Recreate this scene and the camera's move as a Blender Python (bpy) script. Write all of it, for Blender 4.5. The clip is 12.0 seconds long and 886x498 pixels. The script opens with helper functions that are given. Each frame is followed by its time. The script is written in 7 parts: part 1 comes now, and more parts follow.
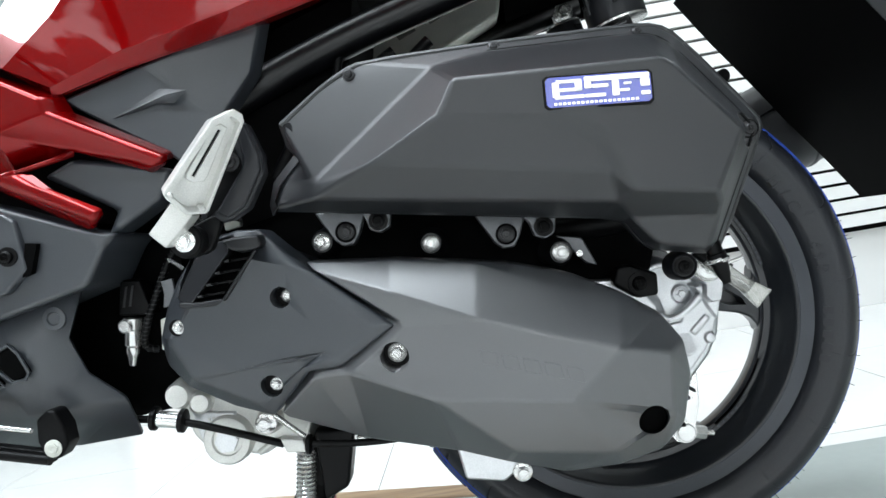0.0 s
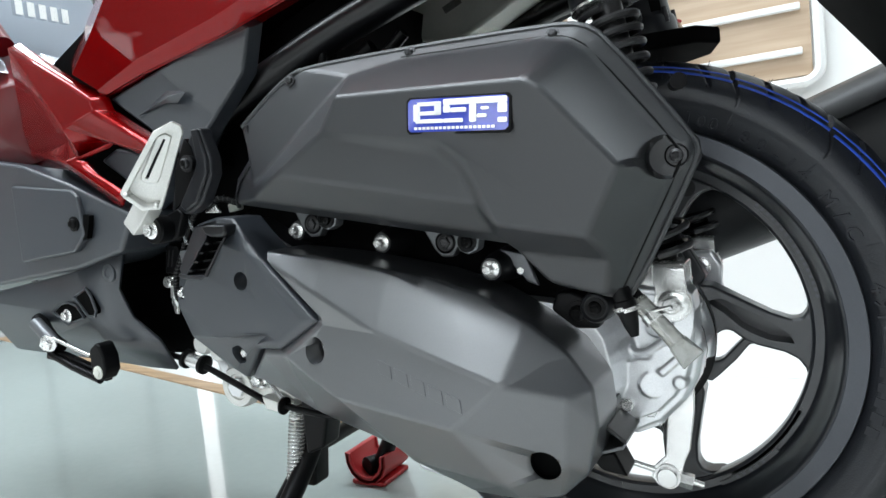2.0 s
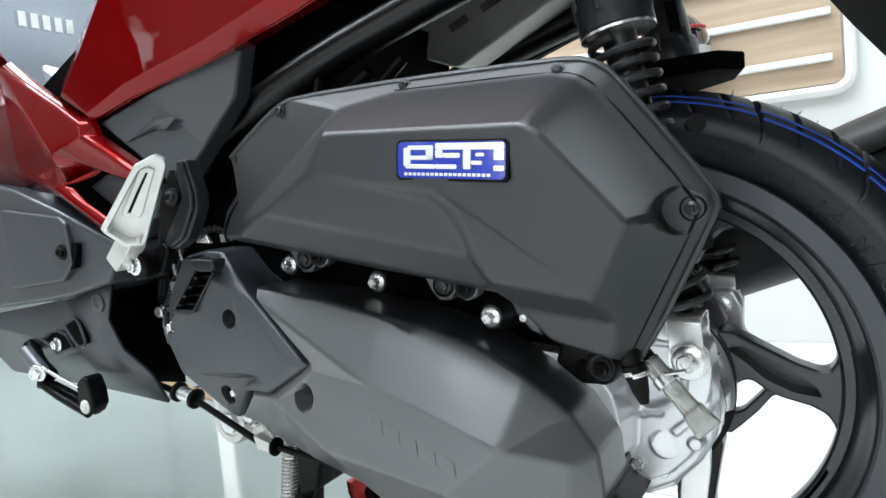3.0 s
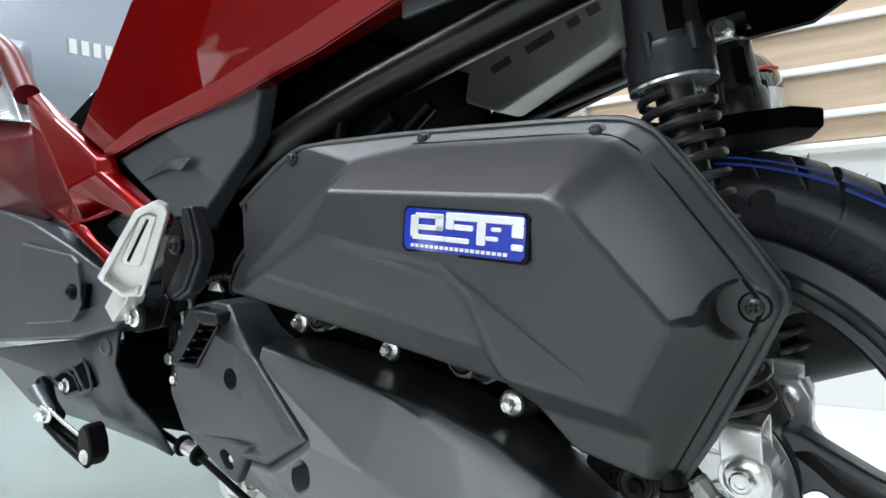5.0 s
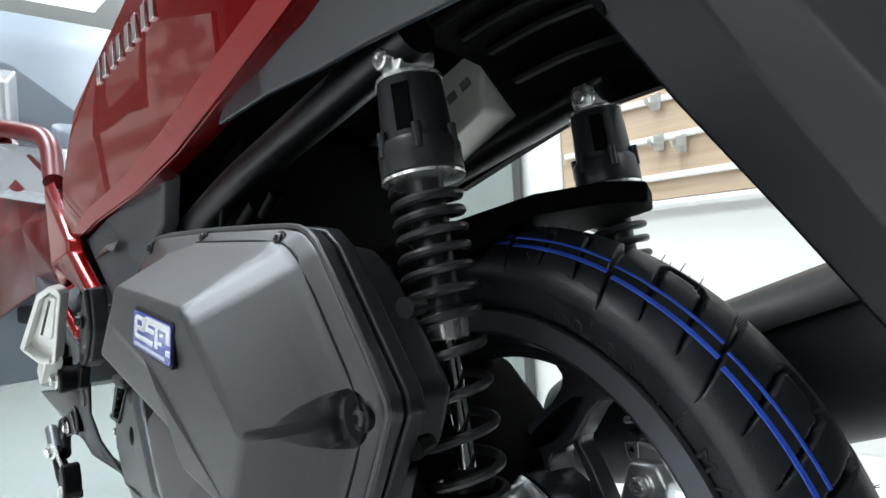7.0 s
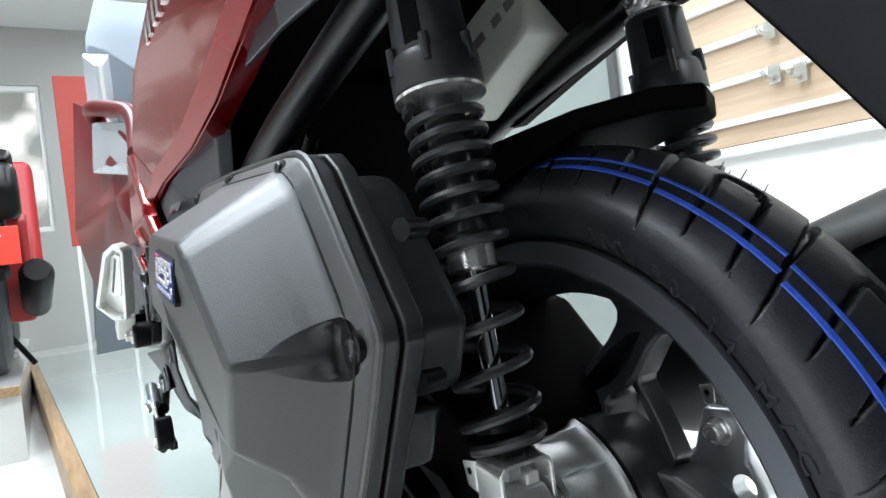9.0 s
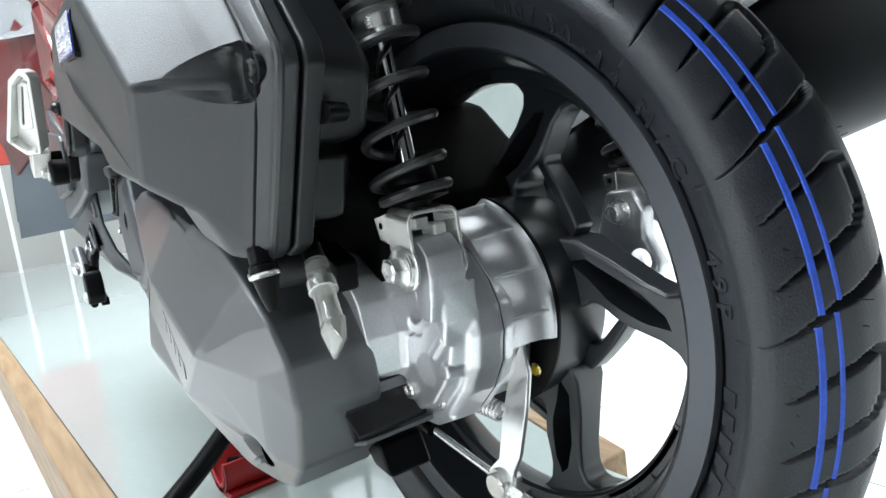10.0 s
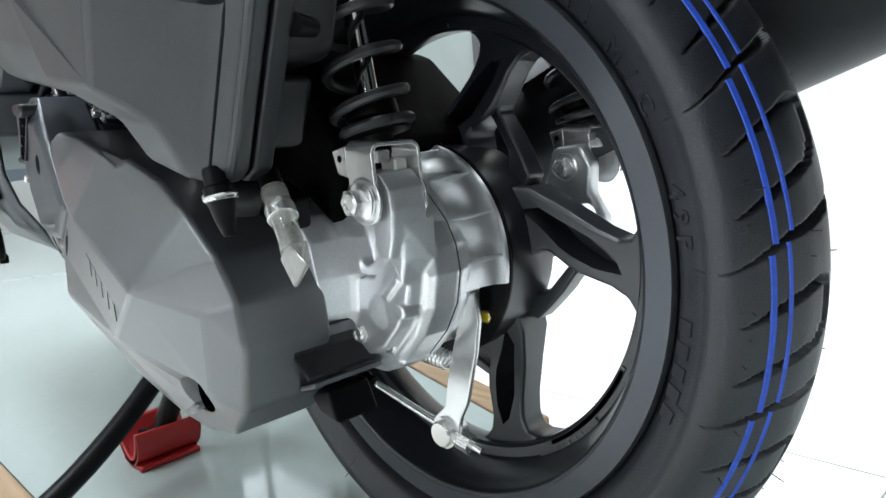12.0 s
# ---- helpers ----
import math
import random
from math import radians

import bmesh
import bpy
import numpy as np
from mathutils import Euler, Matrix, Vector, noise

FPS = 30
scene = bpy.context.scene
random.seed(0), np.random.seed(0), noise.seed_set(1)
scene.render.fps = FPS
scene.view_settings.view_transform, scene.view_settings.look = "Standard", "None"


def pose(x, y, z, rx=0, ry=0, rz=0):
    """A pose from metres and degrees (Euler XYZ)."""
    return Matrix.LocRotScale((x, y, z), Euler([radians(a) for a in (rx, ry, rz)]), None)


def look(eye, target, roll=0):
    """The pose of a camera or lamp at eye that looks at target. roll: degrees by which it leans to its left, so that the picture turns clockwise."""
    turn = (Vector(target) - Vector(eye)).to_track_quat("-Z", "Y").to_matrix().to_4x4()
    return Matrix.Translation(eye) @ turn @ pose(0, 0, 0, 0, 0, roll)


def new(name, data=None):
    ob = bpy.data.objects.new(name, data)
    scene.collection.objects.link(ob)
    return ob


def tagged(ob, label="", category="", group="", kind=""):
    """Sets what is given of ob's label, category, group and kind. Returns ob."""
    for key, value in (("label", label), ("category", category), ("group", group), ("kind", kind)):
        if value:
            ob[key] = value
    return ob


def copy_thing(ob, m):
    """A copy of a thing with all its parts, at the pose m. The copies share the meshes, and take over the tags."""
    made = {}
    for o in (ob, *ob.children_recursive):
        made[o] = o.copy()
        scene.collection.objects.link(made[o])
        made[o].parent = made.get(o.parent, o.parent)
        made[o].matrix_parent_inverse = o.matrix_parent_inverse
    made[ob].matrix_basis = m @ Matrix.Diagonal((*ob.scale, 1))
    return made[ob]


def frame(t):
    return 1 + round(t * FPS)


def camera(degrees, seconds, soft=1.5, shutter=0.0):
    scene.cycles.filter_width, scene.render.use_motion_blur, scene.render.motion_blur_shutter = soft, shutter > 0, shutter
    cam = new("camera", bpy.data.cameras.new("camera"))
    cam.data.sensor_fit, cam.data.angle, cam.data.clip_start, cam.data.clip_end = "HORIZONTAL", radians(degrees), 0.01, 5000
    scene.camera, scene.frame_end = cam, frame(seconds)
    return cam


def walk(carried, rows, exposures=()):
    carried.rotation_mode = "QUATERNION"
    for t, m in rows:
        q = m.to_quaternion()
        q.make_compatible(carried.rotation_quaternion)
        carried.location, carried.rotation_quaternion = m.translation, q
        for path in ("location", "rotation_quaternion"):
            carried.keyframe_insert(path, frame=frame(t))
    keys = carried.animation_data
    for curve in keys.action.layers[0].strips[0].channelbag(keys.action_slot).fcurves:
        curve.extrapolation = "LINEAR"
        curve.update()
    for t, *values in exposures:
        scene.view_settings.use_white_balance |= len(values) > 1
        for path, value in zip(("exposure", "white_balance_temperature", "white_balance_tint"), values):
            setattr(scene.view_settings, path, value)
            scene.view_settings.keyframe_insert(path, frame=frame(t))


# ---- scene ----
cam = camera(66.8, 12.0)
PATH = [
    (0, (-0.137, -0.721, 0.432), (-0.195, 1.279, 0.417), -9.8),
    (0.5, (0.007, -0.687, 0.467), (-0.505, 1.246, 0.429), -8.6),
    (1, (0.126, -0.661, 0.471), (-0.658, 1.177, 0.399), -5.7),
    (1.5, (0.176, -0.637, 0.472), (-0.735, 1.14, 0.356), -5.7),
    (2, (0.183, -0.629, 0.47), (-0.76, 1.128, 0.321), -5.8),
    (2.5, (0.183, -0.628, 0.473), (-0.767, 1.124, 0.306), -5.6),
    (3, (0.182, -0.581, 0.503), (-0.814, 1.147, 0.351), -5.3),
    (3.2, (0.177, -0.555, 0.521), (-0.863, 1.149, 0.392), -4.3),
    (5, (0.173, -0.512, 0.528), (-0.959, 1.136, 0.469), -2.7),
    (5.5, (0.186, -0.512, 0.534), (-0.971, 1.118, 0.468), -1.2),
    (6, (0.269, -0.49, 0.542), (-0.936, 1.106, 0.512), -0.1),
    (6.5, (0.373, -0.422, 0.561), (-1.02, 1.013, 0.614), -0.4),
    (7, (0.397, -0.346, 0.557), (-1.11, 0.968, 0.602), -3.6),
    (7.2, (0.399, -0.324, 0.56), (-1.166, 0.921, 0.596), -4.3),
    (8.8, (0.391, -0.27, 0.55), (-1.334, 0.743, 0.542), -6.3),
    (9, (0.4, -0.279, 0.527), (-1.312, 0.755, 0.504), -6.6),
    (9.2, (0.408, -0.286, 0.506), (-1.281, 0.779, 0.392), -7.0),
    (9.5, (0.423, -0.283, 0.47), (-1.258, 0.785, 0.282), -7.6),
    (10, (0.425, -0.284, 0.429), (-1.199, 0.853, 0.164), -7.9),
    (10.5, (0.421, -0.289, 0.406), (-1.178, 0.879, 0.121), -8.0),
    (11, (0.413, -0.29, 0.399), (-1.16, 0.911, 0.109), -7.8),
    (11.5, (0.404, -0.3, 0.394), (-1.125, 0.95, 0.078), -7.1),
    (12, (0.402, -0.311, 0.397), (-1.046, 1.035, 0.089), -5.1),
]
walk(cam, [(t, look(eye, target, roll)) for t, eye, target, roll in PATH], [(0, -0.42), (1, -0.44), (2.5, -0.40), (5, -0.47), (6.5, -0.52), (7.2, -0.32), (8.8, -0.06), (9.5, 0.10), (10, 0.16), (11, 0.10), (12, -0.06)])
LAMP_WATTS = 51.0

# ---- world and light ----
FLOOR, DECK = -0.06, 0.05
world = bpy.data.worlds.new("world")
scene.world = world
world.use_nodes = True
world.node_tree.nodes["Background"].inputs[0].default_value = (0.75, 0.82, 0.9, 1)
world.node_tree.nodes["Background"].inputs[1].default_value = 0.35


def area_lamp(name, at, aim, size_x, size_y, watts, colour=(0.81, 0.925, 1.02)):
    data = bpy.data.lights.new(name, "AREA")
    data.shape, data.size, data.size_y, data.energy, data.color = "RECTANGLE", size_x, size_y, watts, colour
    ob = new(name, data)
    ob.matrix_world = look(at, aim)
    return ob


# ---- materials ----
def material(name, colour, rough=0.5, metal=0.0, grain=0.0, grain_size=900.0, stain=0.0, stain_size=9.0,
             coat=0.0, coat_rough=0.05, bump=0.0, rough_vary=0.0, spec=0.5, coat_ior=1.5):
    mat = bpy.data.materials.new(name)
    mat.use_nodes = True
    nt = mat.node_tree
    n, link = nt.nodes, nt.links.new
    b = n["Principled BSDF"]
    b.inputs["Base Color"].default_value = (*colour, 1)
    b.inputs["Roughness"].default_value = rough
    b.inputs["Metallic"].default_value = metal
    b.inputs["Specular IOR Level"].default_value = spec
    b.inputs["Coat Weight"].default_value = coat
    b.inputs["Coat Roughness"].default_value = coat_rough
    b.inputs["Coat IOR"].default_value = coat_ior
    co = n.new("ShaderNodeTexCoord")
    if stain or grain or rough_vary:
        big = n.new("ShaderNodeTexNoise")
        big.inputs["Scale"].default_value, big.inputs["Detail"].default_value = stain_size, 5
        link(co.outputs["Object"], big.inputs["Vector"])
        fine = n.new("ShaderNodeTexNoise")
        fine.inputs["Scale"].default_value, fine.inputs["Detail"].default_value = grain_size, 2
        link(co.outputs["Object"], fine.inputs["Vector"])
        a = n.new("ShaderNodeMapRange")
        a.inputs["To Min"].default_value, a.inputs["To Max"].default_value = 1 - stain, 1 + stain
        link(big.outputs["Fac"], a.inputs["Value"])
        c = n.new("ShaderNodeMapRange")
        c.inputs["To Min"].default_value, c.inputs["To Max"].default_value = 1 - grain, 1 + grain
        link(fine.outputs["Fac"], c.inputs["Value"])
        m = n.new("ShaderNodeMath")
        m.operation = "MULTIPLY"
        link(a.outputs[0], m.inputs[0])
        link(c.outputs[0], m.inputs[1])
        mix = n.new("ShaderNodeVectorMath")
        mix.operation = "SCALE"
        mix.inputs[0].default_value = colour
        link(m.outputs[0], mix.inputs["Scale"])
        link(mix.outputs[0], b.inputs["Base Color"])
        if rough_vary:
            r = n.new("ShaderNodeMapRange")
            r.inputs["To Min"].default_value, r.inputs["To Max"].default_value = rough - rough_vary, rough + rough_vary
            link(big.outputs["Fac"], r.inputs["Value"])
            link(r.outputs[0], b.inputs["Roughness"])
        if bump:
            bp = n.new("ShaderNodeBump")
            bp.inputs["Strength"].default_value, bp.inputs["Distance"].default_value = bump, 0.0006
            link(fine.outputs["Fac"], bp.inputs["Height"])
            link(bp.outputs[0], b.inputs["Normal"])
    return mat


M_COVER = material("grained_plastic", (0.0098, 0.0113, 0.0138), 0.42, grain=0.35, grain_size=1500, stain=0.14, stain_size=14, bump=0.26, rough_vary=0.08, spec=0.85, coat=0.10, coat_rough=0.40)
M_CVT = material("grey_grained_plastic", (0.045, 0.0485, 0.0545), 0.37, grain=0.35, grain_size=1500, stain=0.14, stain_size=12, bump=0.20, rough_vary=0.06, spec=1.0, coat=1.0, coat_rough=0.34, coat_ior=1.7)
M_BLACK = material("black_plastic", (0.0032, 0.0032, 0.0036), 0.38, spec=0.15, grain=0.3, stain=0.2, bump=0.15, rough_vary=0.08)
# M_DARK: black parts, and near-zero black painted in for deep shade in bay and gaps
M_DARK = material("near_black_part_and_shade", (0.0012, 0.0012, 0.0013), 0.7, spec=0.06, grain=0.3, stain=0.2, rough_vary=0.1)
M_TRIM = material("slate_plastic", (0.0340, 0.0395, 0.0480), 0.36, spec=0.9, grain=0.3, grain_size=1400, stain=0.10, bump=0.25, rough_vary=0.05)
M_RED = material("candy_red", (0.225, 0.0005, 0.0011), 0.22, metal=0.50, grain=0.15, grain_size=2500, stain=0.08, coat=0.75, coat_rough=0.012, spec=0.03, coat_ior=1.44)
M_FLANK = material("deep_red_paint", (0.10, 0.002, 0.004), 0.30, grain=0.1, stain=0.1, spec=0.35)
M_SHOCK = material("satin_black_cover", (0.017, 0.018, 0.021), 0.32, spec=0.4, grain=0.15, stain=0.1, rough_vary=0.05)
M_RUBBER = material("tyre_rubber", (0.0155, 0.0173, 0.0220), 0.44, grain=0.5, grain_size=800, stain=0.5, stain_size=34, bump=0.35, rough_vary=0.16, spec=0.62)
M_GROOVE = material("soft_rubber", (0.010, 0.010, 0.011), 0.7, grain=0.2, stain=0.1)
M_BLUE = material("blue_stripe", (0.022, 0.080, 0.50), 0.55, grain=0.35, grain_size=400, stain=0.3, stain_size=60)
M_RIM = material("satin_black_alloy", (0.0140, 0.0160, 0.0200), 0.30, metal=0.0, grain=0.15, grain_size=1800, stain=0.08, bump=0.1, rough_vary=0.05, spec=0.8)
M_LIP = material("satin_grey_alloy", (0.075, 0.080, 0.092), 0.33, metal=0.4, grain=0.12, stain=0.1, rough_vary=0.05)
M_ALLOY = material("cast_aluminium", (0.78, 0.79, 0.81), 0.34, metal=0.82, grain=0.12, grain_size=700, stain=0.16, stain_size=40, bump=0.10, rough_vary=0.08)
M_STEEL = material("zinc_steel", (0.86, 0.86, 0.85), 0.24, metal=0.8, grain=0.08, stain=0.10, stain_size=60, rough_vary=0.08)
M_BRACKET = material("satin_grey_bracket", (0.16, 0.165, 0.175), 0.34, metal=0.4, grain=0.15, stain=0.12, rough_vary=0.06)
M_TUBEPAINT = material("gloss_black_paint", (0.002, 0.002, 0.003), 0.33, spec=0.5, grain=0.15, stain=0.2, stain_size=40, rough_vary=0.06)
M_CHROME = material("chrome", (0.80, 0.80, 0.80), 0.08, metal=1.0)
M_PEG = material("pale_cast_alloy", (0.74, 0.74, 0.71), 0.34, metal=0.45, grain=0.15, grain_size=900, stain=0.14, stain_size=40, bump=0.2, rough_vary=0.06)
M_BRASS = material("yellow_zinc", (0.70, 0.62, 0.35), 0.25, metal=1.0, stain=0.2, stain_size=90, grain=0.1)
M_YELLOW = material("yellow_paint_dot", (0.85, 0.60, 0.02), 0.5)
M_SPRING = material("dark_spring_steel", (0.032, 0.032, 0.034), 0.33, metal=0.2, grain=0.1, stain=0.1)
M_HOSE = material("clear_hose", (0.72, 0.72, 0.68), 0.12, grain=0.1, stain=0.2, stain_size=60, coat=0.6)
M_HOSE.node_tree.nodes["Principled BSDF"].inputs["Transmission Weight"].default_value = 0.7
M_PALE = material("pale_grey_plastic", (0.66, 0.67, 0.61), 0.5, grain=0.1, stain=0.15, stain_size=20, rough_vary=0.1)
M_PRINT = material("faded_grey_print", (0.20, 0.20, 0.18), 0.6, grain=0.3, grain_size=300, stain=0.4, stain_size=60)
M_BADGE = material("silver_badge", (0.90, 0.91, 0.93), 0.2, metal=0.35, stain=0.03, coat=0.5)
M_BADGEBLUE = material("blue_badge_enamel", (0.010, 0.035, 0.42), 0.15, coat=1.0)
M_REDPAD = material("red_plastic", (0.34, 0.012, 0.014), 0.42, grain=0.2, stain=0.15, stain_size=25, rough_vary=0.1)
M_WHITE = material("white_paint", (0.80, 0.80, 0.78), 0.55, grain=0.03, grain_size=300, stain=0.04, stain_size=2)
M_CEIL = material("ceiling_white", (0.80, 0.80, 0.79), 0.8, stain=0.03, stain_size=2)


def deck_material():
    mat = material("polished_deck", (0.33, 0.37, 0.355), 0.05, stain=0.05, stain_size=3, grain=0.04, grain_size=60, rough_vary=0.03)
    return mat


def wood_material(name, a, b, scale=9.0):
    mat = bpy.data.materials.new(name)
    mat.use_nodes = True
    nt = mat.node_tree
    n, link = nt.nodes, nt.links.new
    co, mp, no, ramp = n.new("ShaderNodeTexCoord"), n.new("ShaderNodeMapping"), n.new("ShaderNodeTexNoise"), n.new("ShaderNodeValToRGB")
    mp.inputs["Scale"].default_value = (0.6, 9, 9)
    no.inputs["Scale"].default_value, no.inputs["Detail"].default_value = scale, 7
    ramp.color_ramp.elements[0].position, ramp.color_ramp.elements[1].position = 0.3, 0.7
    ramp.color_ramp.elements[0].color, ramp.color_ramp.elements[1].color = (*a, 1), (*b, 1)
    link(co.outputs["Object"], mp.inputs[0])
    link(mp.outputs[0], no.inputs["Vector"])
    link(no.outputs["Fac"], ramp.inputs[0])
    link(ramp.outputs[0], n["Principled BSDF"].inputs["Base Color"])
    n["Principled BSDF"].inputs["Roughness"].default_value = 0.45
    return mat


M_GUARD = material("dull_black_plastic", (0.009, 0.0098, 0.0115), 0.4, spec=0.5, grain=0.2, grain_size=1400, stain=0.1, rough_vary=0.06)
M_CAN = material("matte_grey_heat_paint", (0.016, 0.017, 0.0195), 0.48, spec=0.4, grain=0.2, grain_size=900, stain=0.15, rough_vary=0.06)
M_GROUT = material("tile_joint", (0.40, 0.40, 0.38), 0.8, stain=0.1)
# M_WALL is kept dark so the unseen walls reflect little onto the scooter
M_WALL = material("grey_wall_paint", (0.06, 0.06, 0.062), 0.6, grain=0.03, grain_size=300, stain=0.05, stain_size=2)
M_ENDWALL = material("pale_grey_wall_paint", (0.42, 0.42, 0.40), 0.6, grain=0.03, grain_size=300, stain=0.06, stain_size=2)
M_NEXTDECK = material("pale_polished_deck", (0.52, 0.52, 0.50), 0.10, stain=0.12, stain_size=3, grain=0.04, grain_size=60, rough_vary=0.04)
M_DECK = deck_material()
M_WOOD = wood_material("wood_edging", (0.20, 0.12, 0.06), (0.36, 0.24, 0.13))
M_BOARD = wood_material("board_veneer", (0.42, 0.30, 0.20), (0.56, 0.43, 0.31), 4.0)


def glow(name, colour, strength):
    mat = bpy.data.materials.new(name)
    mat.use_nodes = True
    b = mat.node_tree.nodes["Principled BSDF"]
    b.inputs["Emission Color"].default_value, b.inputs["Emission Strength"].default_value = (*colour, 1), strength
    return mat


# ---- mesh helpers ----
def part(name, bm, mat, parent=None, label="", sharp=32, bevel=0.0, seg=2, limit=28):
    """Links a bmesh as one mesh object, under a thing or a part."""
    bmesh.ops.recalc_face_normals(bm, faces=bm.faces)
    me = bpy.data.meshes.new(name)
    bm.to_mesh(me)
    bm.free()
    for f in me.polygons:
        f.use_smooth = True
    me.materials.append(mat)
    if not bevel:
        me.set_sharp_from_angle(angle=radians(sharp))
    ob = new(name, me)
    if parent is not None:
        ob.parent = parent
        if parent.type == "EMPTY":
            ob.matrix_parent_inverse = Matrix.Translation(-parent.location)
    if label:
        tagged(ob, label)
    if bevel:
        md = ob.modifiers.new("bevel", "BEVEL")
        md.width, md.segments, md.limit_method, md.angle_limit = bevel, seg, "ANGLE", radians(limit)
        md.use_clamp_overlap = True
        wn = ob.modifiers.new("normals", "WEIGHTED_NORMAL")
        wn.keep_sharp = True
    return ob


def thing(name, at, label, category, group="", kind=""):
    ob = new(name)
    ob.location = at
    ob.empty_display_size = 0.05
    return tagged(ob, label, category, group, kind)


def solid(verts, faces, bm=None):
    bm = bm or bmesh.new()
    vs = [bm.verts.new(v) for v in verts]
    for f in faces:
        bm.faces.new([vs[i] for i in f])
    return bm


def named_solid(pts, faces, bm=None):
    """A mesh from named corners; faces are strings of names."""
    bm = bm or bmesh.new()
    vs = {k: bm.verts.new(v) for k, v in pts.items()}
    for f in faces:
        bm.faces.new([vs[k] for k in f.split()])
    return bm, vs


def prism(outline, y0, y1, bm=None, taper=0.0):
    """An outline in x and z, given depth from y0 to y1; taper shrinks the y0 side towards its middle, in metres."""
    bm = bm or bmesh.new()
    c = Vector((sum(p[0] for p in outline) / len(outline), sum(p[1] for p in outline) / len(outline)))
    a, b = [], []
    for x, z in outline:
        d = Vector((x, z)) - c
        k = max(0.1, 1 - taper / max(d.length, 1e-6))
        a.append(bm.verts.new((c.x + d.x * k, y0, c.y + d.y * k)))
        b.append(bm.verts.new((x, y1, z)))
    bm.faces.new(a)
    bm.faces.new(b[::-1])
    for i in range(len(a)):
        j = (i + 1) % len(a)
        bm.faces.new((a[i], b[i], b[j], a[j]))
    return bm


def box(x0, x1, y0, y1, z0, z1, bm=None):
    return prism([(x0, z0), (x1, z0), (x1, z1), (x0, z1)], y0, y1, bm)


def frame_of(d):
    d = Vector(d).normalized()
    u = d.cross(Vector((0, 0, 1)) if abs(d.z) < 0.9 else Vector((1, 0, 0))).normalized()
    return d, u, d.cross(u)


def rod(p, q, r0, r1=None, seg=24, bm=None, cap=True, turn=0.0):
    bm = bm or bmesh.new()
    r1 = r0 if r1 is None else r1
    p, q = Vector(p), Vector(q)
    d, u, v = frame_of(q - p)
    rings = []
    for c, r in ((p, r0), (q, r1)):
        rings.append([bm.verts.new(c + r * (u * math.cos(a) + v * math.sin(a))) for a in [turn + 2 * math.pi * i / seg for i in range(seg)]])
    for i in range(seg):
        j = (i + 1) % seg
        bm.faces.new((rings[0][i], rings[0][j], rings[1][j], rings[1][i]))
    if cap:
        bm.faces.new(rings[0][::-1])
        bm.faces.new(rings[1])
    return bm


def turned(p, d, profile, seg=32, bm=None, ends=True):
    """A turned body: profile of (along, radius) from p in the direction d."""
    bm = bm or bmesh.new()
    p = Vector(p)
    d, u, v = frame_of(d)
    rings = []
    for s, r in profile:
        rings.append([bm.verts.new(p + d * s + max(r, 1e-5) * (u * math.cos(a) + v * math.sin(a))) for a in [2 * math.pi * i / seg for i in range(seg)]])
    for a, b in zip(rings, rings[1:]):
        for i in range(seg):
            j = (i + 1) % seg
            bm.faces.new((a[i], a[j], b[j], b[i]))
    if ends:
        bm.faces.new(rings[0][::-1])
        bm.faces.new(rings[-1])
    return bm


def tube(points, r, seg=10, bm=None, smooth=0, flat=1.0):
    """A tube along points; smooth: rounds of corner cutting."""
    bm = bm or bmesh.new()
    pts = [Vector(p) for p in points]
    for _ in range(smooth):
        out = [pts[0]]
        for a, b in zip(pts, pts[1:]):
            out += [a.lerp(b, 0.25), a.lerp(b, 0.75)]
        pts = out + [pts[-1]]
    rings, u = [], None
    for i, p in enumerate(pts):
        d = (pts[min(i + 1, len(pts) - 1)] - pts[max(i - 1, 0)]).normalized()
        if u is None:
            u = frame_of(d)[1]
        u = (u - d * u.dot(d)).normalized()
        v = d.cross(u)
        rings.append([bm.verts.new(p + r * (u * math.cos(a) + flat * v * math.sin(a))) for a in [2 * math.pi * k / seg for k in range(seg)]])
    for a, b in zip(rings, rings[1:]):
        for i in range(seg):
            j = (i + 1) % seg
            bm.faces.new((a[i], a[j], b[j], b[i]))
    bm.faces.new(rings[0][::-1])
    bm.faces.new(rings[-1])
    return bm


def coil(p, q, radius, wire, pitches, seg=8, steps=26, bm=None):
    """A coil spring from p to q; pitches: the spacing of its turns, one number a turn."""
    p, q = Vector(p), Vector(q)
    d, u, v = frame_of(q - p)
    total, pts, s = sum(pitches), [], 0.0
    for k in pitches:
        for i in range(steps):
            a = 2 * math.pi * i / steps
            along = (s + k * i / steps) / total * (q - p).length
            pts.append(p + d * along + radius * (u * math.cos(a) + v * math.sin(a)))
        s += k
    pts.append(q + radius * u)
    return tube(pts, wire, seg, bm)


def hex_bolt(p, d, r=0.006, h=0.006, bm=None):
    """A flanged hexagon bolt head that stands on p."""
    p, d = Vector(p), Vector(d).normalized()
    bm = turned(p, d, [(0, r * 1.45), (r * 0.22, r * 1.45), (r * 0.38, r * 1.1)], 28, bm)
    bm = rod(p + d * r * 0.3, p + d * (r * 0.3 + h * 0.85), r, r, 6, bm)
    return turned(p + d * (r * 0.3 + h * 0.85), d, [(0, r * 0.86), (h * 0.12, r * 0.7), (h * 0.12, r * 0.45), (h * 0.02, r * 0.4)], 20, bm)


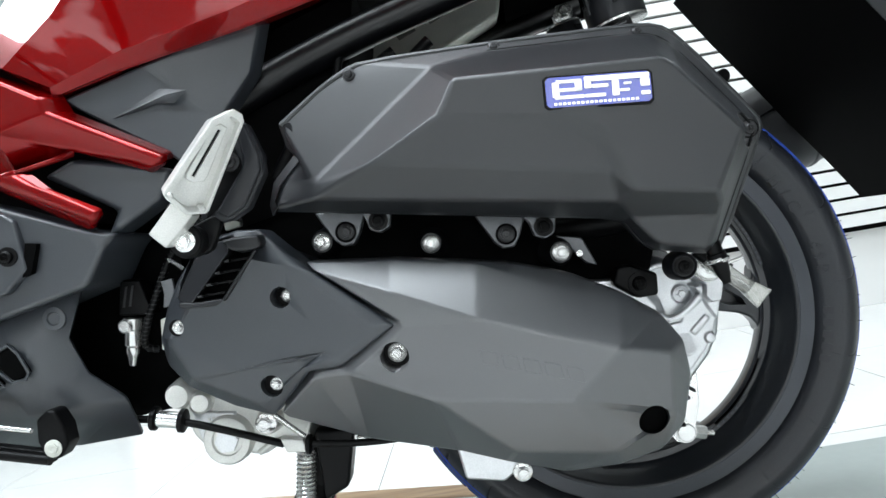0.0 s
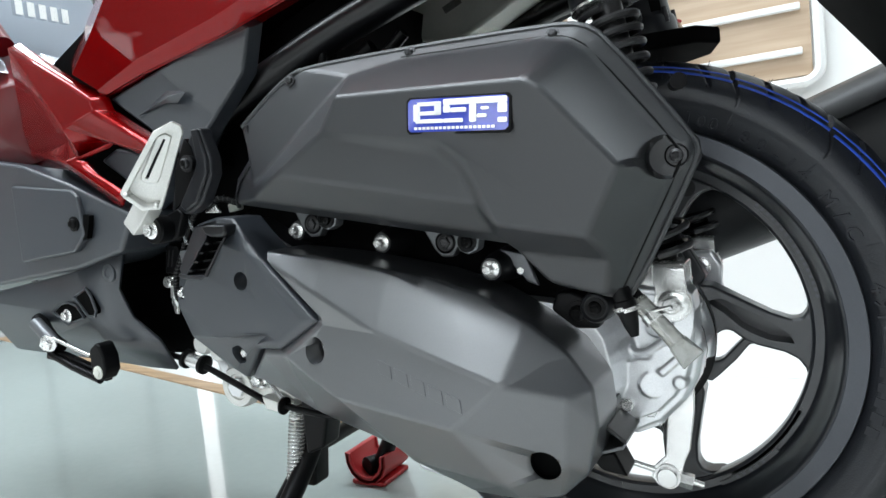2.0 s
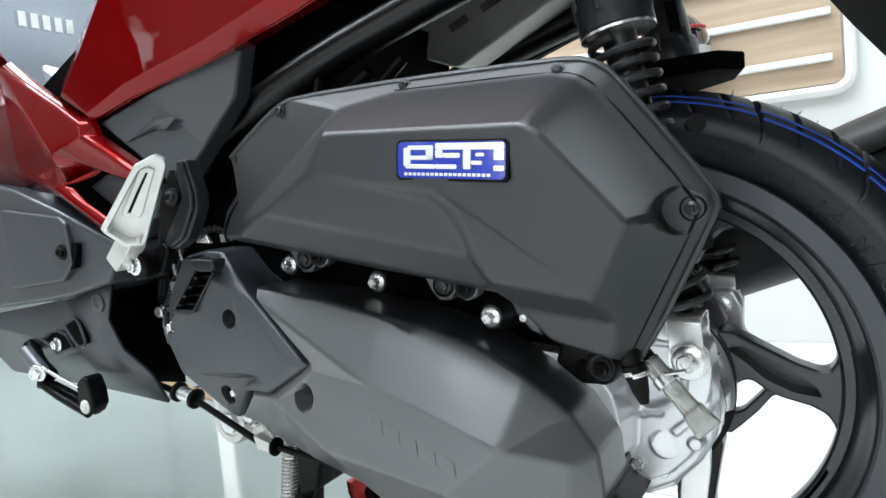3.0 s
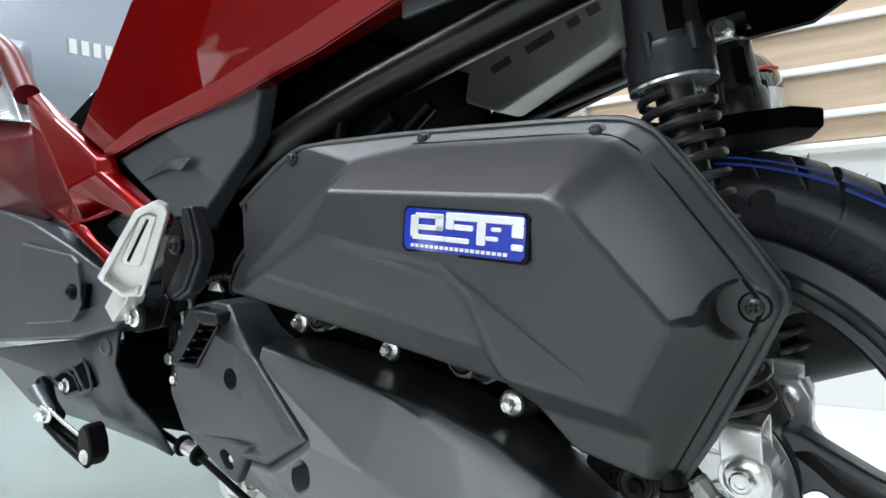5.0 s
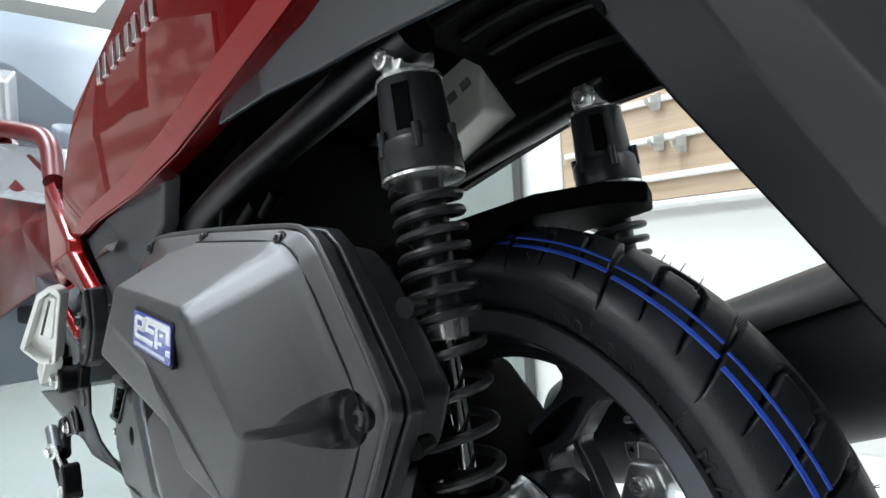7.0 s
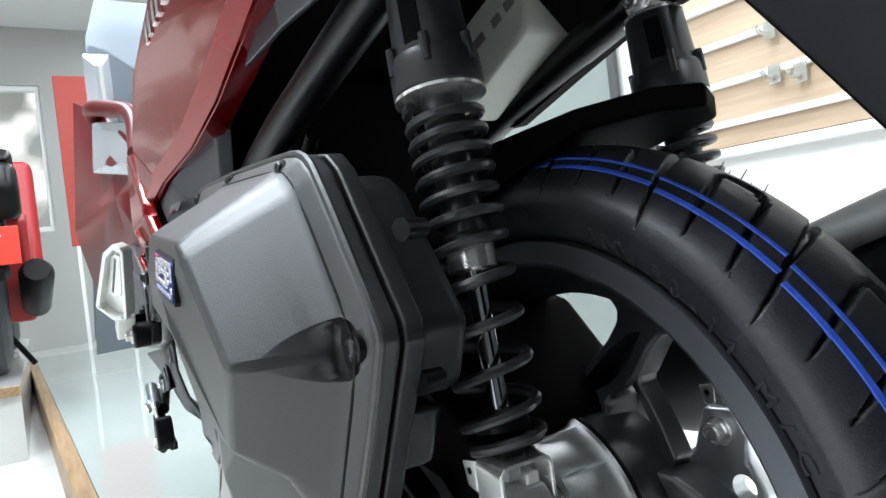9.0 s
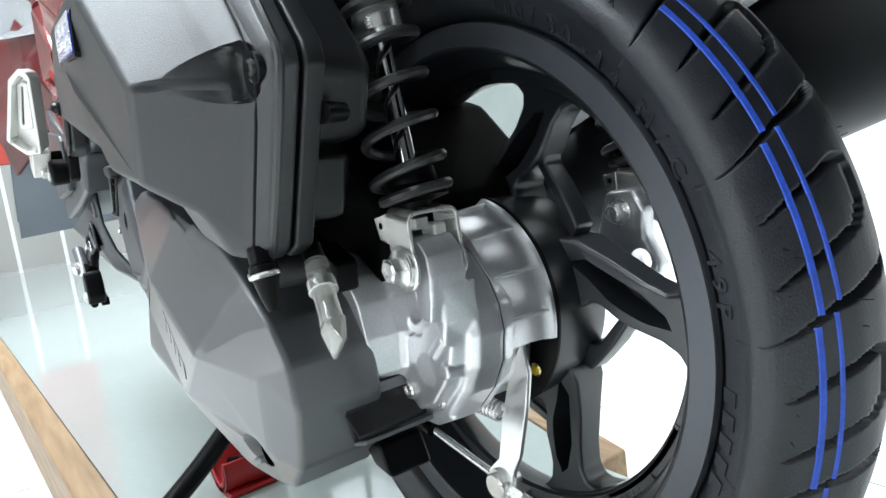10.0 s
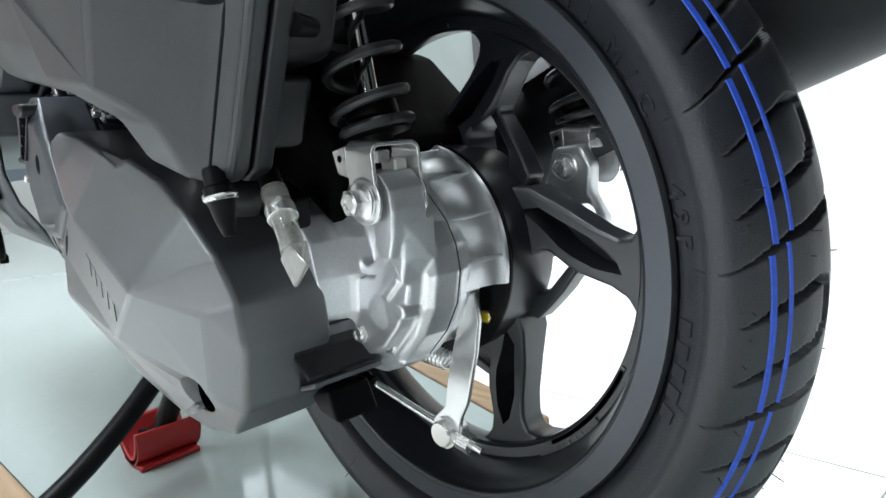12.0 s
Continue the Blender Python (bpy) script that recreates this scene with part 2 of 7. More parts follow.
def cross_screw(p, d, r=0.005, bm=None):
    """A domed screw head with a cross slot, that stands on p."""
    p = Vector(p)
    d, u, v = frame_of(d)
    bm = turned(p, d, [(0, r * 1.5), (r * 0.25, r * 1.5), (r * 0.3, r), (r * 0.75, r * 0.92), (r * 0.95, r * 0.6)], 24, bm)
    for a, b in ((u, v), (v, u)):
        for s in (-1, 1):
            c = p + d * r * 0.96 + a * s * r * 0.28
            e = [c + a * i * r * 0.2 + b * j * r * 0.42 + d * k * r * 0.12 for k in (-1, 1) for i, j in ((-1, -1), (1, -1), (1, 1), (-1, 1))]
            solid(e, [(0, 1, 2, 3), (7, 6, 5, 4), (0, 4, 5, 1), (1, 5, 6, 2), (2, 6, 7, 3), (3, 7, 4, 0)], bm)
    return bm


def carve(ob, cutter):
    """Takes the cutter's shape out of a part's mesh, and lays the cut mesh in its place."""
    bmesh.ops.recalc_face_normals(cutter, faces=cutter.faces)
    me = bpy.data.meshes.new("cutter")
    cutter.to_mesh(me)
    cutter.free()
    tool = new("cutter", me)
    md = ob.modifiers.new("cut", "BOOLEAN")
    md.object, md.operation, md.solver = tool, "DIFFERENCE", "EXACT"
    made = bpy.data.meshes.new_from_object(ob.evaluated_get(bpy.context.evaluated_depsgraph_get()))
    ob.modifiers.clear()
    old = ob.data
    ob.data, made.name = made, old.name
    bpy.data.meshes.remove(old)
    bpy.data.objects.remove(tool)
    bpy.data.meshes.remove(me)
    made.set_sharp_from_angle(angle=radians(30))
    wn = ob.modifiers.new("normals", "WEIGHTED_NORMAL")
    wn.keep_sharp, wn.weight = True, 80
    return ob


def sheet(rows, thick=0.004, bm=None):
    """A shell through rows of points, given thickness inwards (+y)."""
    bm = bm or bmesh.new()
    f = [[bm.verts.new(p) for p in r] for r in rows]
    b = [[bm.verts.new((p[0], p[1] + thick, p[2])) for p in r] for r in rows]
    m, n = len(rows), len(rows[0])
    for i in range(m - 1):
        for j in range(n - 1):
            bm.faces.new((f[i][j], f[i][j + 1], f[i + 1][j + 1], f[i + 1][j]))
            bm.faces.new((b[i][j], b[i + 1][j], b[i + 1][j + 1], b[i][j + 1]))
    for i in range(m - 1):
        for j in (0, n - 1):
            bm.faces.new((f[i][j], f[i + 1][j], b[i + 1][j], b[i][j]))
    for j in range(n - 1):
        for i in (0, m - 1):
            bm.faces.new((f[i][j], f[i][j + 1], b[i][j + 1], b[i][j]))
    return bm


def loft(sections, bm=None):
    """A body through outlines in x and z, each at its own y, all with the same number of corners."""
    bm = bm or bmesh.new()
    rows = [[bm.verts.new((x, y, z)) for x, z in o] for y, o in sections]
    for u, v in zip(rows, rows[1:]):
        for i in range(len(u)):
            j = (i + 1) % len(u)
            bm.faces.new((u[i], u[j], v[j], v[i]))
    bm.faces.new(rows[0][::-1])
    bm.faces.new(rows[-1])
    return bm


# ---- the showroom ----
def room():
    part("floor", box(-7, 5, -5, 1.80, FLOOR - 0.1, FLOOR - 0.003), M_GROUT)
    tagged(bpy.data.objects["floor"], "pale polished showroom floor tiles", "floor", kind="structure")
    for name, args in (("wall_north", (-7, 5, 1.80, 1.95, FLOOR, 3.0)), 
                       ("wall_east", (5, 5.15, -5, 1.80, FLOOR, 3.0))):
        tagged(part(name, box(*args), M_WHITE if name == "wall_north" else M_WALL), "plain painted showroom wall", "wall", kind="structure")
    tagged(part("ceiling", box(-7, 5, -5, 1.80, 3.0, 3.1), M_CEIL), "plain white showroom ceiling", "ceiling", kind="structure")


def added_shop_front():
    """Unseen side behind the viewer: glazed front between two piers, added for fill light and reflections."""
    bm = box(-7, -4.4, -5.15, -5, FLOOR, 3.0)
    box(3.2, 5, -5.15, -5, FLOOR, 3.0, bm)
    box(-4.4, 3.2, -5.15, -5, 2.55, 3.0, bm)
    tagged(part("wall_south", bm, M_WALL), "plain grey wall round the added glazed shop front", "wall", kind="structure")
    win = thing("window_2", (-0.6, -5.08, FLOOR), "unseen tall glazed shop front with dark frames, added for light", "window", kind="structure")
    for k in range(6):
        x = -4.4 + 1.52 * k
        part("window_frame", box(x - 0.03, x + 0.03, -5.10, -5.03, FLOOR, 2.55), M_BLACK, win)
    part("window_sill", box(-4.4, 3.2, -5.10, -5.03, FLOOR, FLOOR + 0.12), M_BLACK, win)
    part("window_frame", box(-4.4, 3.2, -5.10, -5.03, 2.10, 2.16), M_BLACK, win)
    # glowing mottled sheet, added to light the covers from the front
    mat = bpy.data.materials.new("front_fill_glow")
    mat.use_nodes = True
    n, link = mat.node_tree.nodes, mat.node_tree.links.new
    no, ramp, co = n.new("ShaderNodeTexNoise"), n.new("ShaderNodeValToRGB"), n.new("ShaderNodeTexCoord")
    no.inputs["Scale"].default_value = 1.6
    ramp.color_ramp.elements[0].position, ramp.color_ramp.elements[0].color = 0.52, (0.02, 0.025, 0.022, 1)
    ramp.color_ramp.elements[1].position, ramp.color_ramp.elements[1].color = 0.58, (0.92, 0.97, 1.0, 1)
    link(co.outputs["Object"], no.inputs["Vector"])
    link(no.outputs["Fac"], ramp.inputs[0])
    link(ramp.outputs[0], n["Principled BSDF"].inputs["Emission Color"])
    n["Principled BSDF"].inputs["Emission Strength"].default_value = 5.2
    tagged(part("backdrop", box(-6.5, 5.2, -6.05, -6.0, FLOOR, 3.4), mat), "glowing mottled sheet outside the added shop front, for fill light", "backdrop", kind="structure")


def west_wall():
    """End wall with a window to the street, and an unseen door added for reflections."""
    bm = box(-7.15, -7, -5, -4.9, FLOOR, 3.0)
    box(-7.15, -7, -4.9, -1.7, 2.75, 3.0, bm)
    box(-7.15, -7, -1.7, -1.4, FLOOR, 3.0, bm)
    box(-7.15, -7, -0.08, 1.80, FLOOR, 3.0, bm)
    box(-7.15, -7, -1.4, -0.08, FLOOR, 1.05, bm)
    box(-7.15, -7, -1.4, -0.08, 2.45, 3.0, bm)
    tagged(part("wall_west", bm, M_ENDWALL), "plain pale grey showroom wall with a street window", "wall", kind="structure")
    win = thing("window_1", (-7.08, -0.74, 1.05), "white-framed window to the street", "window", kind="structure")
    for args in ((-1.4, -1.36, 1.05, 2.45), (-0.12, -0.08, 1.05, 2.45), (-1.36, -0.12, 1.05, 1.10), (-1.36, -0.12, 2.40, 2.45), (-0.76, -0.72, 1.10, 2.40)):
        part("window_frame", box(-7.10, -7.03, *args), M_WHITE, win, bevel=0.003)
    # door out of view, added for what the red side panel reflects
    door = thing("door_1", (-7.08, -3.0, FLOOR), "unseen wide glazed door with dark frames, added for reflections", "door", kind="structure")
    for y in (-4.9, -3.85, -2.8, -1.76):
        part("door_frame", box(-7.11, -7.04, y, y + 0.06, FLOOR, 2.75), M_BLACK, door)
    mat = bpy.data.materials.new("street_daylight")
    mat.use_nodes = True
    n, link = mat.node_tree.nodes, mat.node_tree.links.new
    no, ramp, co = n.new("ShaderNodeTexNoise"), n.new("ShaderNodeValToRGB"), n.new("ShaderNodeTexCoord")
    no.inputs["Scale"].default_value = 2.2
    ramp.color_ramp.elements[0].position, ramp.color_ramp.elements[0].color = 0.46, (0.06, 0.07, 0.05, 1)
    ramp.color_ramp.elements[1].position, ramp.color_ramp.elements[1].color = 0.62, (0.95, 0.97, 0.92, 1)
    link(co.outputs["Object"], no.inputs["Vector"])
    link(no.outputs["Fac"], ramp.inputs[0])
    link(ramp.outputs[0], n["Principled BSDF"].inputs["Emission Color"])
    n["Principled BSDF"].inputs["Emission Strength"].default_value = 0.9
    tagged(part("backdrop", box(-7.75, -7.70, -5.6, 0.6, FLOOR, 3.3), mat), "blurred bright street outside the window and the added door", "backdrop", kind="structure")


M_FLOOR = material("floor_tile", (0.66, 0.66, 0.64), 0.14, stain=0.05, stain_size=2, grain=0.03, grain_size=40, rough_vary=0.04)
room()
west_wall()
added_shop_front()

# added ceiling lights, out of view: fitting and lamp
M_STRIP = glow("strip_glow", (1, 1, 1), 2.5)
M_GLAZE = material("grey_glazing", (0.24, 0.27, 0.26), 0.12, stain=0.25, stain_size=2.5, grain=0.05)
M_TUBE = glow("added_light_glow", (1, 0.98, 0.95), 4.0)
fitting = thing("ceiling_light", (0, 0, 2.96), "unseen wide white ceiling light with a glowing diffuser, added for light", "ceiling light", "ceiling lights")
part("housing", box(-0.75, 0.75, -0.31, 0.31, 2.97, 2.998), M_WHITE, fitting)
part("diffuser", box(-0.73, 0.73, -0.29, 0.29, 2.955, 2.968), M_TUBE, fitting, "glowing diffuser")
# places chosen for the light they throw on the scooter
lights_at = [(-0.6, -1.6), (-0.5, -0.6), (-2.2, -0.6), (-0.4, 1.0), (-2.6, 0.9), (2.3, 0.7), (-5.2, 1.0)]
for n, (x, y) in enumerate(lights_at):
    ob = fitting if n == 0 else copy_thing(fitting, Matrix.Translation((x, y, 2.96)))
    if n == 0:
        ob.location = (x, y, 2.96)
        for c in ob.children:
            c.matrix_parent_inverse = Matrix.Translation((0, 0, -2.96))
    area_lamp("tube_lamp", (x, y, 2.945), (x, y, 0), 1.46, 0.58, LAMP_WATTS)

# deck that the scooter stands on
deck_near = lambda x: -0.166 + 0.037 * x
deck_far = lambda x: 0.235 - 0.265 * x
deck_outline = [(-5.0, deck_near(-5.0)), (1.6, deck_near(1.6)), (1.6, 0.62), (-0.9, 0.62), (-1.6, deck_far(-1.6)), (-5.0, 0.9)]


def slab(outline, z0, z1, bm=None):
    bm = bm or bmesh.new()
    a = [bm.verts.new((x, y, z1)) for x, y in outline]
    b = [bm.verts.new((x, y, z0)) for x, y in outline]
    bm.faces.new(a)
    bm.faces.new(b[::-1])
    for i in range(len(a)):
        j = (i + 1) % len(a)
        bm.faces.new((a[i], b[i], b[j], a[j]))
    return bm


deck = thing("display_platform", (-1, 0.2, FLOOR), "low display platform with a glossy pale top and wooden edging", "platform", kind="structure")
part("top", slab([(-5, deck_near(-5)), (1.6, deck_near(1.6)), (1.6, deck_far(-0.1)), (-0.1, deck_far(-0.1)), (-3.0, deck_far(-3.0)), (-5, 1.03)], FLOOR, DECK), M_DECK, deck)
e = 0.045
part("edging", slab([(-5, deck_near(-5) - e), (1.6, deck_near(1.6) - e), (1.6, deck_near(1.6) - 0.001), (-5, deck_near(-5) - 0.001)], FLOOR, DECK + 0.003), M_WOOD, deck, "wooden edging strip", bevel=0.004)
part("edging", slab([(-0.1, deck_far(-0.1) + 0.001), (-3.0, deck_far(-3.0) + 0.001), (-3.0, deck_far(-3.0) + 0.05), (-0.1, deck_far(-0.1) + 0.05)], FLOOR, DECK + 0.003), M_WOOD, deck, "wooden edging strip", bevel=0.004)

# framed board with pale battens, on the wall
board = thing("slat_board", (-0.5, 1.78, 0.73), "wood-veneer display board with white battens and a rounded white frame", "display board")
part("panel", box(-1.28, 0.24, 1.775, 1.799, 0.735, 1.78), M_BOARD, board)
bx0, bx1, bz0, bz1, br = -1.30, 0.262, 0.715, 1.80, 0.05
ring = []
for cx, cz, a0 in ((bx1 - br, bz0 + br, -90), (bx1 - br, bz1 - br, 0), (bx0 + br, bz1 - br, 90), (bx0 + br, bz0 + br, 180)):
    ring += [(cx + br * math.cos(radians(a0 + 15 * k)), 1.772, cz + br * math.sin(radians(a0 + 15 * k))) for k in range(7)]
ring.append(ring[0])
part("frame", tube(ring, 0.016, 8), M_WHITE, board, "white rounded frame")
for k in range(7):
    part("batten", box(-1.26, 0.215, 1.758, 1.776, 0.80 + 0.135 * k, 0.822 + 0.135 * k), M_WHITE, board, bevel=0.004)

# grey glazed partition along the wall, with an upright light strip
part_wall = thing("partition", (-4.2, 1.78, FLOOR), "grey-green glazed wall partition with pale mullions", "partition", kind="structure")
part("panel", box(-6.95, -1.52, 1.775, 1.797, FLOOR, 2.6), M_GLAZE, part_wall)
for x in (-1.52, -3.0, -3.9, -4.8, -5.7, -6.6):
    part("mullion", box(x - 0.02, x + 0.02, 1.755, 1.776, FLOOR, 2.6), M_WALL, part_wall, bevel=0.003)
strip = thing("light_strip", (-2.55, 1.75, 0.12), "upright glowing white light strip on the partition", "wall light")
part("housing", box(-2.605, -2.495, 1.750, 1.774, 0.10, 2.30), M_WHITE, strip)
part("diffuser", box(-2.595, -2.505, 1.738, 1.751, 0.12, 2.28), M_STRIP, strip, "glowing diffuser")

# white louvred panel further along the wall
louvre = thing("louvre_panel", (1.2, 1.78, 0.2), "white wall panel of narrow horizontal slats", "wall panel")
# near-black sheet: the shade between the slats is put into its colour
part("backing", box(0.62, 2.6, 1.785, 1.799, 0.22, 1.6), M_DARK, louvre, "near-black sheet painted for the shaded gaps between the slats")
for k in range(24):
    z = 0.24 + 0.055 * k
    part("slat", box(0.62, 2.6, 1.755, 1.784, z, z + 0.044), M_WHITE, louvre)

# ---- the scooter ----
AX, AY, AZ = 0.026, 0.054, 0.318
scooter = thing("scooter", (AX - 0.2, AY, DECK), "red and black scooter parked on its centre stand", "scooter")

# rear wheel
def ring_mesh(profile, seg=120, bm=None, closed=True):
    """A ring about the axle: profile of (radius, offset from the wheel's middle)."""
    bm = bm or bmesh.new()
    rows = []
    for r, y in profile:
        rows.append([bm.verts.new((AX + r * math.cos(a), AY + y, AZ + r * math.sin(a))) for a in [2 * math.pi * i / seg for i in range(seg)]])
    pairs = list(zip(rows, rows[1:])) + ([(rows[-1], rows[0])] if closed else [])
    for a, b in pairs:
        for i in range(seg):
            j = (i + 1) % seg
            bm.faces.new((a[i], a[j], b[j], b[i]))
    return bm


TYRE = [(0.2000, -0.0300), (0.2045, -0.0335), (0.2066, -0.0390), (0.2110, -0.0438), (0.222, -0.0495), (0.230, -0.0515), (0.238, -0.0498), (0.2445, -0.0440), (0.2505, -0.0355), (0.2565, -0.0255), (0.2625, -0.0130), (0.2655, 0)]


def tyre_mesh():
    pts = TYRE + [(r, -y) for r, y in TYRE[-2::-1]]
    # resample the section along its length
    seg = [0.0]
    for a, b in zip(pts, pts[1:]):
        seg.append(seg[-1] + math.hypot(b[0] - a[0], b[1] - a[1]))
    nv, nu = 100, 1980
    s = np.linspace(0, seg[-1], nv)
    r = np.interp(s, seg, [p[0] for p in pts])
    y = np.interp(s, seg, [p[1] for p in pts])
    for _ in range(3):
        r[1:-1] = (r[:-2] + 2 * r[1:-1] + r[2:]) / 4
        y[1:-1] = (y[:-2] + 2 * y[1:-1] + y[2:]) / 4
    ang = np.linspace(0, 360, nu, endpoint=False)
    A, Y = np.meshgrid(ang, y, indexing="ij")
    R = np.repeat(r[None, :], nu, 0)
    depth = np.zeros_like(R)

    def groove(start, y0, y1, curve, half, deep):
        """start: angle at y0; curve(f): angle gained at the part f of the way from y0 to y1."""
        f = np.clip((Y - y0) / (y1 - y0), 0, 1)
        inside = (Y >= min(y0, y1)) & (Y <= max(y0, y1))
        d = (A - (start + curve(f)) + 10) % 20 - 10
        w = half * np.clip(np.minimum(f * 1.9 + 0.12, (1 - f) * 9 + 0.3), 0, 1)
        k = np.clip(2.6 - 2.3 * np.abs(d) / w, 0, 1)
        depth[:] = np.maximum(depth, np.where(inside, k * deep, 0))

    tread = (R > 0.2275)
    long_curve = lambda f: 3.7 * np.clip(f / 0.27, 0, 1) + 13 * np.clip(f - 0.27, 0, 1) ** 1.25
    groove(1.0, -0.0505, 0.0505, long_curve, 0.66, 0.0075)
    groove(14.5, -0.0455, -0.0030, lambda f: 5.0 * f ** 0.9, 0.50, 0.0070)
    groove(7.3, -0.0455, -0.0080, lambda f: 4.6 * f ** 0.9, 0.50, 0.0070)
    # hooked return from one short groove to the next, over the crown
    fa = (A - 11.6) % 20
    hook = -0.0075 + 0.0045 * np.clip(fa / 8.0, 0, 1) + 0.0060 * np.sin(np.clip(fa / 8.0, 0, 1) * math.pi)
    k = np.clip(2.6 - 2.3 * np.abs(Y - hook) / 0.0019, 0, 1) * (fa < 8.0)
    depth[:] = np.maximum(depth, k * 0.0070)
    R = R - depth * tread
    # raised bead rib, and the step where sidewall and tread meet
    Yp = Y + (0.0006 * np.exp(-((R - 0.2110) / 0.0010) ** 2) + 0.0011 / (1 + np.exp(-(np.maximum(R, R + depth) - 0.2262) / 0.00035))) * np.sign(Y)
    a = np.radians(A)
    co = np.stack([AX + R * np.cos(a), AY + Yp, AZ + R * np.sin(a)], -1).reshape(-1, 3)
    i, j = np.meshgrid(np.arange(nu), np.arange(nv - 1), indexing="ij")
    i2 = (i + 1) % nu
    faces = np.stack([i * nv + j + 1, i2 * nv + j + 1, i2 * nv + j, i * nv + j], -1).reshape(-1, 4)
    me = bpy.data.meshes.new("tyre")
    me.from_pydata(co.tolist(), [], faces.tolist())
    me.polygons.foreach_set("use_smooth", [True] * len(me.polygons))
    me.materials.append(M_RUBBER)
    return me


def child(name, me, parent, label=""):
    ob = new(name, me)
    ob.parent = parent
    if parent.type == "EMPTY":
        ob.matrix_parent_inverse = Matrix.Translation(-parent.location)
    return tagged(ob, label) if label else ob


rim_profile = [(0.2012, -0.0388), (0.2032, -0.036), (0.2028, -0.0319), (0.198, -0.0291), (0.180, -0.0130), (0.176, 0.0), (0.180, 0.0166), (0.198, 0.0291), (0.2045, 0.0319), (0.2055, 0.036), (0.204, 0.0395), (0.192, 0.0374), (0.1875, 0.0333), (0.181, 0.0291), (0.1745, 0.0236), (0.1640, 0.0200), (0.1610, 0.0150), (0.1600, 0.0030), (0.1606, -0.0010),
               (0.1625, -0.0022), (0.1630, -0.0036), (0.1702, -0.0040), (0.1716, -0.0058), (0.1728, -0.0100), (0.1752, -0.0185), (0.1790, -0.0270), (0.1822, -0.0335), (0.1834, -0.0375), (0.1856, -0.0392)]
wheel = part("wheel_rim", ring_mesh(rim_profile, 160), M_RIM, scooter, "satin black alloy wheel rim", sharp=40)
part("rim_lip", ring_mesh([(0.2022, -0.0384), (0.2017, -0.0397), (0.1868, -0.0401), (0.1853, -0.0389)], 160), M_LIP, wheel, "grey satin outer lip of the rim")


def rim_arc(r0, r1, a0, a1, y0, y1):
    """A raised piece that follows the rim's inner ledge."""
    bm = bmesh.new()
    n = max(2, int(abs(a1 - a0) / 2.5) + 1)
    rows = []
    for k in range(n):
        a = radians(a0 + (a1 - a0) * k / (n - 1))
        rows.append([bm.verts.new((AX + r * math.cos(a), AY + y, AZ + r * math.sin(a))) for r, y in ((r0, y0), (r1, y0), (r1, y1), (r0, y1))])
    for u, v in zip(rows, rows[1:]):
        for i in range(4):
            j = (i + 1) % 4
            bm.faces.new((u[i], u[j], v[j], v[i]))
    bm.faces.new(rows[0])
    bm.faces.new(rows[-1][::-1])
    return bm


# raised ledges and the embossed bars between the spokes
for k in range(5):
    base = 72 * k
    for a0, a1 in ((13, 45), (-63, -27)) if k == 0 else ((13, 46),):
        part("ledge", rim_arc(0.1632, 0.1662, base + a0, base + a1, -0.0046, -0.0030), M_RIM, wheel)
for a0, a1, bars in ((10, 45, 17), (-64, -42, 5)):
    pad = part("name_pad", rim_arc(0.1672, 0.1712, a0, a1, -0.0054, -0.0036), M_RIM, wheel)
    for k in range(bars):
        f = a0 + (a1 - a0) * ((k + 0.5) / bars if bars > 9 else 0.28 + 0.11 * k)
        part("embossed_bar", rim_arc(0.1680, 0.1705, f - 0.6, f + 0.35, -0.0059, -0.0050), M_LIP, pad)
tyre = child("tyre", tyre_mesh(), scooter, "black rubber tyre with slanted grooves and a raised size marking")
# twin blue lines round the tread, in short arcs between the grooves
for y0, w in ((-0.0325, 0.0014), (-0.0242, 0.0009)):
    bm = bmesh.new()
    nseg = 900
    rr = np.interp(y0, [p[1] for p in TYRE[5:]], [p[0] for p in TYRE[5:]]) + 0.0003
    slope = 0.64 if y0 < -0.03 else 0.55
    f = (y0 + 0.0505) / 0.101
    a_long = 1.0 + 3.7 * min(f / 0.27, 1) + 13 * max(f - 0.27, 0) ** 1.25
    row = []
    for i in range(nseg):
        a = 360 * i / nseg
        sh = ((a - a_long) % 20) / 20
        yy = y0 + 0.0022 * (0.5 - sh)
        c, s = math.cos(radians(a)), math.sin(radians(a))
        row.append([bm.verts.new((AX + (rr + d + slope * (yy - y0 + k)) * c, AY + yy + k - 0.0011, AZ + (rr + d + slope * (yy - y0 + k)) * s)) for k, d in ((-w, -0.0005), (-w * 0.8, 0.0003), (w * 0.8, 0.0003), (w, -0.0005))])
    for i in range(nseg):
        a = 360 * (i + 0.5) / nseg
        gap = [abs((a - a_long + 10) % 20 - 10) < 0.55]
        if any(gap):
            continue
        j = (i + 1) % nseg
        for k in range(3):
            bm.faces.new((row[i][k], row[j][k], row[j][k + 1], row[i][k + 1]))
    part("stripe", bm, M_BLUE, tyre, "blue painted line round the tread")


def polar(r, a, y):
    return (AX + r * math.cos(radians(a)), AY + y, AZ + r * math.sin(radians(a)))


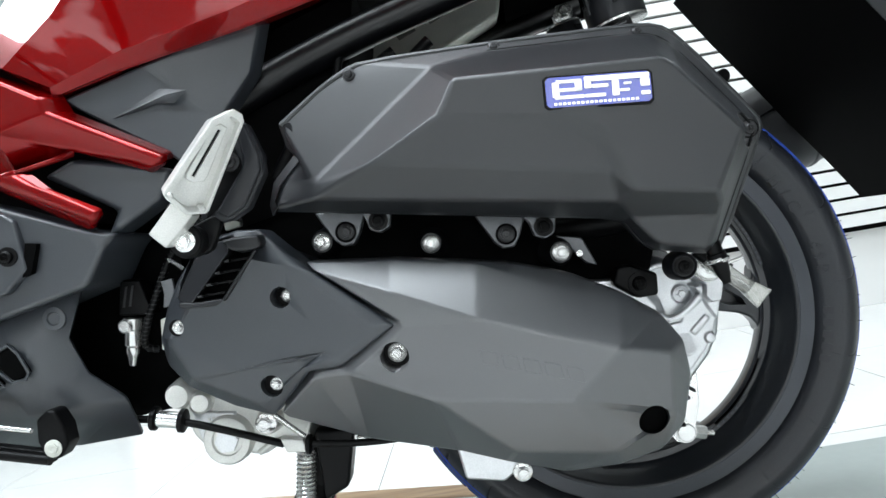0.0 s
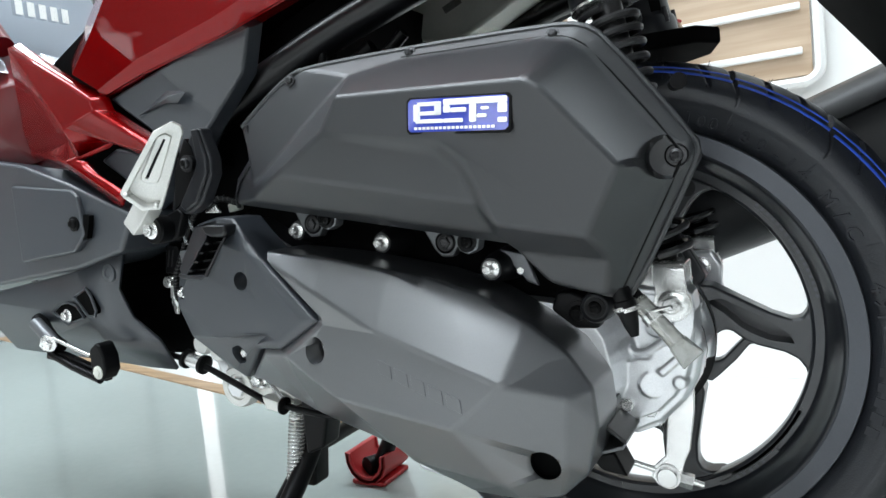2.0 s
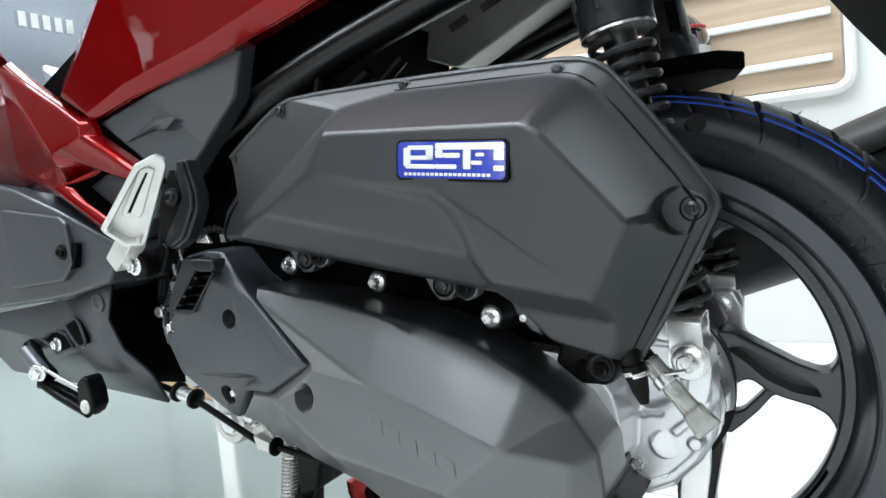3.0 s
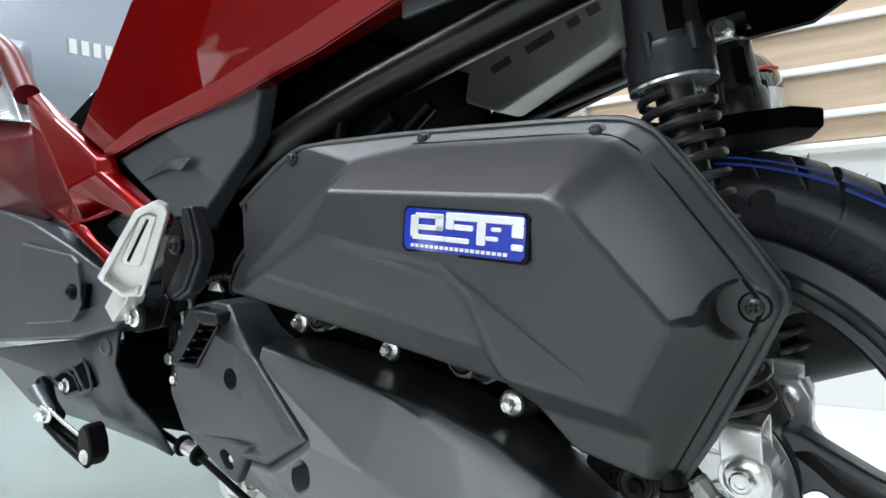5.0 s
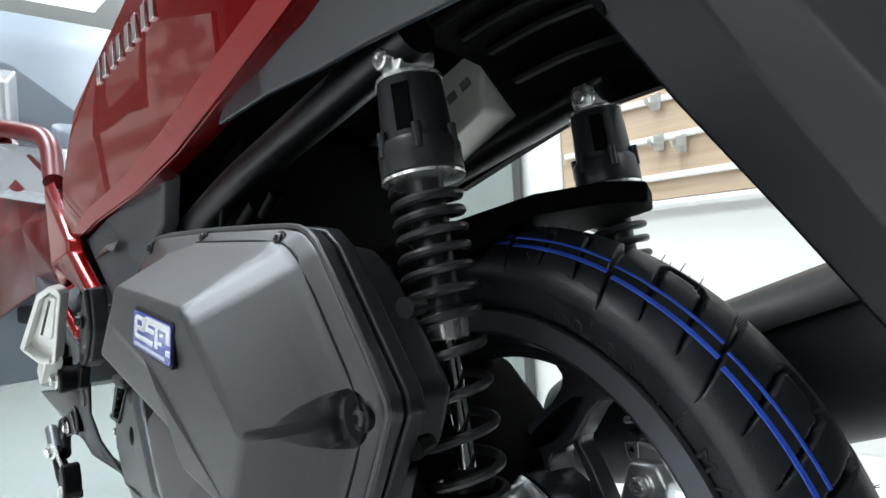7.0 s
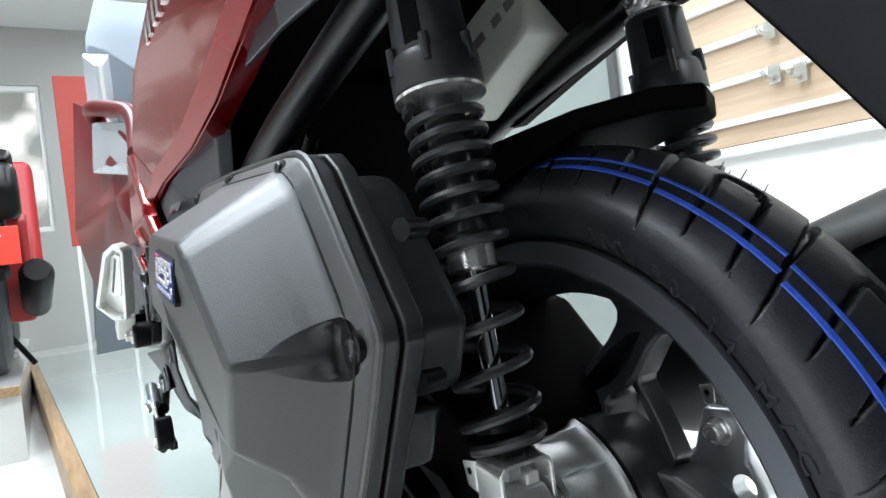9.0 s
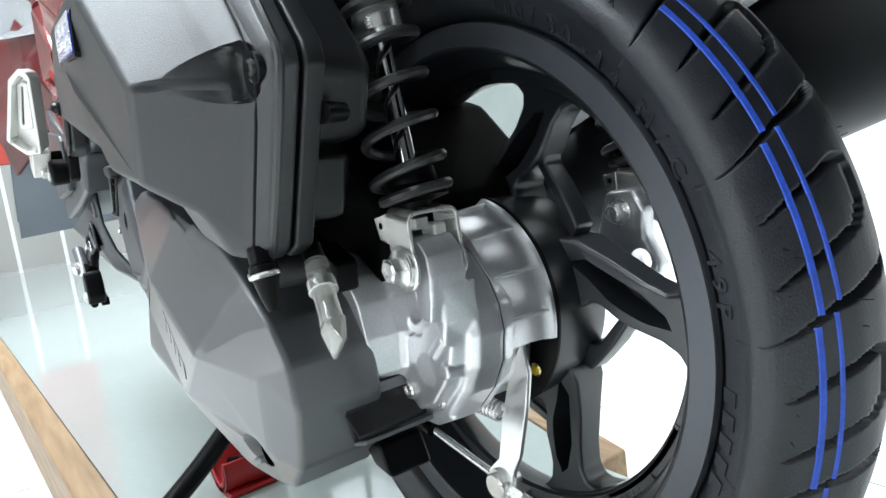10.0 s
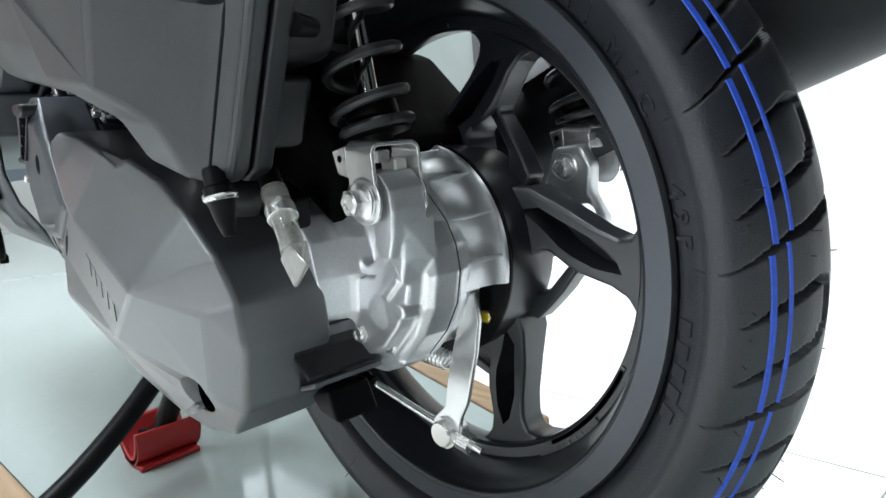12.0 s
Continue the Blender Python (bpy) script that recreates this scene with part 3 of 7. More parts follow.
# spokes: a broad pocketed arm with a slim brace to the hub
def polar_prism(outline, y_front, y_back, root=0.0, shrink=1.0):
    """An outline of (radius, angle), given depth; root lifts its hub end forward, shrink draws in the back."""
    bm = bmesh.new()
    front = [Vector(polar(r, a, y_front - root * max(0.0, min(1.0, (0.110 - r) / 0.035)))) for r, a in outline]
    back = [Vector(polar(r, a, y_back)) for r, a in outline]
    if shrink != 1.0:
        c = sum(back, Vector()) / len(back)
        back = [c + (p - c) * shrink for p in back]
    f = [bm.verts.new(p) for p in front]
    b = [bm.verts.new(p) for p in back]
    bm.faces.new(f)
    bm.faces.new(b[::-1])
    for i in range(len(f)):
        j = (i + 1) % len(f)
        bm.faces.new((f[i], b[i], b[j], f[j]))
    return bm


ARM = [(0.066, 40), (0.078, 35.5), (0.0899, 28.9), (0.1063, 16.2), (0.1289, 6.8), (0.1443, 3.7), (0.1530, 3.9), (0.1580, 6.2), (0.1615, 10.0), (0.1690, 11.5),
       (0.1690, -17.0), (0.1620, -16.5), (0.1580, -13.6), (0.1510, -10.9), (0.1385, -9.2), (0.1150, -7.8), (0.1040, -5.6), (0.0930, -0.3), (0.0870, 0.6), (0.0790, -2.5), (0.066, -6)]
POCKET = [(0.0770, 22.9), (0.0910, 20.6), (0.1040, 12.6), (0.1250, 4.6), (0.1440, -2.2), (0.1485, -5.7), (0.1260, -4.9), (0.1100, -1.6), (0.1010, 1.6), (0.0880, 11.5)]
BRACE = [(0.1060, -2.0), (0.1180, -7.2), (0.1085, -8.4), (0.1000, -18.0), (0.0925, -29.0), (0.0890, -37.0), (0.0780, -40.0), (0.0780, -25.0), (0.0845, -22.5), (0.0885, -19.5), (0.1020, -6.0)]


def spoke(a):
    turn = lambda o: [(r, da + a) for r, da in o]
    arm = part("spoke", polar_prism(turn(ARM), 0.002, 0.026, root=0.012), M_RIM, scooter, bevel=0.0030, seg=3, limit=25)
    carve(arm, polar_prism(turn([(r, 5.5 + (da - 5.5) * 1.0) for r, da in POCKET]), -0.020, 0.0215, shrink=0.90))
    part("brace", polar_prism(turn(BRACE), 0.006, 0.024), M_RIM, arm, bevel=0.0022, seg=3)
    return arm


for k in range(5):
    spoke(72 * k)
# drum hub behind the brake panel, dished at the front and swept out to the spokes
hub = part("hub", ring_mesh([(0.001, -0.018), (0.072, -0.018), (0.0745, -0.0300), (0.0795, -0.0312), (0.0810, -0.0290), (0.0808, -0.0150), (0.0800, -0.0010), (0.0790, 0.0120), (0.0770, 0.0220), (0.060, 0.030), (0.035, 0.044), (0.030, 0.060), (0.001, 0.062)], 96, closed=False), M_RIM, scooter, "black drum hub of the wheel")


# air cleaner: moulded cover over a case
def air_cleaner():
    o = [(-0.294, 0.485), (-0.279, 0.508), (-0.264, 0.527), (-0.272, 0.555), (-0.238, 0.577), (-0.213, 0.590), (-0.195, 0.595), (-0.089, 0.592), (0.030, 0.5855), (0.054, 0.582),
         (0.069, 0.571), (0.124, 0.493), (0.1255, 0.482), (0.077, 0.392), (0.065, 0.386), (0.025, 0.396), (0.014, 0.405), (0.003, 0.424), (-0.013, 0.430)]
    pts = {f"o{k}": (x, -0.152, z) for k, (x, z) in enumerate(o)}
    pts |= {f"b{k}": (x, -0.140, z) for k, (x, z) in enumerate(o)}
    pts |= dict(
        W1=(-0.137, -0.166, 0.577), W2=(-0.089, -0.162, 0.582), W3=(0.030, -0.162, 0.575), W4=(0.046, -0.162, 0.571), W5=(0.059, -0.162, 0.561), W6=(0.113, -0.162, 0.486), W7=(0.113, -0.162, 0.477), W8=(0.069, -0.162, 0.396),
        Gx=(-0.249, -0.170, 0.499), G2=(-0.251, -0.174, 0.486), G1=(-0.196, -0.202, 0.503),
        F1=(-0.123, -0.208, 0.555), F2=(0.032, -0.2185, 0.541), F2b=(0.042, -0.2165, 0.534), F3=(0.0865, -0.211, 0.480), F4=(0.061, -0.208, 0.436), F5=(-0.001, -0.209, 0.448),
        R1=(-0.138, -0.2095, 0.528), P2=(-0.034, -0.2165, 0.508), P3=(-0.016, -0.2165, 0.493), R2=(-0.037, -0.2095, 0.500), R3=(-0.023, -0.2095, 0.486), R4=(-0.017, -0.2055, 0.465),
        G3=(-0.010, -0.190, 0.441), D1=(0.068, -0.183, 0.417), D2=(0.060, -0.168, 0.391), D3=(0.020, -0.171, 0.403), D4=(0.001, -0.176, 0.426),
        S2=(0.0540, -0.1800, 0.5520), S3=(0.1042, -0.1795, 0.4815), S4=(0.0672, -0.1950, 0.4260))
    faces = ["o0 o1 Gx G2", "o1 o2 o3 Gx", "o3 o4 W1 Gx", "o4 o5 o6 W1", "W1 F1 R1 G1 Gx", "Gx G1 G2", "G1 R4 G3 G2", "G2 G3 o18 o0",
             "R1 R2 R3 R4 G1", "R1 P2 R2", "P2 P3 R3 R2", "P3 F5 R4 R3", "F5 G3 R4", "R1 F1 F2 F2b F3 F4 F5 P3 P2",
             "W1 W2 F1", "W2 W3 F2 F1", "W3 W4 F2", "W4 W5 S2 F2b F2", "W5 W6 S3 S2", "S2 S3 F3 F2b", "W6 W7 S3", "W7 W8 D1 S4 S3", "S3 S4 F4 F3", "W8 D2 D1",
             "F5 F4 S4 D1 D4 G3", "D4 D1 D2 D3", "G3 D4 o17 o18", "D4 D3 o16 o17", "D3 o15 o16", "D3 D2 o14 o15", "D2 W8 o13 o14",
             "o6 o7 W2 W1", "o7 o8 W3 W2", "o8 o9 W4 W3", "o9 o10 W5 W4", "o10 o11 W6 W5", "o11 o12 W7 W6", "o12 o13 W8 W7"]
    n = len(o)
    faces += [f"o{k} b{k} b{(k + 1) % n} o{(k + 1) % n}" for k in range(n)]
    faces += [" ".join(f"b{k}" for k in range(n))]
    bm, vs = named_solid(pts, faces)
    cover = part("air_cleaner_cover", bm, M_COVER, scooter, "matte charcoal moulded air cleaner cover", bevel=0.0042, seg=4, limit=9)
    carve(cover, turned((0.1060, -0.265, 0.4825), (0.012, 1, 0), [(0, 0.0130), (0.065, 0.0142), (0.104, 0.0150), (0.1070, 0.0125)], 56))
    foot = [pts[k] for k in ("W1", "W2", "W3", "W4", "W5", "W6", "W7", "W8")]
    edge = [(x, -0.152, z) for x, z in o[6:14]]
    line = [Vector(a).lerp(Vector(b), 0.20) + Vector((0, 0.0006, 0)) for a, b in zip(foot, edge)][1:]
    part("groove", tube(line, 0.0010, 8, smooth=1), M_BLACK, cover, "dark groove along the flange")
    part("flange_lip", tube([Vector(p) + Vector((0, 0.0012, 0)) for p in [(x, -0.152, z) for x, z in o[3:15]]], 0.0026, 8, smooth=1), M_COVER, cover)
    rows = [((-0.2925, -0.150, 0.4800), (-0.2850, -0.1580, 0.4850)), ((-0.2935, -0.150, 0.4900), (-0.2865, -0.1570, 0.4920)), ((-0.2870, -0.150, 0.5085), (-0.2795, -0.1560, 0.5050)), ((-0.2660, -0.150, 0.5285), (-0.2585, -0.1570, 0.5230)),
            ((-0.2710, -0.150, 0.5360), (-0.2600, -0.1560, 0.5300)), ((-0.2745, -0.150, 0.5560), (-0.2625, -0.1560, 0.5560))]
    part("stepped_lip", sheet([[p for p, q in rows], [q for p, q in rows]], 0.006), M_GUARD, cover, "black stepped lip along the front edge", bevel=0.0012, seg=2)
    for x, y, z, d in ((-0.207, -0.1545, 0.5865, (0, -1, 0.2)), (-0.083, -0.1556, 0.5868, (0, -1, 0.3)), (0.035, -0.1572, 0.5775, (0.1, -1, 0.35))):
        part("screw", cross_screw((x, y, z), d, 0.0036), M_SPRING, cover, "black cross-head screw")
    part("screw_seat", turned((0.1125, -0.1570, 0.4830), (0, -1, 0), [(-0.004, 0.0078), (0.0024, 0.0078), (0.0028, 0.0072), (0.0016, 0.0062)], 28), M_BLACK, cover)
    part("screw", cross_screw((0.1125, -0.1580, 0.4830), (0, -1, 0), 0.0046), M_SPRING, cover, "dark cross-head screw")
    # lower lugs with their screws
    for x, z in ((-0.2065, 0.462), (-0.0635, 0.432)):
        lug = part("lug", prism([(x - 0.028, z + 0.024), (x - 0.012, z + 0.006), (x - 0.009, z - 0.007), (x, z - 0.011), (x + 0.009, z - 0.007), (x + 0.012, z + 0.006), (x + 0.028, z + 0.014)], -0.126, -0.112), M_BRACKET, cover, bevel=0.002)
        part("screw_seat", turned((x, -0.1255, z), (0, -1, 0), [(-0.003, 0.0085), (0.0012, 0.0085), (0.0016, 0.0075), (0.0006, 0.0068)], 24), M_BLACK, lug)
        part("screw", cross_screw((x, -0.126, z), (0, -1, 0), 0.0058), M_BLACK, lug, "black cross-head screw")
    part("foot_lug", turned((0.0455, -0.126, 0.3785), (0, -1, 0), [(0, 0.013), (0.018, 0.0118), (0.021, 0.0105), (0.019, 0.0088)], 28), M_GUARD, cover)
    part("screw", cross_screw((0.0455, -0.1455, 0.3785), (0, -1, 0), 0.0052), M_BLACK, cover, "black cross-head screw")
    # second flange and the case behind
    case = part("air_cleaner_case", prism([(x, z) for x, z in o], -0.1385, -0.127), M_GUARD, scooter, "black plastic air cleaner case", bevel=0.002)
    part("case_body", prism([(-0.25, 0.50), (-0.21, 0.575), (0.035, 0.572), (0.055, 0.560), (0.108, 0.486), (0.092, 0.447), (-0.03, 0.445)], -0.128, -0.088), M_GUARD, case, bevel=0.010, seg=4)
    part("case_foot", prism([(0.02, 0.447), (0.085, 0.440), (0.066, 0.402), (0.03, 0.408)], -0.128, -0.098), M_GUARD, case, bevel=0.006, seg=3)
    part("intake_tube", rod((0.05, -0.10, 0.428), (-0.04, -0.06, 0.425), 0.014, seg=24), M_BLACK, case)
    for z in (0.535, 0.46):
        part("boss", rod((0.113, -0.128, z), (0.108, -0.113, z), 0.006, 0.005, 16), M_BLACK, case)
    # badge: chrome plate, blue enamel, plain bars for its lettering
    ux, uz = Vector((0.0767, -0.0036, -0.0085)), Vector((-0.002, -0.0010, -0.0225))
    c0 = Vector((-0.055, -0.2134, 0.541))

    def plate(u0, u1, v0, v1, h0, h1, bm=None, cut=0.0):
        uv = [(u0 + cut, v0), (u1 - cut, v0), (u1, v0 + cut * 3.3), (u1, v1 - cut * 3.3), (u1 - cut, v1), (u0 + cut, v1), (u0, v1 - cut * 3.3), (u0, v0 + cut * 3.3)] if cut else [(u0, v0), (u1, v0), (u1, v1), (u0, v1)]
        bm = bm or bmesh.new()
        a = [bm.verts.new(c0 + ux * u + uz * v + Vector((0, -h1, 0))) for u, v in uv]
        b = [bm.verts.new(c0 + ux * u + uz * v + Vector((0, -h0, 0))) for u, v in uv]
        bm.faces.new(a)
        bm.faces.new(b[::-1])
        for i in range(len(a)):
            j = (i + 1) % len(a)
            bm.faces.new((a[i], b[i], b[j], a[j]))
        return bm
    badge = part("badge", plate(-0.025, 1.025, -0.07, 1.08, -0.006, 0.0008, cut=0.035), M_BLACK, cover, "blue and silver badge plate in a black surround", bevel=0.0006)
    part("enamel", plate(0.0, 1.0, 0.0, 1.0, 0.0, 0.0015, cut=0.03), M_BADGEBLUE, badge, "blue enamel field")
    silver = [(0.06, 0.13, 0.16, 0.68), (0.10, 0.35, 0.10, 0.22), (0.28, 0.35, 0.12, 0.50), (0.10, 0.35, 0.38, 0.50), (0.08, 0.37, 0.62, 0.74), (0.37, 0.99, 0.04, 0.22), (0.37, 0.44, 0.22, 0.44), (0.44, 0.60, 0.31, 0.44), (0.37, 0.57, 0.62, 0.74),
              (0.63, 0.70, 0.22, 0.74), (0.74, 0.82, 0.31, 0.40), (0.70, 0.80, 0.52, 0.62), (0.90, 0.99, 0.22, 0.50), (0.90, 0.99, 0.64, 0.78)]
    for u0, u1, v0, v1 in silver:
        part("emblem", plate(u0, u1, v0, v1, 0.0012, 0.0021, cut=0.008), M_BADGE, badge, bevel=0.0003)
    for k in range(19):
        part("small_bar", plate(0.07 + 0.043 * k, 0.07 + 0.043 * k + 0.030, 0.85, 0.93, 0.0012, 0.002), M_BADGE, badge)
    # drain hoses under the case
    part("drain_plug", turned((0.0675, -0.156, 0.395), (0.22, 0.0, -1), [(0, 0.0066), (0.009, 0.0066), (0.010, 0.0080), (0.017, 0.0080), (0.019, 0.0070), (0.028, 0.0054), (0.036, 0.0030)], 20), M_BLACK, case, "black rubber drain plug")
    part("hose_clip", coil((0.0705, -0.1560, 0.3815), (0.0711, -0.1560, 0.3785), 0.0084, 0.0009, [1, 1], 6), M_STEEL, case, "wire hose clip")
    p = Vector((0.0805, -0.1285, 0.3715))
    d = Vector((0.66, -0.20, -0.72)).normalized()
    hose = part("breather_hose", turned(p - d * 0.012, d, [(0, 0.0072), (0.012, 0.0072), (0.014, 0.0066), (0.036, 0.0066), (0.042, 0.0070)], 22), M_HOSE, case, "clear plastic breather hose with a pinched end")
    w = Vector((0.0, 1.0, 0.0)).cross(d).normalized()
    part("pinched_end", solid([p + d * s + w * (a * wd) + Vector((0, b * h, 0)) for s, wd, h in ((0.029, 0.0064, 0.0064), (0.046, 0.0100, 0.0016)) for a, b in ((-1, -1), (1, -1), (1, 1), (-1, 1))],
                              [(0, 1, 2, 3), (7, 6, 5, 4), (0, 4, 5, 1), (1, 5, 6, 2), (2, 6, 7, 3), (3, 7, 4, 0)]), M_HOSE, hose, bevel=0.0012)
    part("hose_joint", rod(p - d * 0.024, p - d * 0.010, 0.0062, seg=16), M_BLACK, hose)
    part("hose_clip", turned(p + d * 0.001, d, [(0, 0.0080), (0.0004, 0.0084), (0.007, 0.0084), (0.0074, 0.0080)], 24), M_STEEL, hose, "steel band hose clip")
    part("clip_ear", rod(p + Vector((0.003, -0.006, 0.002)), p + Vector((0.018, -0.010, 0.006)), 0.0014, seg=8), M_STEEL, hose)
    return cover


air_cleaner()


# belt case: rear cover and front duct cover
def belt_case():
    face_y = lambda x, z: -0.1750 - 0.022 * (x + 0.135) + 0.018 * (z - 0.366)
    t = [(-0.275, 0.4375), (-0.199, 0.4275), (-0.149, 0.4175), (-0.099, 0.4065), (-0.050, 0.3895), (-0.012, 0.3675), (0.020, 0.343), (0.037, 0.316), (0.039, 0.285), (0.027, 0.245), (0.004, 0.224),
         (-0.033, 0.216), (-0.080, 0.215), (-0.129, 0.229), (-0.169, 0.243), (-0.253, 0.269), (-0.3225, 0.302)]
    front = (-0.1370, -0.1440, -0.1430, -0.1415, -0.1395, -0.1410, -0.1410, -0.1395, -0.1390, -0.1380, -0.1370, -0.1340, -0.1280, -0.118, -0.112, -0.112, -0.112)
    pts = {f"t{k}": (x, front[k], z) for k, (x, z) in enumerate(t)}
    pts |= {f"b{k}": (x, -0.078, z) for k, (x, z) in enumerate(t)}
    pts |= dict(u1=(-0.266, -0.149, 0.428), v1=(-0.127, -0.1490, 0.4125), v2=(-0.101, -0.1495, 0.3995), v3=(-0.071, -0.1500, 0.3835), v4=(-0.040, -0.1505, 0.3695), v5=(-0.014, -0.1510, 0.3560), v6=(0.006, -0.1500, 0.3400),
                eL=(-0.2005, -0.1625, 0.3975), **{f"e{k}": (-0.135 + 0.028 * k, face_y(-0.135 + 0.028 * k, 0.366 - 0.01025 * k) + 0.0004, 0.366 - 0.01025 * k) for k in (1, 2, 3)},
                tip=(-0.1985, -0.159, 0.3715), ridge=(-0.135, -0.1750, 0.366), fU=(-0.023, face_y(-0.023, 0.325), 0.325), fL=(-0.068, face_y(-0.068, 0.2885), 0.2885), rc=(-0.182, face_y(-0.182, 0.308), 0.308),
                pn=(-0.2515, -0.155, 0.3385), pl=(-0.279, -0.152, 0.339), pb=(-0.321, -0.128, 0.306), r1=(0.0215, -0.1530, 0.310), r2=(0.0160, -0.1530, 0.258), b1x=(-0.040, -0.150, 0.233), b2x=(-0.122, -0.150, 0.246))
    faces = ["t0 t1 eL u1", "t1 t2 v1", "t1 v1 ridge eL", "v1 v2 e1 ridge", "v2 v3 e2 e1", "v3 v4 e3 e2", "v4 v5 fU e3", "v5 v6 fU", "t2 t3 v2 v1", "t3 t4 v3 v2", "t4 t5 v5 v4 v3", "t5 t6 v6 v5", "v6 t6 r1 fU", "t6 t7 r1", "t7 t8 r1",
             "t8 t9 r2 r1", "t9 t10 r2", "t10 t11 b1x r2", "t11 t12 b1x", "t12 t13 b2x b1x", "u1 eL ridge tip",
             "tip ridge e1 e2 e3 fU fL rc pn", "fU r1 r2 fL", "fL r2 b1x", "fL b1x b2x rc", "rc b2x t13 t14", "rc t14 t15 pn", "pn t15 pl", "pl t15 t16 pb"]
    n = len(t)
    faces += [f"t{k} b{k} b{k + 1} t{k + 1}" for k in range(n - 1)] + ["t0 u1 b0", "u1 tip b0", "tip pn b0", "pn pl b0", "pl pb b0", "pb t16 b16 b0"]
    faces += [" ".join(f"b{k}" for k in range(n))]
    bm, vs = named_solid(pts, faces)
    cover = part("belt_cover", bm, M_CVT, scooter, "dark grey moulded belt case cover with a raised name bar", bevel=0.0042, seg=4, limit=7)
    carve(cover, rod((-0.2085, -0.20, 0.3455), (-0.2085, -0.135, 0.3455), 0.0125, seg=32))
    carve(cover, turned((-0.003, -0.20, 0.256), (0, 1, 0), [(0, 0.0135), (0.085, 0.0135)], 32))
    # black floors and lining paint the shade inside the round recesses
    part("recess", rod((-0.003, -0.1415, 0.256), (-0.003, -0.112, 0.256), 0.0134, seg=32), M_DARK, cover)
    part("recess_wall", turned((-0.003, -0.1482, 0.256), (0, 1, 0), [(0, 0.0130), (0.001, 0.0134), (0.034, 0.0134), (0.034, 0.0130)], 32, ends=False), M_DARK, cover)
    part("recess", rod((-0.2085, -0.136, 0.3455), (-0.2085, -0.128, 0.3455), 0.0125, seg=32), M_BLACK, cover)
    part("bolt", hex_bolt((-0.2085, -0.137, 0.3455), (0, -1, 0), 0.0058, 0.007), M_STEEL, cover, "zinc bolt in a recess")
    # raised name as plain bars
    a, b = Vector((-0.1375, face_y(-0.1375, 0.341), 0.341)), Vector((-0.0565, face_y(-0.0565, 0.313), 0.313))
    dx, up = (b - a), Vector((0.0012, 0, -0.0115))
    nrm = Vector((0, -1, 0))
    skin = cover.evaluated_get(bpy.context.evaluated_depsgraph_get())
    for k in range(5):
        q = []
        for f, g in ((0.0, 0.0), (0.16, 0.0), (0.16, 1.0), (0.0, 1.0)):
            v = a + dx * (k * 0.205 + f) + up * g
            hit, at, way, face = skin.ray_cast(Vector((v.x, -0.4, v.z)), Vector((0, 1, 0)))
            q.append(at if hit else v)
        part("name_bar", solid([v + nrm * 0.0006 for v in q] + [v - nrm * 0.002 for v in q], [(0, 1, 2, 3), (7, 6, 5, 4), (0, 4, 5, 1), (1, 5, 6, 2), (2, 6, 7, 3), (3, 7, 4, 0)]), M_CVT, cover, bevel=0.0003)
    # front duct cover
    o = [(-0.268, 0.431), (-0.293, 0.4575), (-0.309, 0.4720), (-0.330, 0.4745), (-0.364, 0.4690), (-0.3900, 0.4400), (-0.4060, 0.4160), (-0.4180, 0.391), (-0.417, 0.366), (-0.402, 0.343), (-0.364, 0.320), (-0.3255, 0.3055), (-0.2825, 0.3425), (-0.2535, 0.3425), (-0.2025, 0.3725)]
    pts = {f"o{k}": (x, (-0.147, -0.143, -0.141, -0.141, -0.138, -0.135, -0.131, -0.126, -0.122, -0.120, -0.122, -0.127, -0.150, -0.153, -0.1575)[k], z) for k, (x, z) in enumerate(o)}
    pts |= {f"b{k}": (x, -0.100, z) for k, (x, z) in enumerate(o)}
    pts |= dict(i1=(-0.290, -0.152, 0.440), i2=(-0.330, -0.150, 0.455), i3=(-0.372, -0.147, 0.425), i4=(-0.405, -0.139, 0.388), i5=(-0.391, -0.137, 0.352), i6=(-0.335, -0.138, 0.320), i7=(-0.288, -0.154, 0.350), i8=(-0.258, -0.157, 0.352), i9=(-0.222, -0.159, 0.373), i10=(-0.275, -0.155, 0.385), s1=(-0.345, -0.148, 0.352), s2=(-0.270, -0.153, 0.356))
    faces = ["o0 o1 i1", "o1 o2 i2 i1", "o2 o3 i2", "o3 o4 i2", "o4 o5 i3 i2", "o5 o6 i3", "o6 o7 i4 i3", "o7 o8 i4", "o8 o9 i5 i4", "o9 o10 i6 i5", "o10 o11 i6", "o11 o12 i7 i6", "o12 o13 i8 i7", "o13 o14 i9 i8", "o14 o0 i1 i9",
             "i1 i2 i3 i10", "i1 i10 i9", "i3 i4 s1 i10", "i4 i5 s1", "s1 i5 i6 s2", "i6 i7 i8 s2", "s1 s2 i10", "s2 i8 i9 i10"]
    n = len(o)
    for k in ("o0", "o1", "o11", "o12", "o13", "o14", "b0", "b1", "b11", "b12", "b13", "b14"):
        x, y, z = pts[k]
        pts[k] = (x - 0.0022, y - 0.0012, z + (0.0010 if k[1:] in ("11", "12", "13") else -0.0010))
    faces += [f"o{k} b{k} b{(k + 1) % n} o{(k + 1) % n}" for k in range(n)] + [" ".join(f"b{k}" for k in range(n))]
    bm, vs = named_solid(pts, faces)
    duct = part("duct_cover", bm, M_TRIM, scooter, "slate plastic belt duct cover with a side grille", bevel=0.0028, seg=3, limit=9)
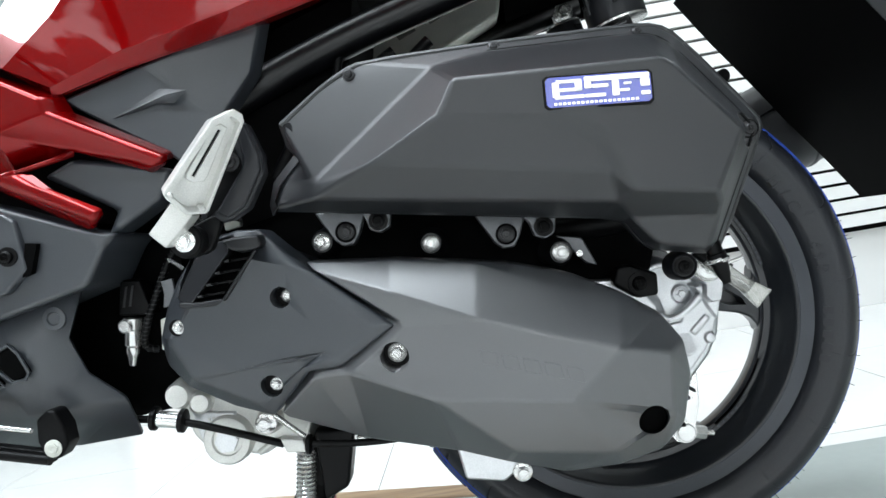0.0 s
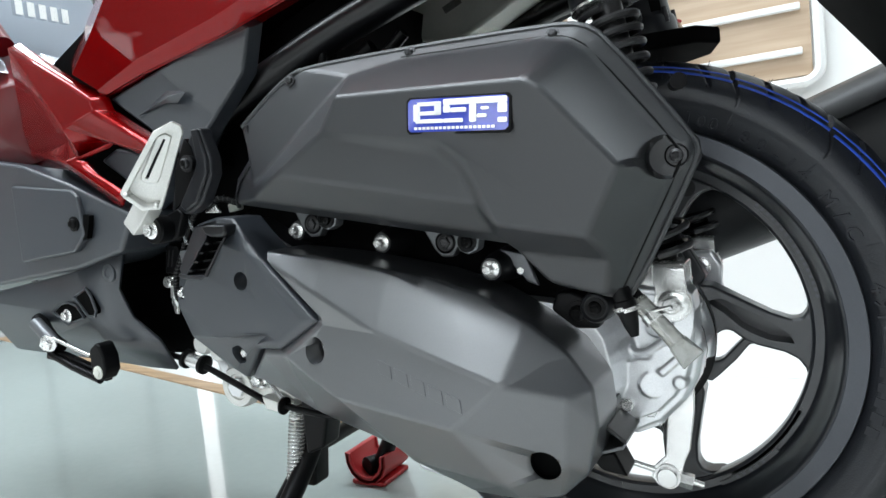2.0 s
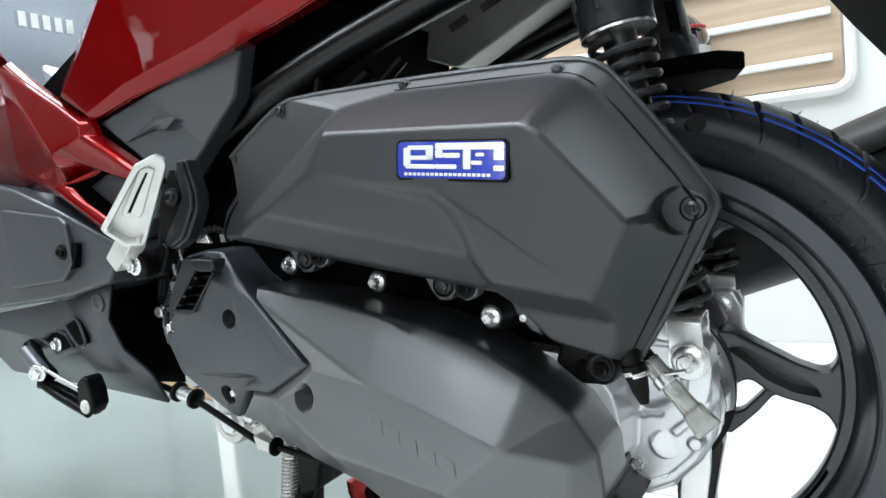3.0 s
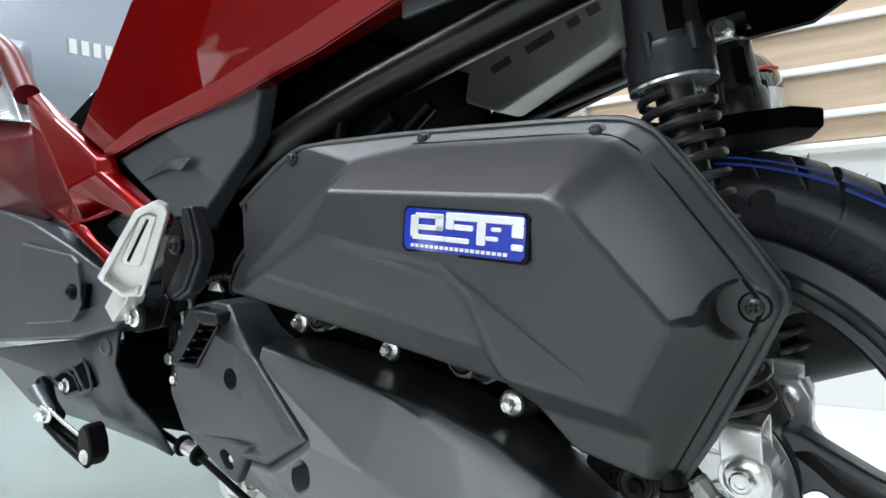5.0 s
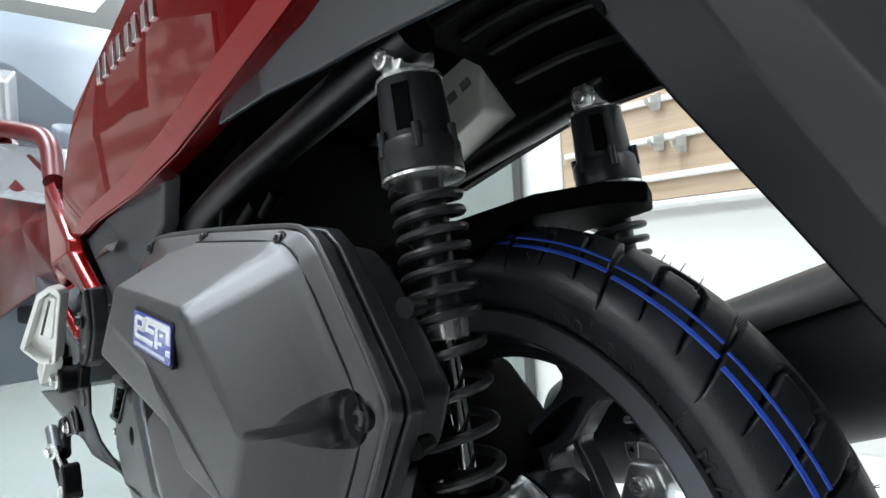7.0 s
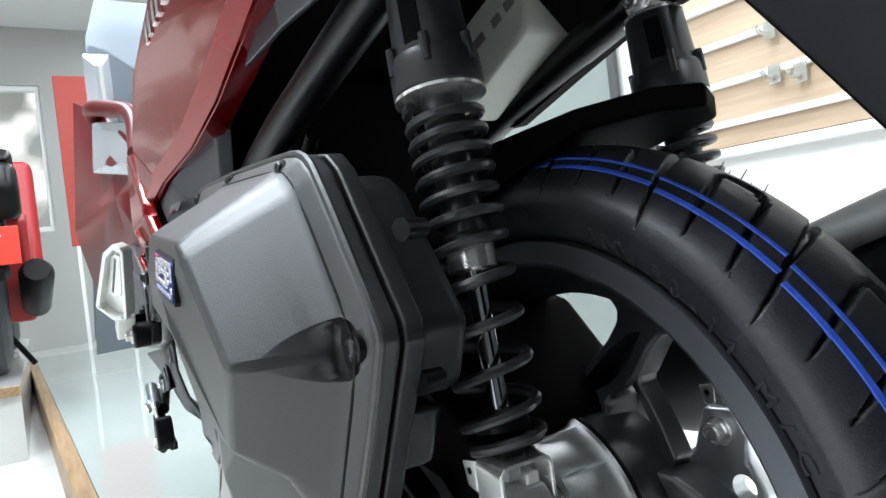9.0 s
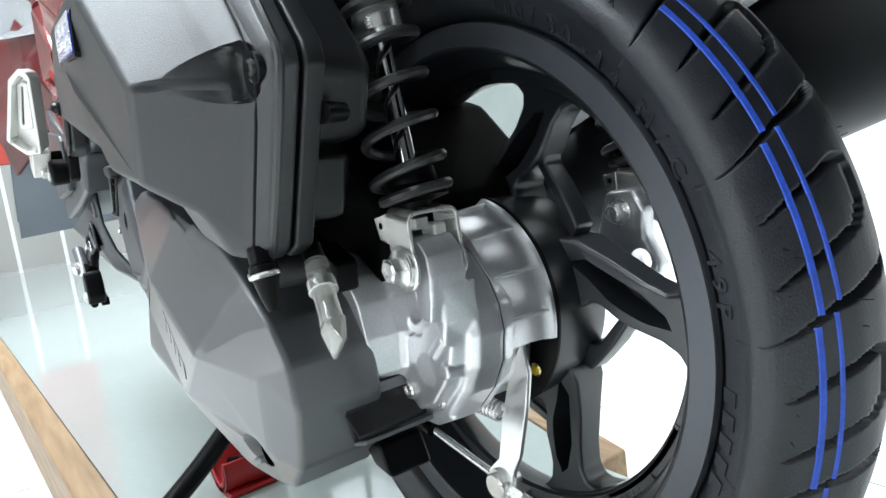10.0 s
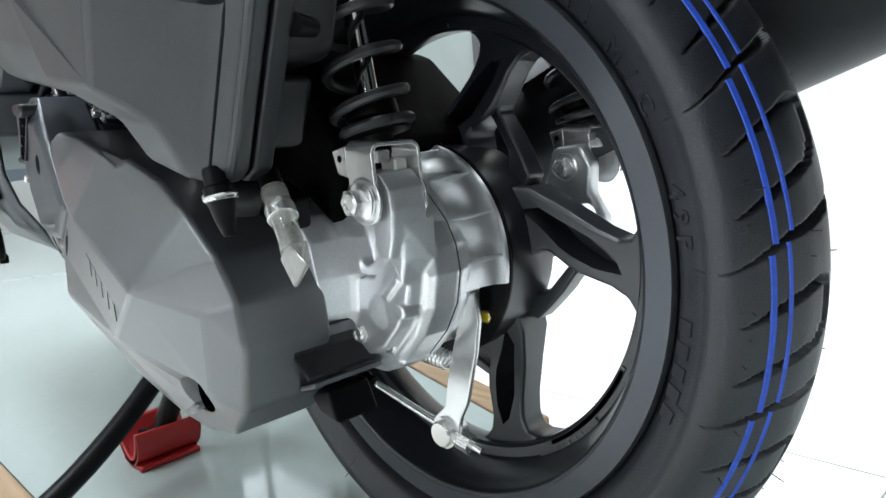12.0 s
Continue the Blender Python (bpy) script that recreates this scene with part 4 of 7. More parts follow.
    for x, z, r in ((-0.2975, 0.4105, 0.0092), (-0.3205, 0.3355, 0.0100), (-0.3960, 0.3990, 0.0075)):
        carve(duct, rod((x, -0.19, z), (x, -0.132 if x > -0.39 else -0.120, z), r, seg=28))
        y = -0.133 if x > -0.39 else -0.1375
        # black disc gives the recess floor its shade as colour
        part("recess", rod((x, y, z), (x, y + 0.006, z), r, seg=28), M_BLACK, duct)
        part("bolt", hex_bolt((x + 0.002, y, z), (0, -1, 0), 0.0042, 0.006), M_STEEL, duct, "small zinc bolt in a recess")
    # louvred outlet on the duct cover: sloping lid beside a slot with fins
    g = [(-0.369, 0.4670), (-0.334, 0.4685), (-0.312, 0.4560), (-0.346, 0.4165), (-0.384, 0.4165), (-0.392, 0.4240)]
    carve(duct, prism(g, -0.19, -0.1330))
    part("grille_floor", prism(g, -0.1335, -0.1290), M_DARK, duct)
    lid_top = dict(a=(-0.3600, -0.1445, 0.4670), b=(-0.3880, -0.1455, 0.4250), c=(-0.3850, -0.1470, 0.4205), d=(-0.3740, -0.1490, 0.4185), e=(-0.3345, -0.1530, 0.4560), f=(-0.3330, -0.1545, 0.4665))
    lid_pts = lid_top | {k + "2": (x - 0.004, -0.131, z) for k, (x, y, z) in lid_top.items()}
    ring = "abcdef"
    grille = part("grille", named_solid(lid_pts, ["a b c d e f", "f2 e2 d2 c2 b2 a2"] + [f"{p} {p}2 {q}2 {q}" for p, q in zip(ring, ring[1:] + "a")])[0], M_SHOCK, duct, "dark slate outlet lid beside a finned slot", bevel=0.0012, seg=3, limit=20)
    part("lid_cap", prism([(-0.3400, 0.4675), (-0.329, 0.4690), (-0.304, 0.4665), (-0.302, 0.4585), (-0.3065, 0.4540), (-0.3250, 0.4535), (-0.3335, 0.4570)], -0.1575, -0.1380, taper=0.002), M_GUARD, grille, bevel=0.003, seg=4)
    part("lid_rim", prism([(-0.3130, 0.4550), (-0.3105, 0.4540), (-0.3450, 0.4155), (-0.3480, 0.4165)], -0.1520, -0.135), M_GUARD, grille, bevel=0.0010)
    part("sill", prism([(-0.3865, 0.4215), (-0.3740, 0.4190), (-0.3475, 0.4180), (-0.3440, 0.4150), (-0.3540, 0.4120), (-0.3840, 0.4145), (-0.3900, 0.4180)], -0.1490, -0.135, taper=0.0015), M_SHOCK, grille, bevel=0.0018, seg=3)
    for k in range(4):
        f = (k + 0.7) / 4.3
        x, z = -0.3335 - 0.0400 * f, 0.4550 - 0.0375 * f
        part("fin", box(x - 0.001, x + 0.0215, -0.1440, -0.1325, z - 0.0008, z + 0.0008), M_BLACK, grille)
        part("fin_tip", box(x - 0.001, x + 0.0035, -0.1500, -0.1325, z - 0.0010, z + 0.0010), M_GUARD, grille)
    part("crease", named_solid(dict(a=(-0.352, -0.1475, 0.3545), b=(-0.300, -0.1532, 0.3585), c=(-0.262, -0.1552, 0.3585), d=(-0.300, -0.1515, 0.3548), m=(-0.310, -0.1495, 0.3572)), ["a b m", "b c m", "c d m", "d a m"])[0], M_TRIM, duct)
    # gasket face behind both covers
    part("belt_case", prism([(-0.27, 0.434), (-0.20, 0.424), (-0.10, 0.403), (-0.012, 0.364), (0.022, 0.340), (0.036, 0.30), (0.025, 0.245), (0.0, 0.225), (-0.08, 0.218), (-0.25, 0.272), (-0.32, 0.305), (-0.39, 0.345), (-0.405, 0.39), (-0.37, 0.445), (-0.33, 0.47)], -0.1, -0.062), M_BLACK, scooter, "black belt case casting", bevel=0.004)


belt_case()


# engine block and small mounts between belt case and air cleaner
def engine():
    # near-zero black: the bay's shade is put into the block's colour
    block = part("engine_block", prism([(-0.40, 0.44), (-0.36, 0.50), (-0.20, 0.52), (-0.02, 0.47), (0.05, 0.40), (0.0, 0.26), (-0.30, 0.27), (-0.42, 0.33)], -0.064, 0.09), M_DARK, scooter, "near-black engine block with the bay's shade in its colour", bevel=0.008)
    for x, z, y in ((-0.2645, 0.4525, -0.100), (-0.1650, 0.4345, -0.100), (-0.0505, 0.4065, -0.112)):
        part("stud_boss", turned((x, -0.06, z), (0, -1, 0), [(0, 0.016), (-y - 0.074, 0.013), (-y - 0.064, 0.0105), (-y - 0.060, 0.0095)], 24), M_GUARD, block)
        part("bolt", hex_bolt((x, y, z), (0, -1, 0), 0.0046, 0.008), M_STEEL, block, "zinc flange bolt")
        part("bolt_flange", turned((x, y, z), (0, -1, 0), [(-0.002, 0.0078), (0.0012, 0.0078), (0.0024, 0.0055)], 24), M_STEEL, block)
    for x, z in ((-0.2405, 0.458), (-0.0955, 0.431)):
        tab = part("bracket", prism([(x - 0.026, z + 0.022), (x - 0.012, z - 0.006), (x - 0.005, z - 0.013), (x + 0.006, z - 0.013), (x + 0.012, z - 0.004), (x + 0.022, z + 0.018)], -0.104, -0.092), M_BRACKET, block, "satin grey mounting bracket", bevel=0.002)
        part("washer", turned((x, -0.104, z), (0, -1, 0), [(0, 0.0098), (0.0014, 0.0098), (0.0020, 0.0088), (0.0012, 0.0076)], 24), M_BLACK, tab)
        part("bolt", hex_bolt((x, -0.104, z), (0, -1, 0), 0.0056, 0.004), M_SPRING, tab, "dark hexagon bolt")
    tab = part("bracket", prism([(-0.050, 0.422), (-0.026, 0.416), (-0.016, 0.388), (-0.026, 0.392)], -0.094, -0.088), M_BRACKET, block, "small grey tab", bevel=0.0015)
    part("tab_eye", turned((-0.031, -0.094, 0.402), (0, -1, 0), [(0, 0.0030), (0.001, 0.0030), (0.001, 0.0018), (0.0002, 0.0018)], 18), M_STEEL, tab)
    run = [(-0.333, -0.105, 0.486), (-0.350, -0.112, 0.4945), (-0.369, -0.118, 0.490), (-0.383, -0.120, 0.480), (-0.405, -0.113, 0.459), (-0.4165, -0.116, 0.436), (-0.4290, -0.117, 0.413), (-0.4420, -0.108, 0.391), (-0.4430, -0.102, 0.383), (-0.4340, -0.098, 0.380)]
    loop = part("cable_loop", tube(run, 0.0032, 12, smooth=2), M_BLACK, block, "braided black cable bent in a loop")
    path = [Vector(p) for p in run]
    for a, b in zip(path, path[1:]):
        part("braid", coil(a, b, 0.0031, 0.0006, [1] * max(2, int((b - a).length / 0.0042)), 5, 10), M_SPRING, loop)
    part("loop_clip", prism([(-0.379, 0.480), (-0.372, 0.489), (-0.361, 0.489), (-0.356, 0.478)], -0.112, -0.106), M_STEEL, loop, "bright steel clip", bevel=0.002)
    part("loop_clip", prism([(-0.352, 0.487), (-0.336, 0.489), (-0.336, 0.480), (-0.351, 0.478)], -0.104, -0.096), M_PALE, loop, bevel=0.0015)
    for x, y, z in ((-0.3822, -0.129, 0.4680), (-0.3880, -0.134, 0.4540)):
        part("prong", rod((x - 0.010, y + 0.008, z + 0.006), (x + 0.005, y - 0.002, z - 0.004), 0.0017, seg=8), M_STEEL, loop, "bright steel prong")
    # switch block with a steel fitting, deep in the bay
    switch = part("stand_switch", prism([(-0.459, 0.450), (-0.441, 0.447), (-0.433, 0.413), (-0.466, 0.417)], -0.100, -0.080), M_BLACK, block, "black switch block above a steel fitting", bevel=0.002)
    for k in range(2):
        part("print_bar", prism([(-0.4545 + 0.006 * k, 0.443), (-0.4525 + 0.006 * k, 0.443), (-0.4585 + 0.006 * k, 0.424), (-0.4605 + 0.006 * k, 0.424)], -0.1006, -0.0995), M_SPRING, switch)
    fitting = part("fitting", turned((-0.4560, -0.092, 0.4130), (-0.22, 0.05, -1), [(0, 0.0095), (0.010, 0.0095), (0.012, 0.0075), (0.026, 0.0075), (0.028, 0.0060), (0.034, 0.0060), (0.036, 0.0048), (0.046, 0.0030)], 20), M_STEEL, switch, "steel cable fitting")
    part("knob", turned((-0.4600, -0.1000, 0.4065), (0, -1, 0), [(-0.004, 0.0065), (0.004, 0.0065), (0.0055, 0.0050)], 20), M_STEEL, fitting)
    part("plate_tab", prism([(-0.4100, 0.4420), (-0.3990, 0.4430), (-0.3990, 0.4190), (-0.4120, 0.4180), (-0.4090, 0.4300)], -0.1240, -0.1200), M_BRACKET, block, "grey steel tab", bevel=0.001)
    for x in (-0.4190, -0.4110):
        part("pale_strip", prism([(x, 0.4080), (x + 0.0055, 0.4090), (x + 0.0030, 0.3800), (x - 0.0030, 0.3800)], -0.1180, -0.1140), M_PALE, block, bevel=0.001)


engine()


# gear case, brake and swing arm
def gear_case():
    # one casting: barrel, body, raised front face, swept arm, lug and bosses run into each other
    barrel = [(-0.040, 0.376), (0.004, 0.370), (0.022, 0.358), (0.033, 0.341), (0.0375, 0.318), (0.035, 0.293), (0.022, 0.268), (-0.040, 0.252)]
    bm = loft([(-0.084, barrel), (-0.062, [(x + 0.004 * (x > 0), z) for x, z in barrel]), (-0.040, [(x + 0.018 * (x > 0), z) for x, z in barrel])])
    seam_line = [(-0.030, 0.384), (0.028, 0.388), (0.060, 0.381), (0.082, 0.367), (0.097, 0.350), (0.1040, 0.335), (0.1060, 0.318), (0.1010, 0.297), (0.089, 0.277), (0.069, 0.257), (0.046, 0.246), (-0.030, 0.250)]
    inset = lambda k: [(0.026 + (x - 0.026) * k, 0.316 + (z - 0.316) * k) for x, z in seam_line]
    loft([(-0.046, inset(0.93)), (-0.0415, inset(0.985)), (-0.0238, inset(1.0)), (-0.0225, inset(0.985)), (-0.0215, inset(1.0)), (-0.014, inset(0.985)), (-0.008, inset(0.95))], bm)
    prism([(0.034, 0.298), (0.040, 0.314), (0.050, 0.3175), (0.060, 0.319), (0.072, 0.328), (0.086, 0.339), (0.0925, 0.349), (0.0990, 0.342), (0.1005, 0.326), (0.0945, 0.302), (0.082, 0.283), (0.066, 0.268), (0.046, 0.260), (0.030, 0.266)], -0.0570, -0.040, bm, taper=0.003)
    prism([(0.0735, 0.366), (0.0755, 0.379), (0.0840, 0.3860), (0.0960, 0.3845), (0.1045, 0.375), (0.1060, 0.362), (0.1035, 0.345), (0.0990, 0.332), (0.0900, 0.332), (0.0850, 0.339), (0.0865, 0.350), (0.0800, 0.357)], -0.0715, -0.0460, bm, taper=0.0015)
    prism([(0.076, 0.352), (0.106, 0.356), (0.104, 0.330), (0.096, 0.312), (0.086, 0.326)], -0.0625, -0.040, bm, taper=0.004)
    tube([(0.036, -0.047, 0.352), (0.040, -0.049, 0.330), (0.050, -0.051, 0.320), (0.062, -0.0535, 0.322), (0.078, -0.056, 0.334), (0.088, -0.059, 0.345)], 0.0040, 12, bm, smooth=2)
    tube([(0.034, -0.050, 0.372), (0.052, -0.050, 0.3765), (0.076, -0.050, 0.374)], 0.0045, 12, bm, smooth=1)
    rod((0.064, -0.0580, 0.2945), (0.062, -0.044, 0.2940), 0.0105, 0.0130, seg=32, bm=bm)
    rod((0.087, -0.0600, 0.2975), (0.087, -0.044, 0.2975), 0.0052, 0.0062, seg=24, bm=bm)
    rod((0.069, -0.0480, 0.3430), (0.069, -0.036, 0.3430), 0.0085, 0.0095, seg=24, bm=bm)
    rod((0.0410, -0.0505, 0.2765), (0.0410, -0.030, 0.2765), 0.0115, 0.0130, seg=28, bm=bm)
    rod((0.0587, -0.0385, 0.2687), (0.0587, -0.020, 0.2687), 0.0115, 0.0130, seg=28, bm=bm)
    prism([(0.068, 0.306), (0.086, 0.321), (0.090, 0.317), (0.073, 0.302)], -0.0590, -0.044, bm, taper=0.001)
    prism([(-0.01, 0.262), (0.036, 0.262), (0.060, 0.258), (0.070, 0.256), (0.048, 0.2455), (-0.01, 0.246)], -0.044, -0.020, bm, taper=0.002)
    gc = part("gear_case", bm, M_ALLOY, scooter, "bright cast aluminium gear case", sharp=60)
    md = gc.modifiers.new("casting", "REMESH")
    md.mode, md.voxel_size, md.use_smooth_shade = "VOXEL", 0.0011, True
    md = gc.modifiers.new("fillets", "SMOOTH")
    md.iterations, md.factor = 3, 0.5
    part("seam", loft([(-0.0229, inset(1.002)), (-0.0223, inset(1.002))]), M_SPRING, gc, "dark parting line", sharp=20)
    panel = part("brake_panel", turned((AX, -0.022, AZ), (0, 1, 0), [(0.000, 0.0700), (0.001, 0.0785), (0.010, 0.0765), (0.024, 0.0755), (0.034, 0.0770), (0.0390, 0.0800), (0.0410, 0.0814), (0.0440, 0.0816), (0.0448, 0.0800)], 96), M_ALLOY, gc, "round aluminium brake panel", sharp=25)
    carve(panel, prism([(0.079, 0.304), (0.13, 0.298), (0.13, 0.20), (-0.06, 0.20), (-0.06, 0.243), (0.03, 0.246), (0.06, 0.258), (0.074, 0.275)], -0.03, 0.04))
    for a in (2, 24, 47, 70):
        u = Vector((math.cos(radians(a)), 0, math.sin(radians(a))))
        w = Vector((-u.z, 0, u.x)) * 0.0011
        c = Vector((AX, 0, AZ))
        q = [c + u * 0.072 + Vector((0, -0.0180, 0)), c + u * 0.0782 + Vector((0, -0.0180, 0)), c + u * 0.0806 + Vector((0, 0.0180, 0)), c + u * 0.072 + Vector((0, 0.0180, 0))]
        part("rib", solid([p - w for p in q] + [p + w for p in q], [(0, 1, 2, 3), (7, 6, 5, 4), (0, 4, 5, 1), (1, 5, 6, 2), (2, 6, 7, 3), (3, 7, 4, 0)]), M_ALLOY, panel, bevel=0.0006)
    part("dust_seal", turned((AX, 0.0228, AZ), (0, 1, 0), [(0, 0.0800), (0.0006, 0.0826), (0.0022, 0.0826), (0.003, 0.0802)], 96), M_BLACK, gc, "black seal ring")
    part("bolt", hex_bolt((0.069, -0.0480, 0.3430), (0, -1, 0), 0.0044, 0.004), M_ALLOY, gc, "small casting bolt")
    for x, y, z in ((0.0410, -0.0500, 0.2765), (0.0587, -0.0380, 0.2687)):
        part("bolt", hex_bolt((x, y, z), (0, -1, 0), 0.0068, 0.009), M_STEEL, gc, "zinc flange bolt")
    part("bolt", cross_screw((0.0175, -0.098, 0.3655), (0, -1, 0), 0.0068), M_BLACK, gc, "black cross-head screw")
    part("screw_lug", prism([(0.000, 0.383), (0.012, 0.384), (0.036, 0.372), (0.034, 0.352), (0.014, 0.352), (-0.006, 0.368)], -0.098, -0.080), M_BLACK, gc, bevel=0.003)
    # channel bar from belt case to gear case
    bar = part("guard_bar", prism([(0.0335, 0.2880), (0.0365, 0.2885), (0.0362, 0.2735), (0.0505, 0.2622), (0.0495, 0.2592), (0.0335, 0.2715)], -0.106, -0.053), M_TUBEPAINT, gc, "glossy black bent guard bar", bevel=0.0007)
    # grey strip laid on the black bar: its glossy reflection as colour
    part("bar_face", prism([(0.0330, 0.2872), (0.0369, 0.2872), (0.0366, 0.2800), (0.0330, 0.2800)], -0.1065, -0.0545), M_BRACKET, bar, "grey strip for the sheen on the bar's outer face", bevel=0.0004)
    part("bar_plate", prism([(0.012, 0.2455), (0.046, 0.2560), (0.046, 0.2525), (0.012, 0.2420)], -0.100, -0.036), M_BRACKET, bar, "grey steel lower plate", bevel=0.001)
    part("rubber_stop", prism([(0.010, 0.240), (0.034, 0.244), (0.044, 0.222), (0.022, 0.226)], -0.085, -0.050), M_BLACK, gc, bevel=0.003)
    # brake arm with its cable
    bm = prism([(0.075, 0.287), (0.078, 0.294), (0.083, 0.294), (0.088, 0.2755), (0.087, 0.2525), (0.082, 0.2180), (0.077, 0.2070), (0.072, 0.190), (0.062, 0.182), (0.052, 0.183), (0.046, 0.191), (0.050, 0.202), (0.0605, 0.2120), (0.0625, 0.2410), (0.0670, 0.2660)], -0.0022, 0.0022)
    for v in bm.verts:
        v.co.y += 0.018 * min(1, max(0, (v.co.z - 0.205) / 0.085)) - 0.005
    arm = part("brake_arm", bm, M_STEEL, scooter, "bright steel brake arm", bevel=0.001)
    part("pin", turned((0.0615, -0.014, 0.1935), (0, 1, 0), [(0, 0.0085), (0.001, 0.0095), (0.004, 0.0095), (0.004, 0.0115), (0.018, 0.0115)], 26), M_STEEL, arm, "round cable pin")
    part("adjuster_nut", rod((0.072, -0.005, 0.191), (0.083, -0.004, 0.188), 0.0072, seg=6), M_STEEL, arm, "hexagon adjuster nut")
    part("adjuster_rod", rod((-0.012, -0.010, 0.2155), (0.092, -0.003, 0.1855), 0.0028, seg=14), M_STEEL, arm, "threaded adjuster rod")
    part("cable_boot", turned((-0.05, -0.014, 0.2265), (0.040, 0.003, -0.0115), [(0, 0.0042), (0.012, 0.006), (0.015, 0.0045), (0.020, 0.006), (0.023, 0.0045), (0.028, 0.006), (0.031, 0.0045), (0.038, 0.0055)], 16), M_BLACK, arm, "black rubber cable boot")
    part("arm_bolt", hex_bolt((0.084, 0.0260, 0.2750), (0, -1, 0), 0.0055, 0.006), M_BRASS, arm, "bolt with a yellow paint mark")
    part("paint_mark", turned((0.084, 0.0183, 0.2750), (0, -1, 0), [(0, 0.0036), (0.0008, 0.0034)], 14), M_YELLOW, arm, "yellow paint mark")
    part("return_spring", coil((0.030, 0.000, 0.248), (0.060, 0.004, 0.243), 0.0065, 0.0012, [1] * 9, 6, 16), M_STEEL, arm, "small return spring")
    # pivot shaft end and anchor on the far side
    far = part("swing_arm", prism([(0.020, 0.335), (0.060, 0.352), (0.072, 0.386), (0.098, 0.388), (0.108, 0.372), (0.106, 0.350), (0.118, 0.330), (0.108, 0.308), (0.060, 0.296), (0.02, 0.290), (-0.10, 0.30), (-0.12, 0.34)], 0.122, 0.136), M_ALLOY, scooter, "aluminium swing arm plate", bevel=0.004)
    carve(far, rod((0.101, 0.10, 0.333), (0.101, 0.15, 0.333), 0.0095, seg=24))
    part("bolt", hex_bolt((0.086, 0.121, 0.371), (0, -1, 0), 0.0075, 0.008), M_STEEL, far, "zinc bolt")
    for k in range(5):
        part("fin", box(-0.02 + 0.016 * k, -0.014 + 0.016 * k, 0.104, 0.122, 0.300, 0.338), M_ALLOY, far)


gear_case()


# suspension units
def shock(y, name_label):
    top, low = Vector((0.0365, y + 0.004, 0.706)), Vector((0.087, y, 0.372))
    d = (low - top).normalized()
    L = (low - top).length
    unit = part("shock_absorber", turned(top + d * 0.024, d, [(0, 0.0205), (0.0012, 0.0226), (0.043, 0.0248), (0.0435, 0.0268), (0.048, 0.0285), (0.066, 0.0285), (0.068, 0.0270)], 44), M_SHOCK, scooter, name_label, sharp=25)
    eye = top + d * 0.010
    part("top_eye", rod(eye + Vector((0, -0.013, 0)), eye + Vector((0, 0.013, 0)), 0.0135, seg=24), M_ALLOY, unit, "bright upper eye")
    part("top_bolt", hex_bolt(eye + Vector((0.002, -0.014, 0)), (0, -1, 0), 0.0085, 0.009), M_STEEL, unit, "zinc upper mounting bolt")
    part("top_washer", turned(eye + Vector((0, -0.013, 0)), (0, -1, 0), [(0, 0.0125), (0.0015, 0.0125), (0.0020, 0.0115)], 24), M_STEEL, unit)
    for k in range(6):
        a = radians(60 * k + 10)
        _, u, v = frame_of(d)
        c = top + d * 0.071 + 0.0268 * (u * math.cos(a) + v * math.sin(a))
        part("grip_rib", rod(c - d * 0.010, c + d * 0.007, 0.0032, seg=10), M_SHOCK, unit)
    _, u, v = frame_of(d)
    w = Vector((0.55, -0.83, 0)).normalized()
    s = d.cross(w).normalized()
    q = [top + d * l + w * 0.0236 + s * k for l, k in ((0.029, -0.006), (0.029, 0.006), (0.061, 0.006), (0.061, -0.006))]
    # no opening: a near-black pad whose colour is the slot's shade
    part("cover_slot", solid(q + [p + w * 0.0012 for p in q], [(0, 1, 2, 3), (7, 6, 5, 4), (0, 4, 5, 1), (1, 5, 6, 2), (2, 6, 7, 3), (3, 7, 4, 0)]), M_DARK, unit, bevel=0.0008)
    part("seat_ring", turned(top + d * 0.091, d, [(0, 0.0268), (0.0005, 0.0285), (0.0025, 0.0285), (0.003, 0.0268)], 44), M_STEEL, unit, "bright steel ring")
    part("top_ring", turned(top + d * 0.0215, d, [(0, 0.0200), (0.0005, 0.0232), (0.003, 0.0232)], 40), M_STEEL, unit, "bright steel ring")
    part("top_nut", rod(top + d * 0.006, top + d * 0.022, 0.0105, seg=6), M_BRASS, unit, "yellow zinc nut")
    part("top_eye", rod(top + Vector((0.002, -0.018, -0.006)), top + Vector((0.002, 0.018, -0.006)), 0.009, seg=24), M_STEEL, unit)
    part("damper", turned(top + d * 0.09, d, [(0, 0.013), (0.088, 0.013), (0.090, 0.0145), (0.104, 0.0145), (0.106, 0.011)], 28), M_SPRING, unit, "dark damper tube")
    part("damper_collar", turned(top + d * 0.182, d, [(0, 0.0140), (0.001, 0.0152), (0.018, 0.0152), (0.019, 0.012)], 28), M_STEEL, unit, "grey metal collar")
    part("piston_rod", rod(top + d * 0.195, low - d * 0.030, 0.0062, seg=24), M_CHROME, unit, "polished chrome piston rod")
    part("bump_stop", turned(low - d * 0.056, d, [(0, 0.008), (0.003, 0.0155), (0.012, 0.0165), (0.016, 0.012), (0.026, 0.010)], 28), M_BLACK, unit)
    part("spring", coil(top + d * 0.099, low - d * 0.036, 0.0222, 0.0033, [1.0, 1.05, 1.1, 1.15, 1.2, 1.25, 1.6, 2.2, 2.4, 2.4, 2.3, 1.2], 8, 30), M_SPRING, unit, "dark coil spring")
    part("spring_seat", turned(low - d * 0.039, d, [(0, 0.018), (0.001, 0.0215), (0.004, 0.0215), (0.006, 0.012)], 36), M_BLACK, unit)
